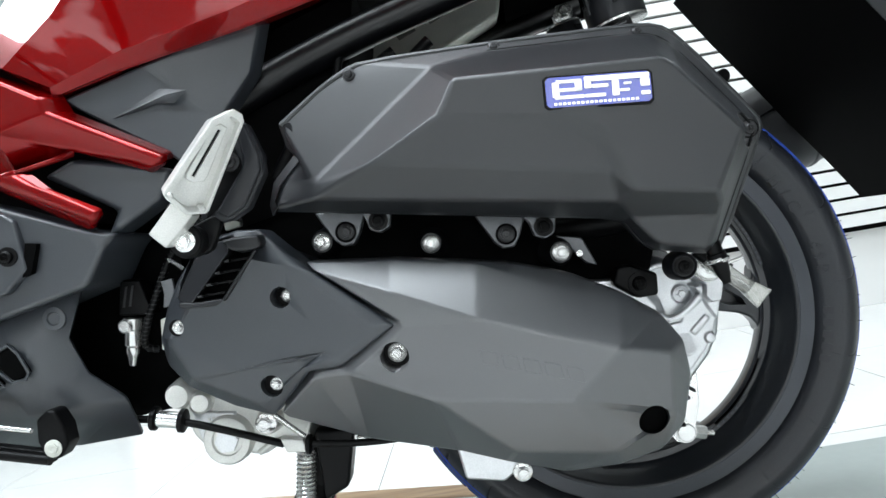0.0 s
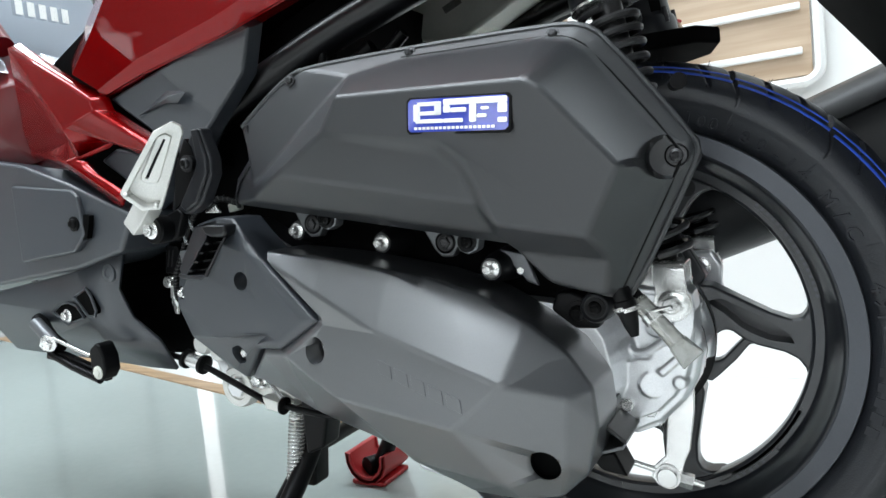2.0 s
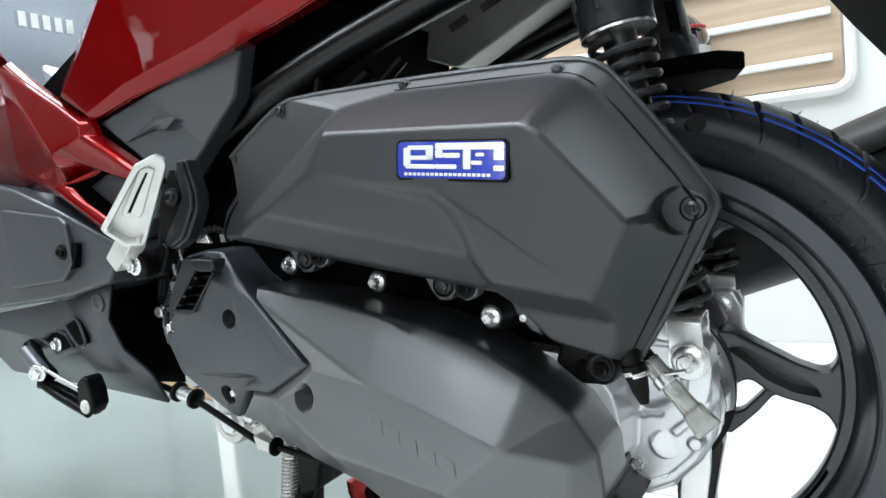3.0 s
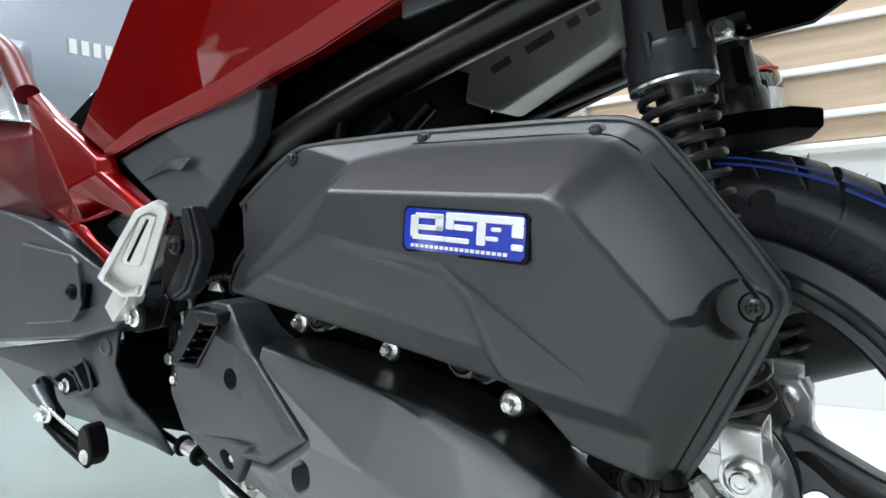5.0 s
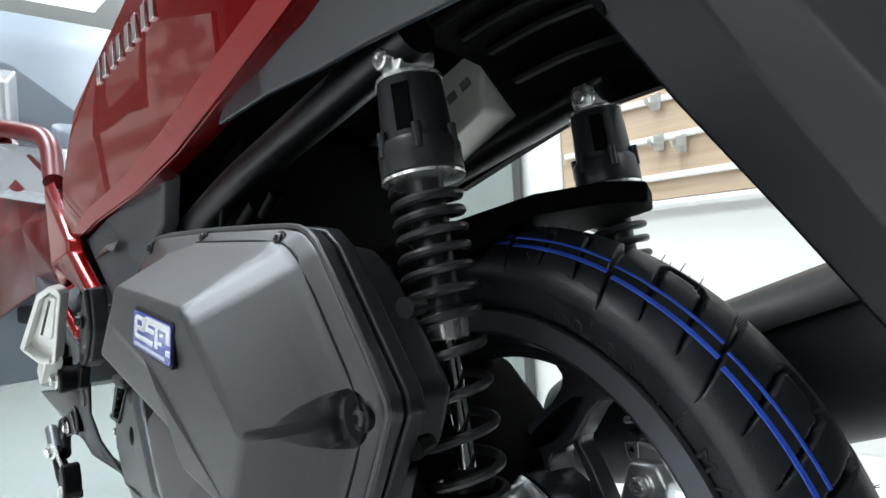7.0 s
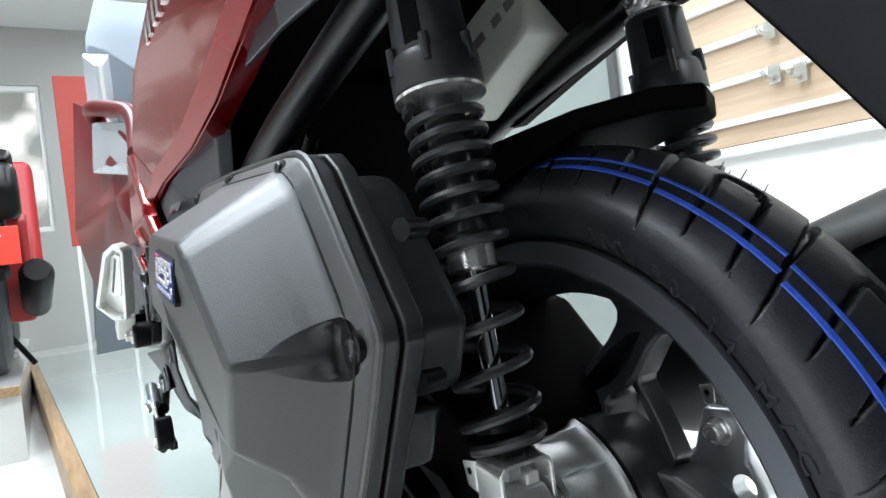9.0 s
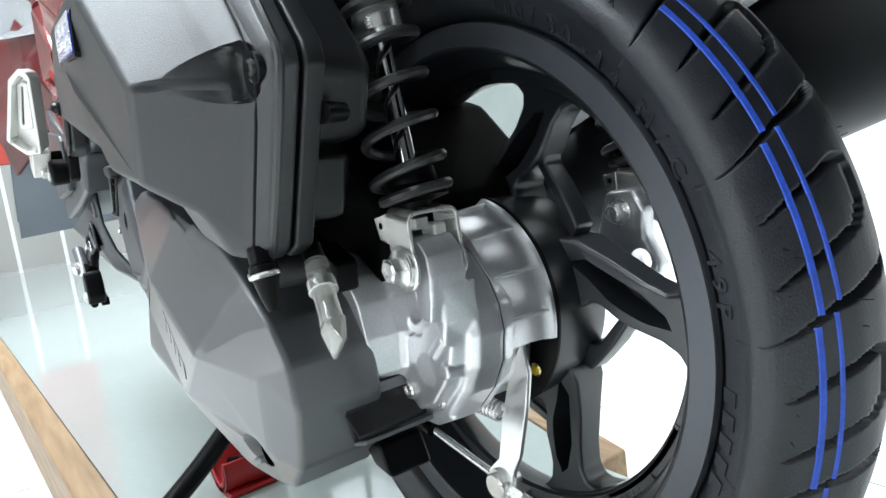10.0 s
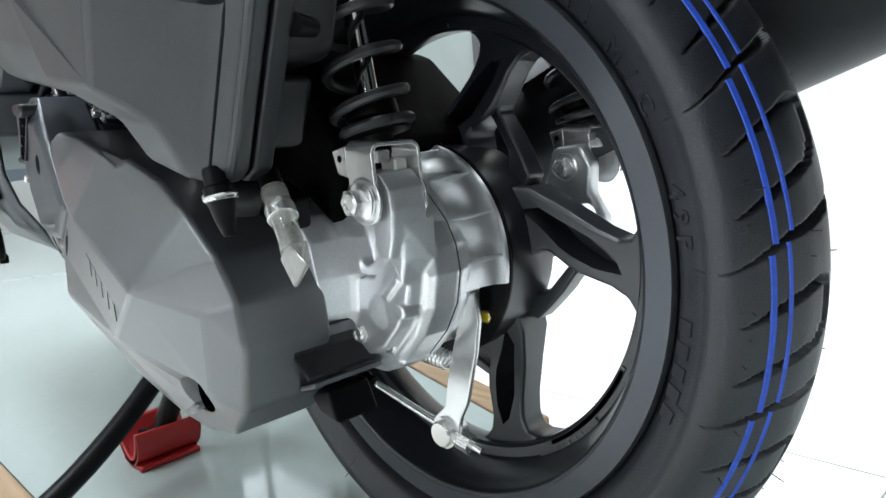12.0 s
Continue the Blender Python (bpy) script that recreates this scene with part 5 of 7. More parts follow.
    # steel clevis round the mount: one bent strap with rounded shoulders and a round foot on either side
    n = 6
    sect = [(-0.0175, 0.360)] + [(-0.0175 + 0.006 * (1 - math.cos(radians(90 * k / n))), 0.3970 + 0.006 * math.sin(radians(90 * k / n))) for k in range(n + 1)]
    sect += [(-u, w) for u, w in sect[::-1]]
    bm = bmesh.new()
    rows = []
    for k, (u, w) in enumerate(sect):
        g = Vector((sect[min(k + 1, len(sect) - 1)][0] - sect[max(k - 1, 0)][0], sect[min(k + 1, len(sect) - 1)][1] - sect[max(k - 1, 0)][1])).normalized()
        nx, nz = -g.y * 0.0013, g.x * 0.0013
        low_end = k in (0, len(sect) - 1)
        x0, x1 = (0.0770, 0.1010) if low_end else (0.0755, 0.1000)
        rows.append([bm.verts.new(p) for p in ((x0, y + u - nx, w - nz), (x1, y + u - nx, w - nz - 0.003 * (not low_end)), (x1, y + u + nx, w + nz - 0.003 * (not low_end)), (x0, y + u + nx, w + nz))])
    for p, q in zip(rows, rows[1:]):
        for i in range(4):
            j = (i + 1) % 4
            bm.faces.new((p[i], p[j], q[j], q[i]))
    bm.faces.new(rows[0])
    bm.faces.new(rows[-1][::-1])
    strap = part("clevis", bm, M_STEEL, unit, "bent steel clevis strap", bevel=0.0008)
    for s in (-1, 1):
        part("clevis_eye", turned((0.0890, y + s * 0.0175 - 0.0013, 0.3685), (0, 1, 0), [(0, 0.0142), (0.0004, 0.0147), (0.0022, 0.0147), (0.0026, 0.0142)], 36), M_STEEL, strap)
    part("clevis_tab", prism([(0.062, 0.3985), (0.076, 0.4010), (0.076, 0.3820), (0.066, 0.3845)], y - 0.0188, y - 0.0160), M_STEEL, strap, bevel=0.001)
    # near-black disc painted for the shaded hole
    part("tab_hole", turned((0.0695, y - 0.0189, 0.3935), (0, 1, 0), [(0, 0.0022), (0.0008, 0.0022)], 14), M_DARK, strap)
    part("clevis_washer", turned((0.0895, y - 0.0185, 0.3685), (0, -1, 0), [(0, 0.0125), (0.0022, 0.0122)], 28), M_STEEL, unit)
    part("clevis_bolt", hex_bolt((0.0895, y - 0.0205, 0.3685), (0, -1, 0), 0.0080, 0.008), M_STEEL, unit, "zinc bolt")
    part("clevis_nut", rod((0.0855, y - 0.004, 0.390), (0.0860, y - 0.004, 0.3965), 0.0085, seg=6), M_STEEL, unit)
    part("clevis_block", box(0.080, 0.094, y + 0.003, y + 0.013, 0.3835, 0.3915), M_PEG, unit, bevel=0.002)
    return unit


shock(-0.060, "black suspension unit with a coil spring")
shock(0.152, "black suspension unit with a coil spring, on the far side of the wheel")


# bodywork
def bodywork():
    # tail side panel, glossy red, with a slanted lower band
    under = [(-0.464, -0.126, 0.616), (-0.452, -0.128, 0.617), (-0.400, -0.122, 0.634), (-0.300, -0.110, 0.654), (-0.200, -0.108, 0.676), (-0.100, -0.108, 0.698), (0.000, -0.108, 0.726), (0.100, -0.108, 0.757)]
    low = [(-0.466, -0.146, 0.614), (-0.461, -0.154, 0.612), (-0.400, -0.150, 0.627), (-0.300, -0.136, 0.648), (-0.200, -0.132, 0.670), (-0.100, -0.132, 0.697), (0.000, -0.132, 0.725), (0.100, -0.132, 0.755)]
    crease = [(-0.472, -0.152, 0.622), (-0.458, -0.160, 0.619), (-0.395, -0.159, 0.639), (-0.300, -0.1475, 0.661), (-0.200, -0.1445, 0.686), (-0.100, -0.1440, 0.713), (0.000, -0.1425, 0.740), (0.100, -0.141, 0.772)]
    mid = [(-0.548, -0.122, 0.672), (-0.496, -0.160, 0.642), (-0.440, -0.171, 0.675), (-0.330, -0.1605, 0.715), (-0.220, -0.1570, 0.750), (-0.110, -0.1565, 0.790), (0.0, -0.1555, 0.830), (0.1, -0.155, 0.87)]
    high = [(-0.492, -0.116, 0.738), (-0.440, -0.155, 0.705), (-0.380, -0.170, 0.740), (-0.290, -0.164, 0.780), (-0.190, -0.161, 0.815), (-0.090, -0.160, 0.850), (0.01, -0.156, 0.885), (0.1, -0.15, 0.92)]
    top = [(-0.445, -0.083, 0.803), (-0.395, -0.120, 0.765), (-0.330, -0.130, 0.800), (-0.250, -0.130, 0.835), (-0.150, -0.120, 0.870), (-0.05, -0.11, 0.900), (0.04, -0.10, 0.93), (0.12, -0.1, 0.96)]
    side = part("side_panel", sheet([under, low, crease, mid, high, top]), M_RED, scooter, "glossy candy red side panel", bevel=0.003, seg=3, limit=14)
    a, b = Vector((-0.308, -0.1630, 0.752)), Vector((-0.120, -0.1560, 0.776))
    for k in range(4):
        for f0, f1, g0, g1 in ((0, 0.05, 0, 1), (0.10, 0.15, 0, 1)):
            q = [a.lerp(b, k * 0.22 + f) + Vector((0, 0.0, g * 0.022)) for f, g in ((f0, g0), (f1, g0), (f1, g1), (f0, g1))]
            part("emblem_bar", solid([v + Vector((0, -0.002, 0)) for v in q] + [v + Vector((0, 0.006, 0)) for v in q], [(0, 1, 2, 3), (7, 6, 5, 4), (0, 4, 5, 1), (1, 5, 6, 2), (2, 6, 7, 3), (3, 7, 4, 0)]), M_CHROME, side, "chrome bar of a side emblem", bevel=0.0006)
    # rear cover under the red panel, slate grey
    r0 = [(-0.119, -0.126, 0.679), (-0.060, -0.115, 0.690), (0.000, -0.104, 0.6955), (0.050, -0.099, 0.700), (0.110, -0.097, 0.7005), (0.165, -0.096, 0.7005), (0.195, -0.092, 0.694), (0.212, -0.086, 0.676)]
    r1 = [(-0.125, -0.117, 0.700), (-0.060, -0.118, 0.722), (0.000, -0.116, 0.735), (0.050, -0.116, 0.742), (0.110, -0.116, 0.745), (0.165, -0.115, 0.745), (0.215, -0.112, 0.742), (0.250, -0.102, 0.715)]
    r2 = [(-0.110, -0.096, 0.715), (-0.050, -0.094, 0.738), (0.000, -0.094, 0.765), (0.050, -0.10, 0.790), (0.110, -0.105, 0.82), (0.165, -0.11, 0.84), (0.23, -0.11, 0.84), (0.30, -0.10, 0.80)]
    part("rear_cover", sheet([r0, r1, r2], 0.005), M_TRIM, scooter, "slate grey rear side cover", bevel=0.003, seg=3, limit=14)
    # rear mudguard, sloping down behind the wheel
    g0 = [(0.212, -0.086, 0.676), (0.250, -0.082, 0.620), (0.290, -0.078, 0.566), (0.330, -0.074, 0.510), (0.375, -0.070, 0.450), (0.410, -0.066, 0.400)]
    g1 = [(0.250, -0.104, 0.715), (0.268, -0.104, 0.663), (0.291, -0.100, 0.6215), (0.3125, -0.096, 0.5855), (0.345, -0.090, 0.530), (0.385, -0.084, 0.462)]
    fold = [(0.268, -0.106, 0.722), (0.292, -0.106, 0.669), (0.314, -0.103, 0.6305), (0.336, -0.099, 0.593), (0.370, -0.092, 0.537), (0.408, -0.084, 0.470)]
    g2 = [(0.300, -0.085, 0.760), (0.345, -0.080, 0.690), (0.385, -0.075, 0.625), (0.425, -0.070, 0.560), (0.460, -0.066, 0.495), (0.485, -0.06, 0.430)]
    guard = part("rear_mudguard", sheet([g0, g1, fold, g2], 0.005), M_SHOCK, scooter, "dark slate plastic rear mudguard with soft folds", bevel=0.002, seg=2, limit=14)
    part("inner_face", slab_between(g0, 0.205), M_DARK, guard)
    part("plate_bracket", prism([(0.385, 0.62), (0.43, 0.60), (0.47, 0.50), (0.43, 0.47)], -0.02, 0.11), M_BLACK, guard, bevel=0.004)
    # arched liner over the wheel with ribs
    arch = [(-0.035, 0.716), (-0.01, 0.722), (0.02, 0.726), (0.06, 0.730), (0.14, 0.728), (0.205, 0.700), (0.222, 0.676)]
    bm = bmesh.new()
    lift = ((-0.088, -0.012), (-0.05, 0.022), (0.02, 0.034), (0.09, 0.020), (0.135, -0.022))
    under_rows = [[bm.verts.new((x, y, z + dz)) for x, z in arch] for y, dz in lift]
    upper_rows = [[bm.verts.new((x, y, z + dz + 0.006)) for x, z in arch] for y, dz in reversed(lift)]
    rows = under_rows + upper_rows
    for k in range(len(rows)):
        a, b = rows[k], rows[(k + 1) % len(rows)]
        for i in range(len(arch) - 1):
            bm.faces.new((a[i], a[i + 1], b[i + 1], b[i]))
    for i in (0, -1):
        bm.faces.new([r[i] for r in rows])
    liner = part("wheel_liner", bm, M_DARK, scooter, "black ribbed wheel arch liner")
    for k in range(6):
        y = -0.05 + 0.032 * k
        dz = float(np.interp(y, [q[0] for q in lift], [q[1] for q in lift]))
        pts = [(x, y, z + dz - 0.003) for x, z in arch[1:]]
        part("rib", tube(pts, 0.005, 8, smooth=1), M_BLACK, liner)
    part("far_wall", prism([(-0.20, 0.640), (-0.150, 0.637), (-0.06, 0.664), (0.010, 0.684), (0.060, 0.690), (0.112, 0.694), (0.150, 0.715), (0.12, 0.79), (-0.20, 0.78)], 0.160, 0.172), M_DARK, liner)
    # hugger plate over the tyre
    hp = [(-0.12, -0.030, 0.545), (-0.03, -0.028, 0.575), (0.03, -0.005, 0.590), (0.062, 0.040, 0.606), (0.104, 0.072, 0.612), (0.124, 0.096, 0.610), (0.112, 0.122, 0.604), (0.0, 0.130, 0.600), (-0.12, 0.125, 0.555)]
    bm = solid(hp + [(x, y, z - (0.030 if x < 0.05 else 0.016)) for x, y, z in hp], [(0, 1, 7, 8), (1, 2, 3, 7), (3, 4, 5, 6, 7), (17, 16, 10, 9), (16, 12, 11, 10), (16, 15, 14, 13, 12)] + [(i, i + 9, (i + 1) % 9 + 9, (i + 1) % 9) for i in range(9)])
    part("hugger", bm, M_DARK, scooter, "black plate over the tyre", bevel=0.003, seg=3)
    # frame tube and pale box underside
    part("frame_tube", tube([(-0.55, -0.075, 0.50), (-0.40, -0.078, 0.575), (-0.24, -0.076, 0.635), (-0.10, -0.070, 0.672), (0.06, -0.064, 0.712)], 0.017, 18, smooth=2), M_TUBEPAINT, scooter, "black steel frame tube")
    part("frame_tube", tube([(-0.40, 0.165, 0.575), (-0.24, 0.165, 0.635), (-0.10, 0.160, 0.672), (0.06, 0.155, 0.712)], 0.017, 18, smooth=2), M_TUBEPAINT, scooter, "black steel frame tube")
    o = [(-0.240, 0.674), (-0.168, 0.645), (-0.045, 0.697), (-0.030, 0.76), (-0.25, 0.78)]
    tank = part("underseat_box", prism(o, 0.095, 0.150), M_PALE, scooter, "pale grey moulded underside of the seat box", bevel=0.006, seg=3)
    for x, z, w in ((-0.170, 0.684, 0.022), (-0.130, 0.697, 0.030), (-0.085, 0.712, 0.012), (-0.065, 0.720, 0.012)):
        part("label_bar", prism([(x, z), (x + w, z + w * 0.36), (x + w - 0.004, z + w * 0.36 + 0.008), (x - 0.004, z + 0.008)], 0.0935, 0.0955), M_PRINT, tank)
    # added filler solids; the enclosed bay's shade is painted as their near-black colour
    inner = part("inner_body", prism([(-0.62, 0.40), (-0.62, 0.58), (-0.45, 0.62), (-0.28, 0.66), (-0.12, 0.69), (0.05, 0.74), (0.10, 0.80), (-0.35, 0.80), (-0.60, 0.62), (-0.70, 0.35), (-0.45, 0.32), (-0.40, 0.45), (-0.28, 0.56), (-0.26, 0.60), (-0.40, 0.58)], 0.152, 0.175), M_DARK, scooter, "near-black filler for the shaded engine bay behind the panels")
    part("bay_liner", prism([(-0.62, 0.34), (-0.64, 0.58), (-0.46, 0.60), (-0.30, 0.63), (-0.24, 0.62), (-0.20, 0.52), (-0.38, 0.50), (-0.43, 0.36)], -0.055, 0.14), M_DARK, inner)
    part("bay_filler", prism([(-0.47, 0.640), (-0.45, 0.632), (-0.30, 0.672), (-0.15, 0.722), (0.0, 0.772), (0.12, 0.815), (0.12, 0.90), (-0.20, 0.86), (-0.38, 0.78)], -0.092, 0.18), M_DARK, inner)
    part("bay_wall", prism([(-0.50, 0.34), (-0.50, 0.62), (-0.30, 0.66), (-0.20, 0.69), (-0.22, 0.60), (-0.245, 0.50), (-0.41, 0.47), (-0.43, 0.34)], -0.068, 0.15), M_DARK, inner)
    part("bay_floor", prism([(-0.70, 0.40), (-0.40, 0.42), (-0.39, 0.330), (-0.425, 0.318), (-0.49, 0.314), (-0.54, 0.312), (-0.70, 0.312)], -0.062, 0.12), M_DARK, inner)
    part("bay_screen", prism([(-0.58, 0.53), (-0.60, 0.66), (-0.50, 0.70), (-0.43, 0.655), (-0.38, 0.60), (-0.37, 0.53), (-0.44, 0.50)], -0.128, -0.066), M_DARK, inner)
    # small clutter in the bay: clips, hoses
    for p, q, r in (((-0.20, -0.072, 0.606), (-0.17, -0.072, 0.622), 0.007), ((-0.16, -0.070, 0.610), (-0.135, -0.070, 0.628), 0.006), ((-0.23, -0.08, 0.60), (-0.215, -0.08, 0.65), 0.004)):
        part("hose_stub", rod(p, q, r, seg=14), M_BLACK, inner)
    part("bay_hose", tube([(-0.30, -0.08, 0.52), (-0.27, -0.085, 0.56), (-0.22, -0.08, 0.575), (-0.2, -0.07, 0.60)], 0.008, 12, smooth=2), M_BLACK, inner)
    # triangular filler panel
    tri = part("filler_panel", named_solid(dict(a=(-0.460, -0.146, 0.611), b=(-0.385, -0.142, 0.630), c=(-0.280, -0.116, 0.664), d=(-0.300, -0.112, 0.615), e=(-0.330, -0.126, 0.575), f=(-0.352, -0.142, 0.541), g=(-0.362, -0.146, 0.538), h=(-0.374, -0.146, 0.549),
                                                a2=(-0.460, -0.125, 0.611), b2=(-0.385, -0.122, 0.630), c2=(-0.276, -0.098, 0.664), d2=(-0.294, -0.096, 0.615), e2=(-0.324, -0.108, 0.575), f2=(-0.348, -0.120, 0.541), g2=(-0.362, -0.10, 0.538), h2=(-0.374, -0.11, 0.549)),
                                           ["a b e f g h", "b c d e", "a a2 b2 b", "b b2 c2 c", "c c2 d2 d", "d d2 e2 e", "e e2 f2 f", "f f2 g2 g", "g g2 h2 h", "h h2 a2 a", "a2 h2 g2 f2 e2 d2 c2 b2"])[0], M_TRIM, scooter, "slate grey triangular filler panel", bevel=0.003, seg=3, limit=12)
    part("raised_mark", named_solid(dict(a=(-0.418, -0.1475, 0.586), b=(-0.372, -0.1455, 0.606), c=(-0.350, -0.1415, 0.602), d=(-0.362, -0.1435, 0.592), e=(-0.376, -0.1450, 0.594), m=(-0.366, -0.149, 0.599)), ["a b m", "b c m", "c d m", "d e m", "e a m"])[0], M_TRIM, tri)
    # lower red trim, two prongs round a slate wedge
    red = part("prong_trim", named_solid(dict(
        A0=(-0.600, -0.146, 0.694), A1=(-0.600, -0.156, 0.684), A2=(-0.62, -0.140, 0.575), A3=(-0.62, -0.136, 0.560),
        U0=(-0.502, -0.150, 0.633), U1=(-0.453, -0.150, 0.610), U2=(-0.446, -0.150, 0.593), U3=(-0.370, -0.150, 0.547), S0=(-0.501, -0.160, 0.629), S1=(-0.469, -0.161, 0.609), S2=(-0.466, -0.161, 0.597), S3=(-0.375, -0.160, 0.543),
        T=(-0.388, -0.153, 0.537), N1=(-0.426, -0.151, 0.5545), N2=(-0.451, -0.153, 0.564), N3=(-0.499, -0.158, 0.5535), K=(-0.505, -0.170, 0.585),
        Q1=(-0.446, -0.164, 0.5570), Q2=(-0.479, -0.167, 0.5465), Q0=(-0.496, -0.166, 0.5490), L1=(-0.467, -0.164, 0.531), L2=(-0.430, -0.162, 0.509), L3=(-0.444, -0.158, 0.4965), L4=(-0.517, -0.158, 0.5435), X3=(-0.438, -0.165, 0.505), X4=(-0.512, -0.167, 0.5495)),
        ["A0 U0 S0 A1", "U0 U1 S1 S0", "U1 U2 S2 S1", "U2 U3 S3 S2", "S3 U3 T", "S2 S3 T N1 N2 K", "S0 S1 S2 K A1", "K N2 N3", "N3 N2 Q1 Q0", "A1 K N3 X4 A2", "N3 Q0 Q2 L1 X4", "X4 L1 L2 X3", "X3 L2 L3", "X4 X3 L3 L4", "A2 X4 L4 A3"])[0], M_RED, scooter, "glossy red pronged trim", bevel=0.0016, seg=3, limit=12)
    md = red.modifiers.new("thickness", "SOLIDIFY")
    md.thickness, md.offset = 0.004, 1
    part("wedge_panel", prism([(-0.485, 0.548), (-0.456, 0.559), (-0.405, 0.545), (-0.372, 0.536), (-0.385, 0.512), (-0.440, 0.484), (-0.425, 0.508)], -0.150, -0.115), M_TRIM, scooter, "slate wedge panel", bevel=0.005, seg=3)
    # floor side cover, under cover
    floor_cover = part("floor_cover", named_solid(dict(a=(-0.75, -0.150, 0.585), b=(-0.600, -0.166, 0.556), c=(-0.520, -0.168, 0.528), d=(-0.446, -0.164, 0.494), e=(-0.424, -0.158, 0.488), f=(-0.436, -0.160, 0.478), g=(-0.457, -0.160, 0.447), h=(-0.534, -0.160, 0.432), i=(-0.75, -0.150, 0.415),
                                                  a2=(-0.75, -0.05, 0.585), b2=(-0.600, -0.05, 0.556), c2=(-0.520, -0.05, 0.528), d2=(-0.446, -0.08, 0.494), e2=(-0.424, -0.08, 0.488), f2=(-0.436, -0.08, 0.478), g2=(-0.457, -0.08, 0.447), h2=(-0.534, -0.06, 0.432), i2=(-0.75, -0.05, 0.415)),
                                             ["a b c h i", "c d f g h", "d e f", "a a2 b2 b", "b b2 c2 c", "c c2 d2 d", "d d2 e2 e", "e e2 f2 f", "f f2 g2 g", "g g2 h2 h", "h h2 i2 i", "i i2 a2 a", "a2 i2 h2 g2 f2 e2 d2 c2 b2"])[0], M_TRIM, scooter, "slate plastic floor side cover", bevel=0.005, seg=3, limit=12)
    lid = part("hatch", prism([(-0.62, 0.535), (-0.512, 0.520), (-0.502, 0.512), (-0.498, 0.470), (-0.520, 0.452), (-0.62, 0.445)], -0.1705, -0.160), M_TRIM, floor_cover, bevel=0.003)
    # slot shown by a near-black block, its shade put into the colour
    part("hatch_slot", prism([(-0.497, 0.492), (-0.487, 0.490), (-0.496, 0.466), (-0.504, 0.464)], -0.1690, -0.1630), M_DARK, floor_cover)
    part("screw", cross_screw((-0.512, -0.1705, 0.483), (0, -1, 0), 0.0055), M_BLACK, lid, "dark cross-head screw")
    under = part("under_cover", named_solid(dict(a=(-0.80, -0.140, 0.400), b=(-0.548, -0.150, 0.429), c=(-0.468, -0.150, 0.446), d=(-0.489, -0.146, 0.406), e=(-0.482, -0.138, 0.372), f=(-0.459, -0.126, 0.344), g=(-0.460, -0.106, 0.305), h=(-0.530, -0.085, 0.300), i=(-0.62, -0.08, 0.305), j=(-0.80, -0.09, 0.32), k=(-0.552, -0.142, 0.372), l=(-0.545, -0.132, 0.345)),
                                            ["a b k j", "b c d k", "d e k", "e f l k", "f g h l", "l h i", "k l i j"])[0], M_TRIM, scooter, "slate plastic under cover", bevel=0.004, seg=3, limit=12)
    md = under.modifiers.new("thickness", "SOLIDIFY")
    md.thickness, md.offset = 0.004, 1
    part("cover_stud", turned((-0.4955, -0.147, 0.4255), (0, -1, 0), [(0, 0.0105), (0.0035, 0.0100), (0.0045, 0.006), (0.003, 0.005)], 26), M_TRIM, under)
    for outline in ([(-0.561, 0.400), (-0.540, 0.408), (-0.533, 0.400), (-0.527, 0.384), (-0.530, 0.379), (-0.541, 0.378)], [(-0.605, 0.383), (-0.590, 0.391), (-0.576, 0.393), (-0.562, 0.389), (-0.552, 0.376), (-0.580, 0.369)]):
        # solid near-black plug; the hole's inner shade is its colour
        part("cover_hole", prism(outline, -0.1500, -0.138), M_DARK, under, bevel=0.002)
        cx, cz = sum(p[0] for p in outline) / 6, sum(p[1] for p in outline) / 6
        ring = [(cx + (x - cx) * 1.10, -0.1500, cz + (z - cz) * 1.10) for x, z in outline]
        part("hole_rim", tube(ring + ring[:1], 0.0016, 8), M_TRIM, under)
    part("bolt", hex_bolt((-0.580, -0.1495, 0.378), (0, -1, 0), 0.0055, 0.005), M_STEEL, under)


def slab_between(edge, width):
    bm = bmesh.new()
    a = [bm.verts.new(p) for p in edge]
    b = [bm.verts.new((p[0] - 0.042, p[1] + width, p[2])) for p in edge]
    c = [bm.verts.new((p[0] + 0.006, p[1], p[2] + 0.006)) for p in edge]
    d = [bm.verts.new((p[0] - 0.036, p[1] + width, p[2] + 0.006)) for p in edge]
    for u, v in ((a, b), (b, d), (d, c), (c, a)):
        for i in range(len(edge) - 1):
            bm.faces.new((u[i], u[i + 1], v[i + 1], v[i]))
    for i in (0, -1):
        bm.faces.new((a[i], b[i], d[i], c[i]))
    return bm


bodywork()


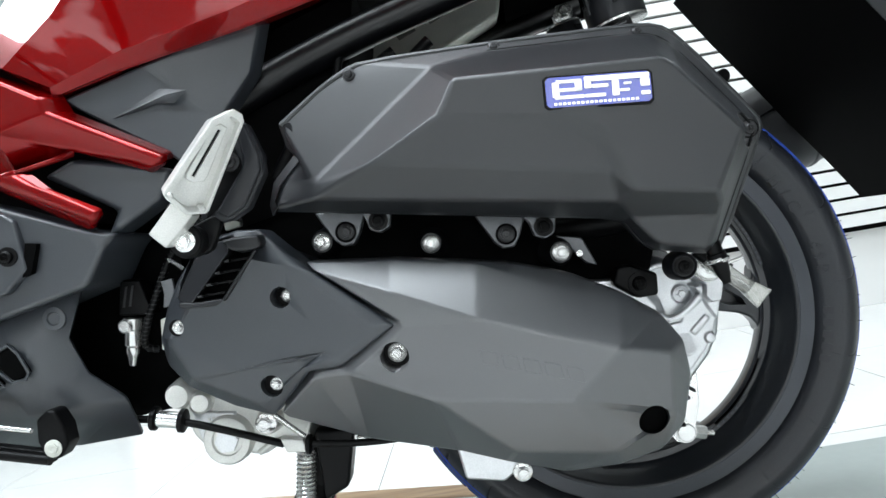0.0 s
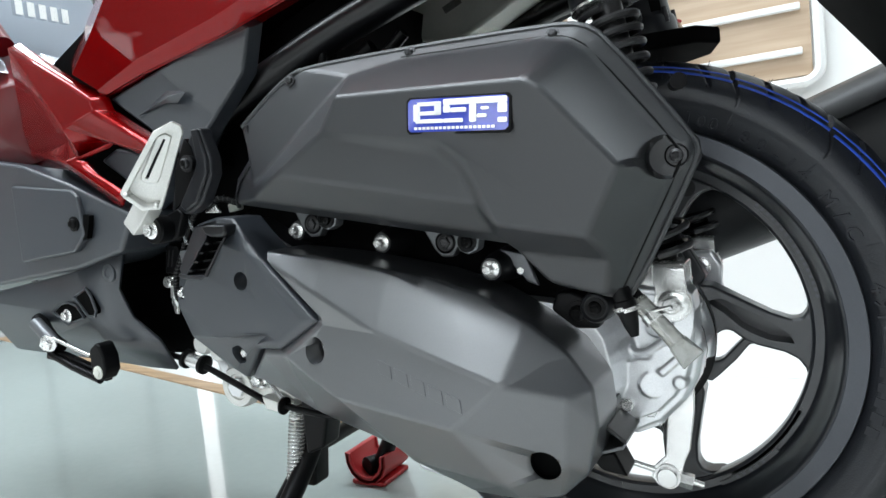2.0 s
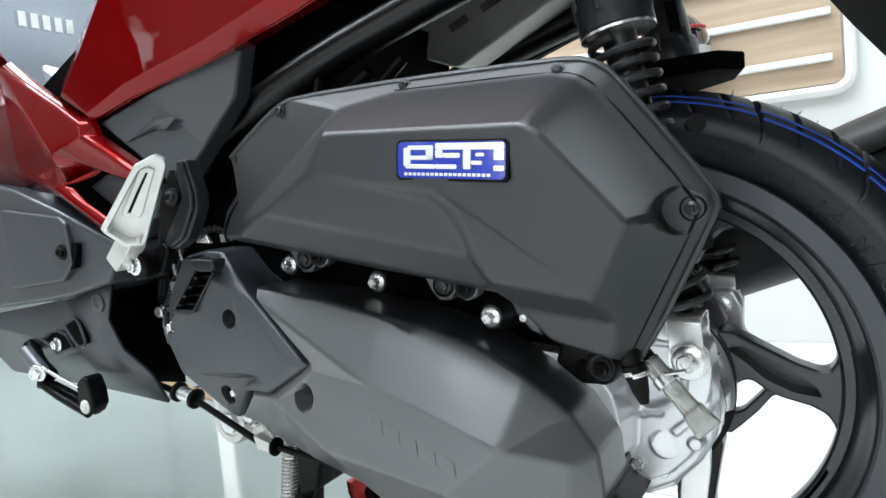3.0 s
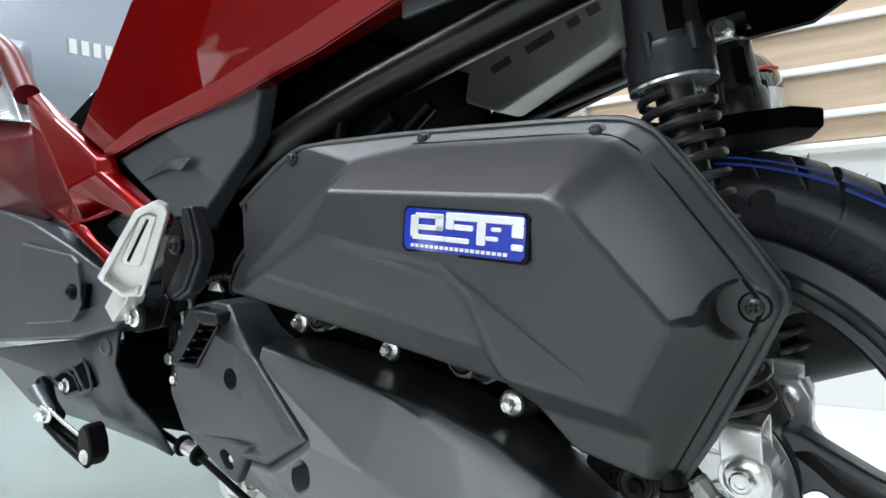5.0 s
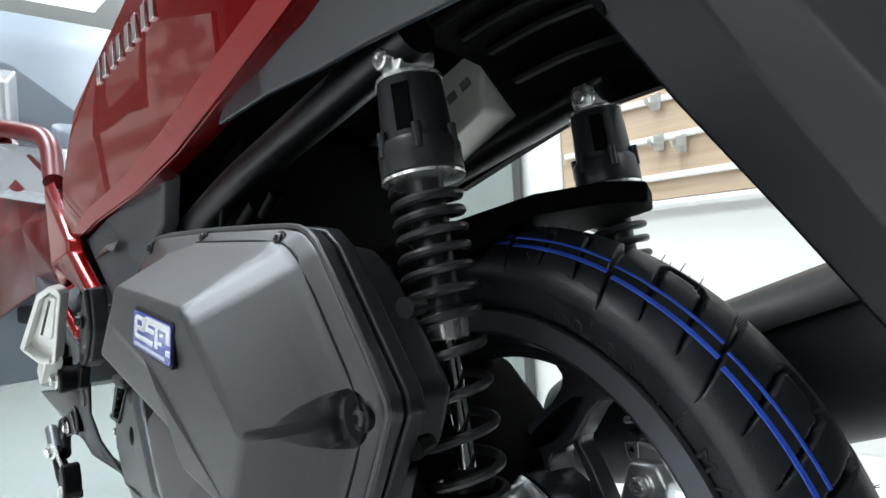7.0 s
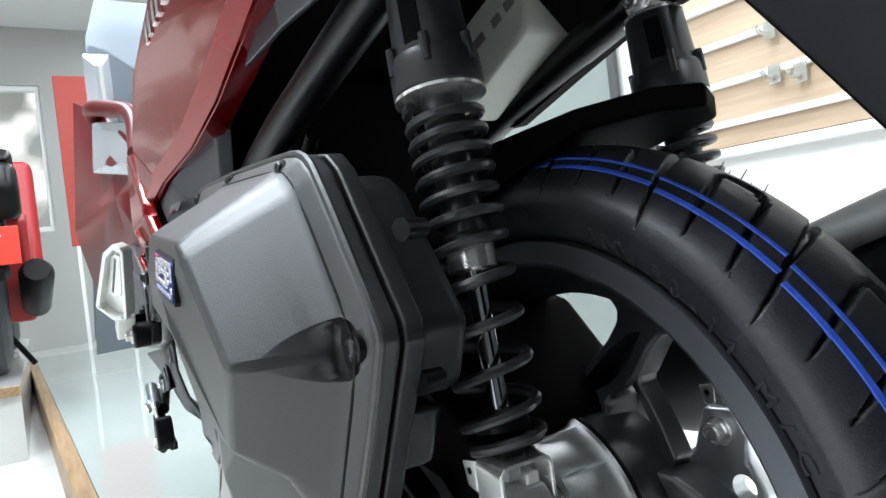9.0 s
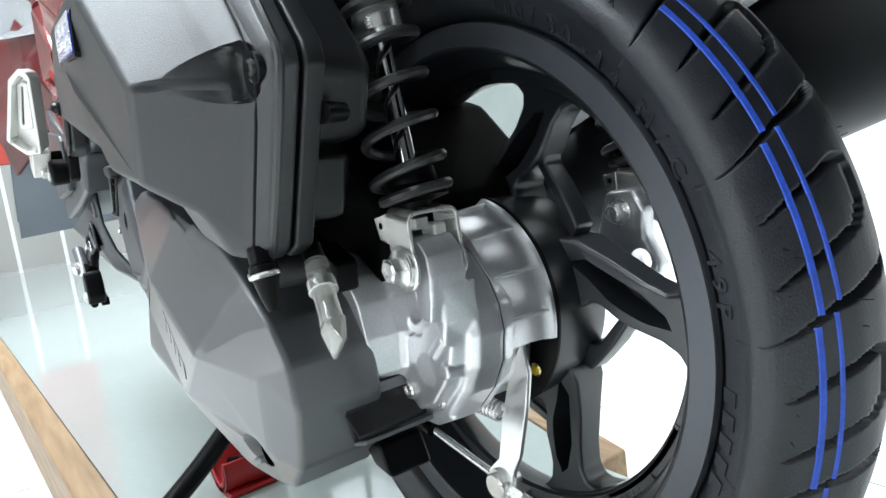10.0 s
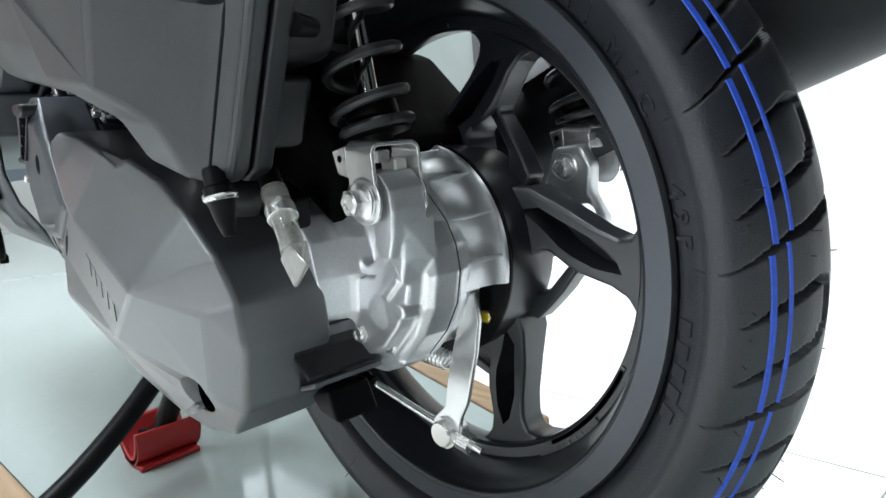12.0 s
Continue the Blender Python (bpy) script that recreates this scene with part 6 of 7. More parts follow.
# pillion step, folded up
def step():
    plane_y = lambda x, z: -0.2148 + 0.734 * (x + 0.31) - 0.466 * (z - 0.52)
    inward = Vector((-0.734, 1.0, 0.466)).normalized()

    def tray(outline, h0, h1, shrink=1.0):
        cx, cz = sum(p[0] for p in outline) / len(outline), sum(p[1] for p in outline) / len(outline)
        front = [Vector((x, plane_y(x, z), z)) + inward * h0 for x, z in outline]
        small = [(cx + (x - cx) * shrink, cz + (z - cz) * shrink) for x, z in outline]
        back = [Vector((x, plane_y(x, z), z)) + inward * h1 for x, z in small]
        n = len(outline)
        return solid(front + back, [tuple(range(n)), tuple(range(2 * n - 1, n - 1, -1))] + [(k, n + k, n + (k + 1) % n, (k + 1) % n) for k in range(n)])

    o = [(-0.2890, 0.5594), (-0.2842, 0.5553), (-0.2845, 0.5500), (-0.3235, 0.4875), (-0.3258, 0.4853), (-0.3385, 0.4858), (-0.3460, 0.4985), (-0.3470, 0.5030), (-0.3040, 0.5526)]
    hollow = [(-0.2908, 0.5555), (-0.2872, 0.5522), (-0.2868, 0.5500), (-0.3248, 0.4892), (-0.3268, 0.4882), (-0.3370, 0.4886), (-0.3432, 0.4988), (-0.3438, 0.5018), (-0.3035, 0.5484)]
    peg = part("pillion_step", tray(o, 0.0, 0.014, 0.93), M_PEG, scooter, "pale cast alloy pillion step, folded up", bevel=0.0014, seg=3)
    carve(peg, tray(hollow, -0.01, 0.0085, 0.93))
    slot = [(-0.3012, 0.5448), (-0.2998, 0.5436), (-0.3245, 0.5118), (-0.3262, 0.5128)]
    island = part("slot_pad", tray([(-0.2985, 0.5485), (-0.2950, 0.5455), (-0.3165, 0.5115), (-0.3200, 0.5075), (-0.3270, 0.5078), (-0.3300, 0.5110), (-0.3285, 0.5150), (-0.3045, 0.5465)], 0.0055, 0.010), M_PEG, peg, bevel=0.0012, seg=3)
    carve(island, tray(slot, -0.01, 0.03))
    # black sheet behind the slot, painted for its shade
    part("slot_back", tray([(-0.3005, 0.5450), (-0.2985, 0.5436), (-0.3240, 0.5110), (-0.3268, 0.5126)], 0.0076, 0.0084), M_BLACK, peg)
    for x, z in ((-0.3432, 0.5015), (-0.3272, 0.4893)):
        part("rest_knob", turned(Vector((x, plane_y(x, z), z)) + inward * 0.008, -inward, [(0, 0.0028), (0.008, 0.0026), (0.0098, 0.0012)], 18), M_PEG, peg)
    part("step_arm", prism([(-0.3480, 0.5000), (-0.3600, 0.4880), (-0.3712, 0.4773), (-0.3595, 0.4645), (-0.3440, 0.4770), (-0.3345, 0.4860), (-0.3400, 0.4950)], -0.2165, -0.2000), M_PEG, peg, bevel=0.0015)
    part("arm_hook", prism([(-0.3500, 0.4900), (-0.3600, 0.4860), (-0.3705, 0.4740), (-0.3680, 0.4680), (-0.3560, 0.4760)], -0.1990, -0.1880), M_BLACK, peg, bevel=0.002)
    plate = part("step_bracket", prism([(-0.3010, 0.5560), (-0.2915, 0.5560), (-0.2825, 0.5270), (-0.2838, 0.5130), (-0.3010, 0.4870), (-0.3160, 0.4800), (-0.3360, 0.4790), (-0.3420, 0.4850), (-0.3300, 0.5200)], -0.1850, -0.1700), M_SHOCK, scooter, "dark slate step bracket with a raised edge", bevel=0.003, seg=3)
    part("pad", prism([(-0.3300, 0.5200), (-0.3120, 0.5490), (-0.3045, 0.5400), (-0.3000, 0.5200), (-0.3165, 0.4960), (-0.3360, 0.4840)], -0.1862, -0.1800), M_BLACK, plate, bevel=0.001)
    part("raised_edge", prism([(-0.3000, 0.5555), (-0.2925, 0.5550), (-0.2845, 0.5270), (-0.2855, 0.5150), (-0.3025, 0.4890), (-0.3180, 0.4815), (-0.3260, 0.4880), (-0.3010, 0.5180), (-0.2975, 0.5250)], -0.1890, -0.1840), M_SHOCK, plate, bevel=0.0022, seg=3)
    part("screw_seat", turned((-0.3080, -0.1862, 0.5252), (0, -1, 0), [(-0.002, 0.0078), (0.003, 0.0074), (0.004, 0.0062)], 24), M_BLACK, plate)
    part("screw", cross_screw((-0.3080, -0.1895, 0.5252), (0, -1, 0), 0.0052), M_SPRING, plate, "dark domed screw")
    part("pivot", turned((-0.3490, -0.1975, 0.4680), (0, -1, 0), [(-0.016, 0.0125), (0.004, 0.0135), (0.006, 0.0120)], 28), M_BLACK, plate)
    part("pivot_web", prism([(-0.3575, 0.4770), (-0.3300, 0.4860), (-0.3240, 0.4800), (-0.3350, 0.4590), (-0.3440, 0.4555)], -0.1880, -0.1780), M_BLACK, plate, bevel=0.002)
    part("pivot_bolt", hex_bolt((-0.3490, -0.2035, 0.4680), (0, -1, 0), 0.0058, 0.005), M_STEEL, plate, "zinc pivot bolt")


step()


# side stand folded along the under cover, centre stand on two red pads
def stands():
    s = part("side_stand", tube([(-0.660, -0.136, 0.372), (-0.630, -0.146, 0.352), (-0.600, -0.152, 0.342)], 0.009, 14, smooth=1), M_BLACK, scooter, "black side stand folded up along the under cover")
    part("pivot_barrel", rod((-0.628, -0.160, 0.372), (-0.596, -0.162, 0.350), 0.0075, seg=20), M_BRACKET, s, "satin steel pivot barrel")
    part("pivot_bolt", hex_bolt((-0.597, -0.166, 0.349), (0.3, -1, -0.2), 0.0070, 0.006), M_STEEL, s)
    part("stand_rod", tube([(-0.600, -0.162, 0.356), (-0.560, -0.166, 0.346), (-0.520, -0.168, 0.336)], 0.0022, 12), M_STEEL, s, "bright steel rod")
    part("stand_rod", tube([(-0.605, -0.160, 0.334), (-0.560, -0.165, 0.322), (-0.508, -0.168, 0.309)], 0.0045, 12), M_BLACK, s, "black rod")
    part("stand_bar", prism([(-0.615, 0.338), (-0.590, 0.336), (-0.512, 0.314), (-0.512, 0.304), (-0.592, 0.324), (-0.618, 0.328)], -0.160, -0.150), M_BLACK, s, bevel=0.002)
    foot = part("stand_foot", prism([(-0.5101, 0.3454), (-0.4990, 0.3523), (-0.4930, 0.3505), (-0.4871, 0.3370), (-0.4862, 0.3208), (-0.4948, 0.3106), (-0.5050, 0.3106), (-0.5118, 0.3267)], -0.176, -0.156), M_BLACK, s, "black rubber stand foot", bevel=0.004, seg=3)
    part("foot_rivet", hex_bolt((-0.4985, -0.176, 0.320), (0, -1, 0), 0.0050, 0.002), M_PALE, foot)
    c = part("centre_stand", tube([(-0.300, -0.010, 0.265), (-0.335, -0.020, 0.205), (-0.390, -0.038, 0.120), (-0.420, -0.046, 0.072)], 0.0125, 16, smooth=2), M_BLACK, scooter, "black steel centre stand")
    part("stand_leg", tube([(-0.300, 0.150, 0.262), (-0.330, 0.170, 0.200), (-0.385, 0.195, 0.110), (-0.412, 0.205, 0.072)], 0.0125, 16, smooth=2), M_BLACK, c)
    part("tread_lever", tube([(-0.305, -0.020, 0.270), (-0.322, -0.052, 0.200), (-0.330, -0.095, 0.150), (-0.327, -0.160, 0.100), (-0.322, -0.215, 0.072)], 0.0115, 16, smooth=2), M_BLACK, c, "black foot lever")
    part("lever_web", prism([(-0.335, 0.262), (-0.305, 0.262), (-0.318, 0.160), (-0.340, 0.160)], -0.058, -0.030), M_BLACK, c, bevel=0.004)
    part("cross_tube", rod((-0.345, -0.02, 0.19), (-0.345, 0.175, 0.19), 0.0095, seg=16), M_BLACK, c)
    for x, y in ((-0.42, -0.046), (-0.412, 0.205)):
        part("stand_foot", rod((x - 0.012, y - 0.020, 0.074), (x + 0.008, y + 0.026, 0.072), 0.014, seg=16), M_BLACK, c)
    part("spring", coil((-0.322, -0.066, 0.254), (-0.337, -0.068, 0.170), 0.0085, 0.0017, [1] * 20, 6, 14), M_STEEL, scooter, "bright steel stand spring")
    part("stand_bracket", prism([(-0.31, 0.275), (-0.27, 0.27), (-0.285, 0.215), (-0.31, 0.205)], -0.075, -0.045), M_BLACK, c, bevel=0.004)
    for y, x in ((-0.050, -0.420), (0.203, -0.415)):
        pad = thing("stand_pad", (x, y, DECK), "red plastic pad under the centre stand", "stand pad", "stand pads")
        bm = bmesh.new()
        secs = []
        for k in range(9):
            a = radians(172 + 196 * k / 8)
            secs.append((x + 0.037 * math.cos(a), DECK + 0.044 + 0.042 * math.sin(a)))
        outer = [(px, pz) for px, pz in secs]
        inner = [(x + 0.029 * math.cos(radians(172 + 196 * k / 8)), DECK + 0.044 + 0.033 * math.sin(radians(172 + 196 * k / 8))) for k in range(8, -1, -1)]
        part("cradle", prism(outer + inner, y - 0.034, y + 0.042), M_REDPAD, pad, bevel=0.002)
        for dy in (-0.034, 0.038):
            part("rim", prism([(px, pz) for px, pz in outer] + [(x + (px - x) * 0.72, DECK + 0.044 + (pz - DECK - 0.044) * 0.72) for px, pz in outer[::-1]], y + dy, y + dy + 0.004), M_REDPAD, pad, bevel=0.001)
        part("foot_block", box(x - 0.030, x + 0.030, y - 0.032, y + 0.040, DECK, DECK + 0.008), M_REDPAD, pad, bevel=0.003)
    # small casting bracket low behind the belt case
    # crankcase end under the belt duct, with the rear brake cable clipped along it
    o = [(-0.442, 0.337), (-0.436, 0.316), (-0.428, 0.288), (-0.418, 0.274), (-0.405, 0.276), (-0.372, 0.278), (-0.376, 0.260), (-0.360, 0.257), (-0.343, 0.265), (-0.319, 0.256), (-0.311, 0.277), (-0.300, 0.300), (-0.36, 0.335), (-0.41, 0.350)]
    crank = part("crankcase", prism(o, -0.074, -0.020, taper=0.002), M_PEG, scooter, "pale cast alloy crankcase end", bevel=0.004, seg=3)
    part("case_pad", prism([(-0.424, 0.314), (-0.380, 0.306), (-0.384, 0.285), (-0.400, 0.280), (-0.418, 0.284)], -0.079, -0.072, taper=0.001), M_ALLOY, crank, bevel=0.002)
    for k in range(4):
        part("cast_bar", box(-0.408 + 0.0045 * k, -0.4055 + 0.0045 * k, -0.0798, -0.0785, 0.300, 0.3045), M_PEG, crank)
    plug = part("drain_plug", turned((-0.391, -0.072, 0.2810), (0, -1, 0), [(0, 0.0245), (0.010, 0.0240), (0.013, 0.0220), (0.013, 0.0150), (0.0105, 0.0140)], 40), M_PEG, crank, "pale round oil plug")
    part("plug_hexagon", rod((-0.391, -0.080, 0.2810), (-0.391, -0.0875, 0.2810), 0.0115, seg=6), M_ALLOY, plug)
    part("boss", turned((-0.426, -0.072, 0.333), (0, -1, 0), [(0, 0.0150), (0.022, 0.0125), (0.026, 0.0105), (0.0255, 0.0060)], 28), M_PEG, crank)
    part("boss", turned((-0.412, -0.072, 0.322), (0.2, -1, 0), [(0, 0.0120), (0.018, 0.0105), (0.021, 0.0080)], 24), M_PEG, crank)
    part("bolt", hex_bolt((-0.349, -0.090, 0.2930), (0, -1, 0), 0.0070, 0.007), M_STEEL, crank)
    part("boss", turned((-0.349, -0.072, 0.2930), (0, -1, 0), [(0, 0.0140), (0.016, 0.0115), (0.018, 0.0095)], 28), M_PEG, crank)
    part("rib", tube([(-0.365, -0.074, 0.262), (-0.352, -0.077, 0.270), (-0.335, -0.076, 0.272), (-0.318, -0.075, 0.263)], 0.0030, 10, smooth=1), M_PEG, crank)
    cable = part("brake_cable", tube([(-0.520, -0.085, 0.322), (-0.470, -0.099, 0.3195), (-0.4259, -0.0995, 0.3106), (-0.3771, -0.103, 0.2930), (-0.3312, -0.104, 0.2742)], 0.0036, 14, smooth=2), M_BLACK, scooter, "black rear brake cable along the crankcase")
    part("sleeve", rod((-0.4474, -0.0990, 0.3160), (-0.4259, -0.0985, 0.3106), 0.0078, seg=22), M_STEEL, cable, "bright steel cable sleeve")
    for p in ((-0.4490, -0.0990, 0.3164), (-0.4235, -0.0985, 0.3100)):
        d = Vector((0.0215, 0.0005, -0.0054)).normalized()
        part("grommet", turned(Vector(p) - d * 0.0035, d, [(0, 0.0085), (0.0015, 0.0112), (0.0055, 0.0112), (0.007, 0.0085)], 24), M_BLACK, cable)
    part("cable_holder", prism([(-0.3330, 0.2810), (-0.3120, 0.2760), (-0.3095, 0.2640), (-0.3290, 0.2665)], -0.1080, -0.0960), M_PEG, cable, bevel=0.0015)
    part("holder_arm", rod((-0.338, -0.095, 0.300), (-0.312, -0.100, 0.277), 0.0026, seg=10), M_STEEL, cable)
    part("grommet", turned((-0.3110, -0.1015, 0.2700), (1, 0, -0.15), [(0, 0.0080), (0.0015, 0.0095), (0.004, 0.0095), (0.0055, 0.0060)], 22), M_BLACK, cable)
    part("cable_run", tube([(-0.306, -0.1015, 0.2695), (-0.270, -0.102, 0.2640), (-0.235, -0.098, 0.2600), (-0.200, -0.085, 0.2580)], 0.0034, 12, smooth=2), M_BLACK, cable)
    b = part("lower_bracket", prism([(-0.176, 0.236), (-0.125, 0.228), (-0.112, 0.205), (-0.135, 0.192), (-0.172, 0.200)], -0.065, -0.045), M_ALLOY, scooter, "pale cast bracket under the belt case", bevel=0.003)
    part("bolt", hex_bolt((-0.116, -0.066, 0.200), (0, -1, 0), 0.0065, 0.008), M_STEEL, b)
    part("bolt", hex_bolt((-0.262, -0.075, 0.262), (0, -1, 0), 0.006, 0.012), M_STEEL, b)


stands()


# exhaust on the far side
def exhaust():
    a, b = Vector((-0.06, 0.205, 0.374)), Vector((0.40, 0.205, 0.540))
    d = (b - a)
    L = d.length
    can = part("muffler", turned(a, d, [(0, 0.030), (0.02, 0.050), (0.06, 0.060), (L - 0.05, 0.064), (L - 0.02, 0.060), (L - 0.004, 0.046), (L, 0.040)], 56), M_CAN, scooter, "matte dark grey muffler")
    part("seam", turned(a + d.normalized() * (L - 0.085), d, [(0, 0.0640), (0.002, 0.0655), (0.006, 0.0655), (0.008, 0.0642)], 56), M_CAN, can)
    bm = bmesh.new()
    rows = []
    for f in (0.15, 0.35, 0.65, 0.98):
        c = a + d * f
        rows.append([bm.verts.new(c + Vector((0, 0.071 * math.sin(radians(t)), 0.071 * math.cos(radians(t))))) for t in (-62, -45, -25, 0, 25)] + [bm.verts.new(c + Vector((0, 0.066 * math.sin(radians(t)), 0.066 * math.cos(radians(t))))) for t in (25, 0, -25, -45, -62)])
    for u, v in zip(rows, rows[1:]):
        for i in range(10):
            j = (i + 1) % 10
            bm.faces.new((u[i], u[j], v[j], v[i]))
    bm.faces.new(rows[0])
    bm.faces.new(rows[-1][::-1])
    part("heat_shield", bm, M_BLACK, can, "black heat shield")
    part("exhaust_pipe", tube([(-0.06, 0.205, 0.374), (-0.12, 0.20, 0.33), (-0.25, 0.17, 0.29), (-0.36, 0.10, 0.29)], 0.016, 16, smooth=2), M_DARK, can)


exhaust()


# front of the scooter, seen past the side panel
def front_end():
    leg = part("leg_shield", sheet([[(-1.02, -0.20, 0.42), (-1.02, 0.29, 0.42)], [(-0.96, -0.19, 0.60), (-0.96, 0.28, 0.60)], [(-0.98, -0.17, 0.80), (-0.98, 0.26, 0.80)], [(-1.06, -0.15, 0.98), (-1.06, 0.24, 0.98)], [(-1.12, -0.12, 1.08), (-1.12, 0.21, 1.08)]], 0.02), M_SLATE, scooter, "blue-grey inner leg shield")
    md = leg.modifiers.new("thickness", "SOLIDIFY")
    md.thickness = 0.03
    part("glove_lid", solid([(-0.955, -0.10, 0.70), (-0.955, 0.02, 0.70), (-0.97, 0.02, 0.86), (-0.965, -0.08, 0.86), (-0.935, -0.08, 0.72), (-0.935, 0.0, 0.72), (-0.95, 0.0, 0.84), (-0.945, -0.06, 0.84)], [(4, 5, 6, 7), (0, 1, 5, 4), (1, 2, 6, 5), (2, 3, 7, 6), (3, 0, 4, 7), (3, 2, 1, 0)]), M_SLATE, leg, bevel=0.01, seg=3)
    for y0, y1, z0, z1, x0 in ((0.10, 0.20, 0.62, 0.80, -0.955), (-0.17, -0.12, 0.62, 0.95, -0.965)):
        part("shield_rib", solid([(x0, y0, z0), (x0, y1, z0), (x0 - 0.02, y1, z1), (x0 - 0.02, y0, z1), (x0 + 0.03, y0 + 0.02, z0 + 0.03), (x0 + 0.03, y1 - 0.02, z0 + 0.03), (x0 + 0.008, y1 - 0.02, z1 - 0.03), (x0 + 0.008, y0 + 0.02, z1 - 0.03)], [(4, 5, 6, 7), (0, 1, 5, 4), (1, 2, 6, 5), (2, 3, 7, 6), (3, 0, 4, 7), (3, 2, 1, 0)]), M_SILVER, leg, "silver-grey raised panel", bevel=0.008, seg=3)
    # uncut slot: near-black box coloured as the shade inside
    part("shield_slot", box(-0.962, -0.944, -0.02, 0.09, 0.60, 0.66), M_DARK, leg)
    for k in range(5):
        part("emblem_bar", box(-0.945, -0.935, 0.06 + 0.02 * k, 0.072 + 0.02 * k, 0.842, 0.866), M_CHROME, leg)
    # red tunnel flank with a pale inset
    flank = part("tunnel_flank", named_solid(dict(a=(-0.56, -0.130, 0.66), b=(-0.66, -0.125, 0.70), c=(-0.86, -0.150, 0.80), d=(-1.00, -0.190, 0.86), e=(-1.03, -0.21, 0.62), f=(-0.95, -0.19, 0.50), g=(-0.74, -0.150, 0.555), h=(-0.60, -0.145, 0.560), m=(-0.74, -0.165, 0.65)),
                                             ["a b m", "b c m", "c d e m", "e f m", "f g m", "g h m", "h a m"])[0], M_FLANK, scooter, "glossy red flank of the step-through", bevel=0.004, seg=3, limit=10)
    md = flank.modifiers.new("thickness", "SOLIDIFY")
    md.thickness, md.offset = 0.006, 1
    A, B, C, D = Vector((-0.874, -0.175, 0.797)), Vector((-0.850, -0.185, 0.706)), Vector((-0.645, -0.150, 0.671)), Vector((-0.739, -0.128, 0.767))
    part("inset", solid([A, B, C, D] + [p + Vector((0, 0.03, 0)) for p in (A, B, C, D)] + [A.lerp(C, 0.16) + Vector((0, 0.012, 0)), B.lerp(D, 0.16) + Vector((0, 0.012, 0)), C.lerp(A, 0.16) + Vector((0, 0.012, 0)), D.lerp(B, 0.16) + Vector((0, 0.012, 0))],
                                [(0, 1, 9, 8), (1, 2, 10, 9), (2, 3, 11, 10), (3, 0, 8, 11), (8, 9, 10, 11), (0, 4, 5, 1), (1, 5, 6, 2), (2, 6, 7, 3), (3, 7, 4, 0), (7, 6, 5, 4)]), M_SILVER, flank, "silver-grey dished inset", bevel=0.004, seg=3)
    part("rail", tube([A + Vector((-0.06, 0.01, 0.02)), A + Vector((0.0, 0.0, 0.024)), A.lerp(D, 0.5) + Vector((0, 0.004, 0.022)), D + Vector((0.01, 0.004, 0.014)), D.lerp(C, 0.6) + Vector((0.03, 0.004, -0.005))], 0.014, 16, smooth=3), M_FLANK, flank)
    part("front_guard", prism([(-1.03, 0.60), (-1.20, 0.95), (-1.32, 0.80), (-1.28, 0.60), (-1.1, 0.56)], -0.12, 0.21), M_RED, scooter, "glossy red front fairing", bevel=0.03, seg=4)
    part("seat", prism([(-0.36, 0.80), (-0.30, 0.86), (-0.05, 0.90), (0.30, 0.97), (0.36, 0.94), (0.10, 0.86), (-0.25, 0.80)], -0.10, 0.19), M_BLACK, scooter, "black padded seat", bevel=0.03, seg=4)
    part("floor_board", box(-0.98, -0.55, -0.14, 0.23, 0.50, 0.53), M_BLACK, scooter, "black foot board", bevel=0.006)


M_SILVER = material("silver_paint", (0.55, 0.57, 0.60), 0.22, metal=0.6, grain=0.08, stain=0.06, coat=0.6)
M_SLATE = material("blue_grey_plastic", (0.20, 0.23, 0.27), 0.38, grain=0.1, stain=0.08, rough_vary=0.05)
front_end()


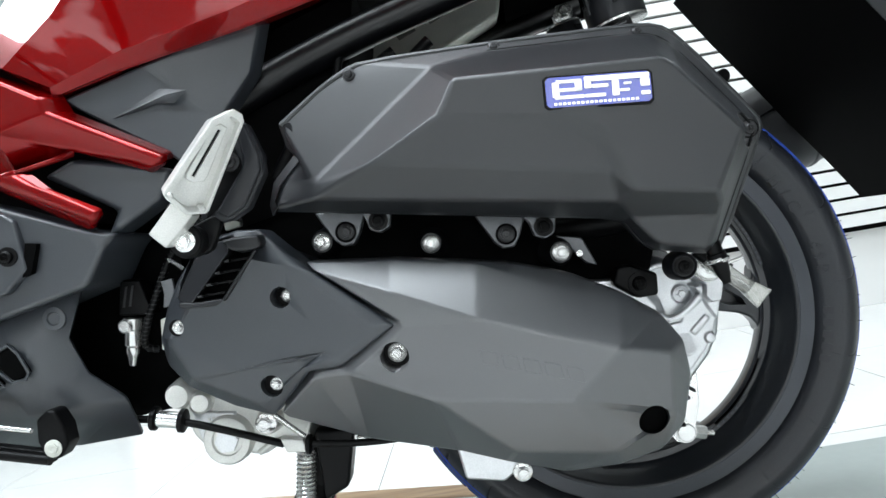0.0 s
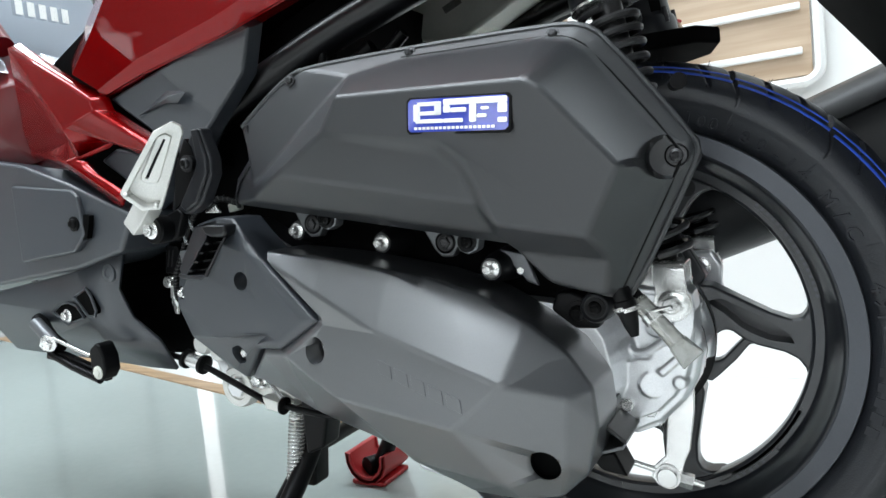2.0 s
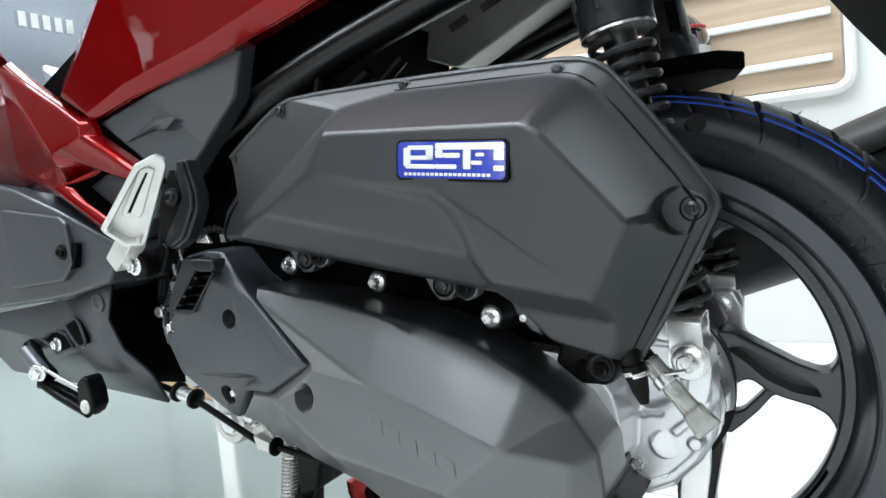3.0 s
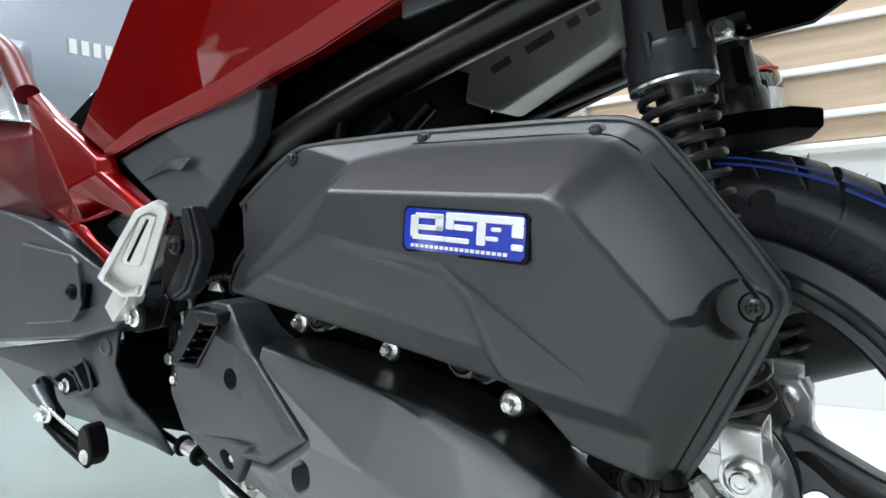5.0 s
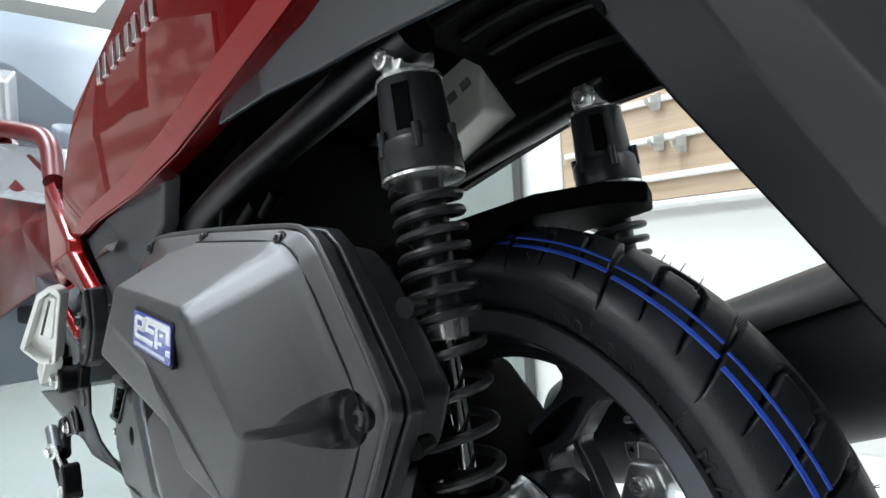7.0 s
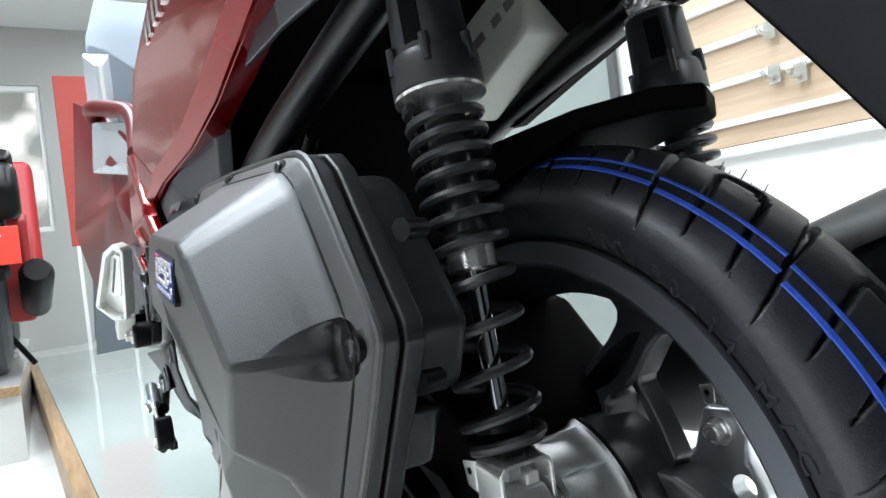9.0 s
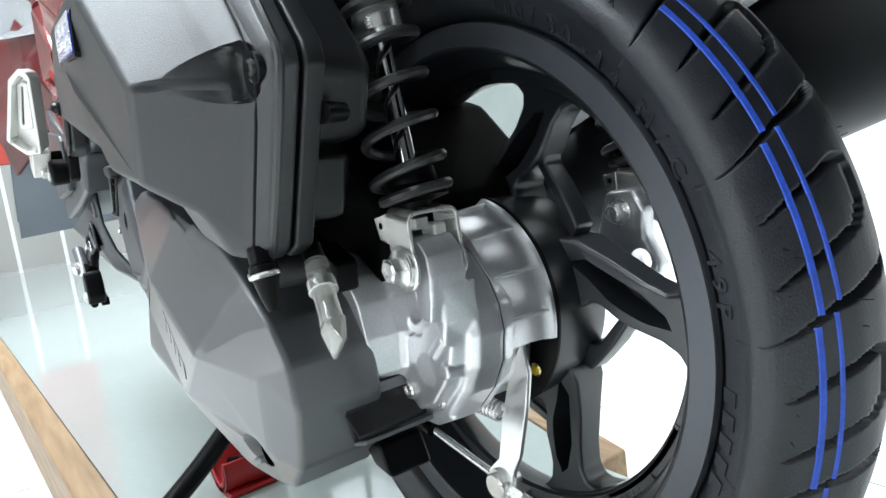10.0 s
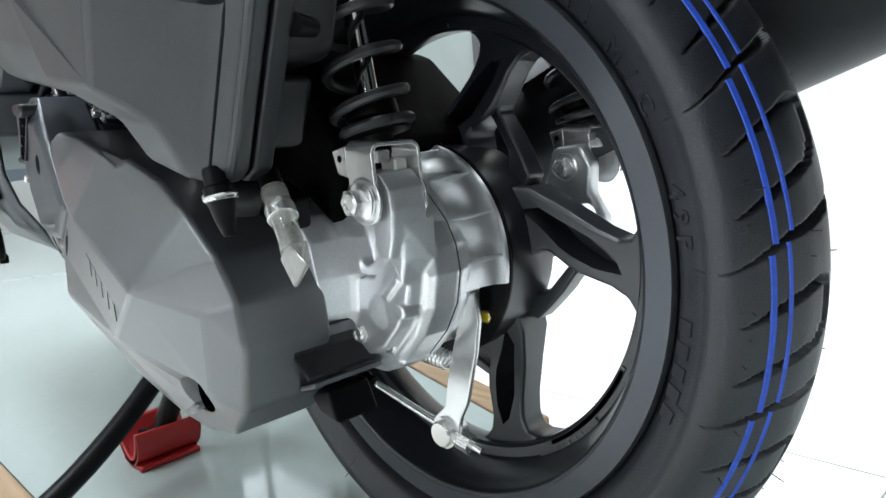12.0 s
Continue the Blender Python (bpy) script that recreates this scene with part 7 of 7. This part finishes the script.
# raised size marking on the sidewall, letter by letter
def marking():
    up_tilt = Vector((0.888, -0.46))

    def place(me, name, a, r, lab=""):
        rad = Vector((math.cos(radians(a)), 0, math.sin(radians(a))))
        tan = Vector((math.sin(radians(a)), 0, -math.cos(radians(a))))
        up = (rad * up_tilt.x + Vector((0, up_tilt.y, 0))).normalized()
        nrm = tan.cross(up)
        at = Vector((AX, AY + float(np.interp(r, [0.2085, 0.213, 0.222, 0.230], [-0.0425, -0.0450, -0.0495, -0.0515])), AZ)) + rad * r + nrm * 0.0001
        m = Matrix(((tan.x, up.x, nrm.x, at.x), (tan.y, up.y, nrm.y, at.y), (tan.z, up.z, nrm.z, at.z), (0, 0, 0, 1)))
        me.transform(m)
        return child(name, me, tyre, lab)

    for ch, a in (("1", 70), ("0", 67), ("0", 64), ("/", 60.5), ("8", 56.5), ("0", 52.5), ("-", 48.5), ("1", 45), ("4", 41.5), ("M", 34), ("/", 29.5), ("C", 25), ("4", 12), ("9", 8.5), ("P", 5)):
        cu = bpy.data.curves.new("letter", "FONT")
        cu.body, cu.size, cu.extrude, cu.bevel_depth, cu.align_x, cu.align_y, cu.resolution_u = ch, 0.0170, 0.0006, 0.0003, "CENTER", "CENTER", 2
        tmp = bpy.data.objects.new("letter", cu)
        me = bpy.data.meshes.new_from_object(tmp)
        bpy.data.objects.remove(tmp)
        me.materials.clear()
        me.materials.append(M_MARK)
        place(me, "letter", a, 0.2135)
    for k, a in enumerate((-7, -10.5, -14, -17.5, -21)):
        bm = box(-0.0038, 0.0038, -0.0001, 0.0006, -0.005, 0.005)
        bmesh.ops.rotate(bm, verts=bm.verts, cent=(0, 0, 0), matrix=Matrix.Rotation(radians(90), 3, "X"))
        me = bpy.data.meshes.new("mark_bar")
        bm.to_mesh(me)
        bm.free()
        me.materials.append(M_MARK)
        place(me, "mark_bar", a, 0.2135)
    # round maker's mark, plain
    for a in (98, 92, 86):
        bm = rod((0, 0, -0.0002), (0, 0, 0.0005), 0.0045, seg=20)
        me = bpy.data.meshes.new("round_mark")
        bm.to_mesh(me)
        bm.free()
        me.materials.append(M_MARK)
        place(me, "round_mark", a, 0.2215)


M_MARK = material("raised_rubber", (0.017, 0.0185, 0.0235), 0.38, grain=0.25, grain_size=700, stain=0.2, stain_size=30)
marking()


# fine rubber hairs left from the mould, over tread and shoulders
def hairs():
    rng = random.Random(4)
    bm = bmesh.new()
    for k in range(210):
        a = rng.uniform(0, 360)
        y = rng.choice((-0.046, -0.040, -0.012, 0.010, 0.026, 0.040, 0.048)) + rng.uniform(-0.003, 0.003)
        r = float(np.interp(abs(y), [-p[1] for p in TYRE[:4:-1]], [p[0] for p in TYRE[:4:-1]]))
        n = Vector(polar(1.0, a, 0)) - Vector(polar(0.0, a, 0))
        n = (n + Vector((0, y * 14, 0))).normalized()
        p = Vector(polar(r - 0.001, a, y))
        q = p + n * rng.uniform(0.003, 0.0075) + Vector((rng.uniform(-1, 1), rng.uniform(-1, 1), rng.uniform(-1, 1))) * 0.0012
        rod(p, q, 0.00045, 0.00025, 4, bm)
    ob = part("rubber_hairs", bm, M_GROOVE, tyre, "fine rubber hairs on the new tyre")
    tagged(ob, "fine rubber hairs on the new tyre", "", kind="stuff")


hairs()


# second scooter on the next platform, seen from behind
def far_scooter():
    x, y, z = -2.45, -0.36, 0.20
    plat = thing("display_platform", (-3.6, -1.4, FLOOR), "low pale glossy platform with a wooden edge", "platform", kind="structure")
    part("top", box(-5.0, -2.36, -3.0, -0.37, FLOOR, z), M_NEXTDECK, plat)
    part("edging", box(-2.358, -2.34, -3.0, -0.37, z - 0.03, z + 0.003), M_WOOD, plat, "wooden edging strip", bevel=0.003)
    s = thing("parked_scooter", (x - 0.2, y - 0.10, z), "black scooter with a red display plate on the next platform", "scooter")
    y -= 0.085
    part("tyre", turned((x - 0.30, y - 0.055, z + 0.27), (0, 1, 0), [(0.0, 0.19), (0.004, 0.22), (0.02, 0.255), (0.055, 0.268), (0.09, 0.255), (0.106, 0.22), (0.11, 0.19)], 48), M_RUBBER, s)
    part("wheel_rim", turned((x - 0.30, y - 0.03, z + 0.27), (0, 1, 0), [(0, 0.19), (0.005, 0.17), (0.03, 0.16), (0.055, 0.17), (0.06, 0.19)], 40), M_RIM, s)
    part("mudguard", prism([(x - 0.02, z + 0.36), (x + 0.06, z + 0.40), (x - 0.05, z + 0.72), (x - 0.28, z + 0.70), (x - 0.24, z + 0.58)], y - 0.085, y + 0.085), M_BLACK, s, bevel=0.02, seg=3)
    part("display_plate", prism([(x + 0.07, z + 0.42), (x + 0.078, z + 0.42), (x + 0.062, z + 0.555), (x + 0.054, z + 0.555)], y - 0.14, y + 0.125), M_PLATE, s, "red display plate", bevel=0.002)
    part("plate_shape", solid([(x + 0.0785, y - 0.07, z + 0.455), (x + 0.0785, y + 0.03, z + 0.470), (x + 0.070, y + 0.075, z + 0.525), (x + 0.0715, y - 0.02, z + 0.500)], [(0, 1, 2, 3)]), M_WHITE, s, "plain white shape")
    part("tail", prism([(x + 0.02, z + 0.58), (x + 0.05, z + 0.70), (x - 0.02, z + 0.80), (x - 0.45, z + 0.78), (x - 0.45, z + 0.62)], y - 0.14, y + 0.14), M_BLACK, s, bevel=0.04, seg=4)
    part("tail_lamp", prism([(x + 0.035, z + 0.615), (x + 0.066, z + 0.68), (x + 0.03, z + 0.74), (x, z + 0.72)], y - 0.07, y + 0.07), M_TAIL, s, "red tail lamp lens", bevel=0.012, seg=3)
    part("seat", prism([(x - 0.02, z + 0.80), (x - 0.10, z + 0.86), (x - 0.9, z + 0.78), (x - 0.9, z + 0.70)], y - 0.13, y + 0.13), M_BLACK, s, bevel=0.03, seg=3)
    part("muffler", turned((x - 0.62, y + 0.15, z + 0.24), (0.55, 0.02, 0.20), [(0, 0.03), (0.05, 0.055), (0.42, 0.062), (0.47, 0.045)], 28), M_BLACK, s)
    part("body", prism([(x - 0.35, z + 0.62), (x - 0.9, z + 0.70), (x - 1.2, z + 0.25), (x - 0.7, z + 0.18), (x - 0.45, z + 0.35)], y - 0.15, y + 0.15), M_REDPAD, s, bevel=0.03, seg=3)
    part("front_tyre", turned((x - 1.55, y - 0.05, z + 0.25), (0, 1, 0), [(0.0, 0.18), (0.02, 0.24), (0.05, 0.25), (0.08, 0.24), (0.1, 0.18)], 40), M_RUBBER, s)
    part("front_shield", prism([(x - 1.05, z + 0.3), (x - 1.20, z + 1.0), (x - 1.35, z + 0.9), (x - 1.45, z + 0.5)], y - 0.2, y + 0.2), M_REDPAD, s, bevel=0.04, seg=3)
    part("stand_leg", rod((x - 0.6, y, z + 0.2), (x - 0.62, y + 0.12, z), 0.012, seg=12), M_BLACK, s)
    banner = thing("red_panel", (-5.2, 0.12, FLOOR), "tall red display panel standing on the floor", "display panel")
    part("board", box(-5.22, -5.18, -0.04, 0.34, 0.80, 2.05), M_BANNER, banner, bevel=0.004)
    for yy in (0.0, 0.30):
        part("post", box(-5.21, -5.19, yy - 0.012, yy + 0.012, FLOOR + 0.03, 0.80), M_WHITE, banner)
        part("foot", box(-5.35, -5.05, yy - 0.02, yy + 0.02, FLOOR, FLOOR + 0.03), M_WHITE, banner)


M_PLATE = material("red_display_plate", (0.62, 0.035, 0.02), 0.35, stain=0.05)
M_BANNER = material("red_panel_paint", (0.42, 0.045, 0.03), 0.5, stain=0.08, stain_size=3, grain=0.05)
M_TAIL = material("tail_lamp_red", (0.55, 0.01, 0.01), 0.1, coat=1.0)
far_scooter()


# helmet hung on the board by a hook
def helmet():
    c = Vector((-0.232, 1.620, 0.872))
    h = thing("helmet", (c.x, c.y, c.z - 0.14), "black and silver open helmet hung on the display board", "helmet")
    bm = bmesh.new()
    bmesh.ops.create_uvsphere(bm, u_segments=40, v_segments=28, radius=0.138)
    for v in bm.verts:
        v.co.x *= 0.98
        v.co.y *= 1.08
        v.co.z = max(v.co.z, -0.118)
        v.co += c
    shell = part("shell", bm, M_GLOSS, h, "glossy black shell", sharp=50)
    bm = bmesh.new()
    rows = [[bm.verts.new(c + Vector((0.1395 * math.cos(radians(a)) * math.cos(radians(e)), -0.152 * math.sin(radians(a)) * math.cos(radians(e)), 0.1395 * math.sin(radians(e))))) for a in range(-30, 75, 7)] for e in (-52, -38, -24, -10, 2)]
    for u, v in zip(rows, rows[1:]):
        for i in range(len(u) - 1):
            bm.faces.new((u[i], u[i + 1], v[i + 1], v[i]))
    part("panel", bm, M_SILVER, shell, "silver side panel")
    part("stripe", tube([c + Vector((0.1415 * math.cos(radians(a)) * 0.94, -0.1535 * math.sin(radians(a)) * 0.94, 0.048 + 0.012 * math.sin(radians(a * 3)))) for a in range(20, 130, 10)], 0.005, 8), M_REDPAD, shell, "red stripe")
    part("edge_trim", tube([c + Vector((0.082 * math.cos(radians(a)), 0.086 * math.sin(radians(a)), -0.118)) for a in range(0, 361, 15)], 0.008, 8), M_BLACK, shell)
    part("hook", tube([(c.x, 1.765, 1.04), (c.x, 1.66, 1.035), (c.x, 1.63, 1.012), (c.x, 1.62, 1.000)], 0.006, 10, smooth=1), M_BLACK, h, "black hook")


M_GLOSS = material("gloss_black_shell", (0.006, 0.006, 0.007), 0.08, coat=1.0, stain=0.1)
helmet()

# clear plastic hooks on the board
for x, z in ((-0.845, 1.070), (-0.843, 0.930), (-0.760, 0.912)):
    hook = thing("board_hook", (x, 1.757, z), "small clear plastic hook on the display board", "hook", "board hooks")
    part("back_plate", box(x - 0.020, x + 0.020, 1.750, 1.757, z - 0.030, z + 0.030), M_HOSE, hook, bevel=0.002)
    part("peg", tube([(x, 1.752, z - 0.010), (x, 1.70, z - 0.014), (x, 1.688, z + 0.006)], 0.007, 10, smooth=1), M_HOSE, hook)

# small white tag on the board
tag = thing("price_tag", (-0.45, 1.752, 0.99), "small blank white tag on the display board", "tag")
part("card", box(-0.505, -0.392, 1.7535, 1.7565, 0.992, 1.078), M_WHITE, tag)


# fire extinguisher on the floor by the wall
def extinguisher():
    x, y = 0.386, 1.40
    e = thing("fire_extinguisher", (x, y, FLOOR), "red fire extinguisher standing on the floor", "fire extinguisher")
    body = part("cylinder", turned((x, y, FLOOR), (0, 0, 1), [(0, 0.058), (0.004, 0.066), (0.330, 0.068), (0.370, 0.062), (0.400, 0.040), (0.412, 0.022), (0.425, 0.020)], 40), M_EXT, e, "red painted cylinder")
    part("foot_ring", turned((x, y, FLOOR), (0, 0, 1), [(0, 0.0685), (0.022, 0.0690), (0.024, 0.067)], 40), M_EXTDARK, body)
    part("label", turned((x, y, FLOOR + 0.13), (0, 0, 1), [(0, 0.0676), (0.0001, 0.0684), (0.13, 0.0686), (0.1301, 0.0676)], 40, ends=False), M_EXTLABEL, body, "pale printed label")
    for k in range(5):
        part("label_bar", box(x - 0.030, x + 0.030 - 0.008 * (k % 3), y - 0.0695, y - 0.062, FLOOR + 0.15 + 0.018 * k, FLOOR + 0.157 + 0.018 * k), M_EXTDARK, body)
    part("valve", turned((x, y, FLOOR + 0.425), (0, 0, 1), [(0, 0.016), (0.03, 0.016), (0.032, 0.010)], 20), M_STEEL, e, "steel valve")
    part("handle", prism([(x - 0.09, FLOOR + 0.470), (x + 0.02, FLOOR + 0.458), (x + 0.02, FLOOR + 0.448), (x - 0.09, FLOOR + 0.460)], y - 0.012, y + 0.012), M_EXTDARK, e, bevel=0.002)
    part("lever", prism([(x - 0.10, FLOOR + 0.505), (x + 0.02, FLOOR + 0.470), (x + 0.02, FLOOR + 0.462), (x - 0.10, FLOOR + 0.496)], y - 0.012, y + 0.012), M_EXTDARK, e, bevel=0.002)
    part("hose", tube([(x + 0.014, y - 0.01, FLOOR + 0.44), (x + 0.07, y - 0.03, FLOOR + 0.44), (x + 0.085, y - 0.04, FLOOR + 0.34), (x + 0.082, y - 0.03, FLOOR + 0.10)], 0.009, 10, smooth=2), M_EXTDARK, e, "black rubber hose")


M_EXT = material("extinguisher_red", (0.50, 0.012, 0.012), 0.25, coat=0.6, stain=0.06)
M_EXTDARK = material("extinguisher_black", (0.010, 0.010, 0.011), 0.4, stain=0.1)
M_EXTLABEL = material("extinguisher_label", (0.60, 0.30, 0.26), 0.4, stain=0.15, stain_size=40)
extinguisher()


# floor tiles
def floor_tiles():
    bm = box(-0.2985, 0.2985, -0.2985, 0.2985, -0.010, 0.0)
    me = bpy.data.meshes.new("tile")
    bm.to_mesh(me)
    bm.free()
    me.materials.append(M_FLOOR)
    base = bpy.data.objects["floor"]
    for i in range(20):
        for j in range(11):
            ob = new("tile", me)
            ob.location = (-6.7 + 0.6 * i, 1.5 - 0.6 * j, FLOOR)
            ob.parent = base


floor_tiles()
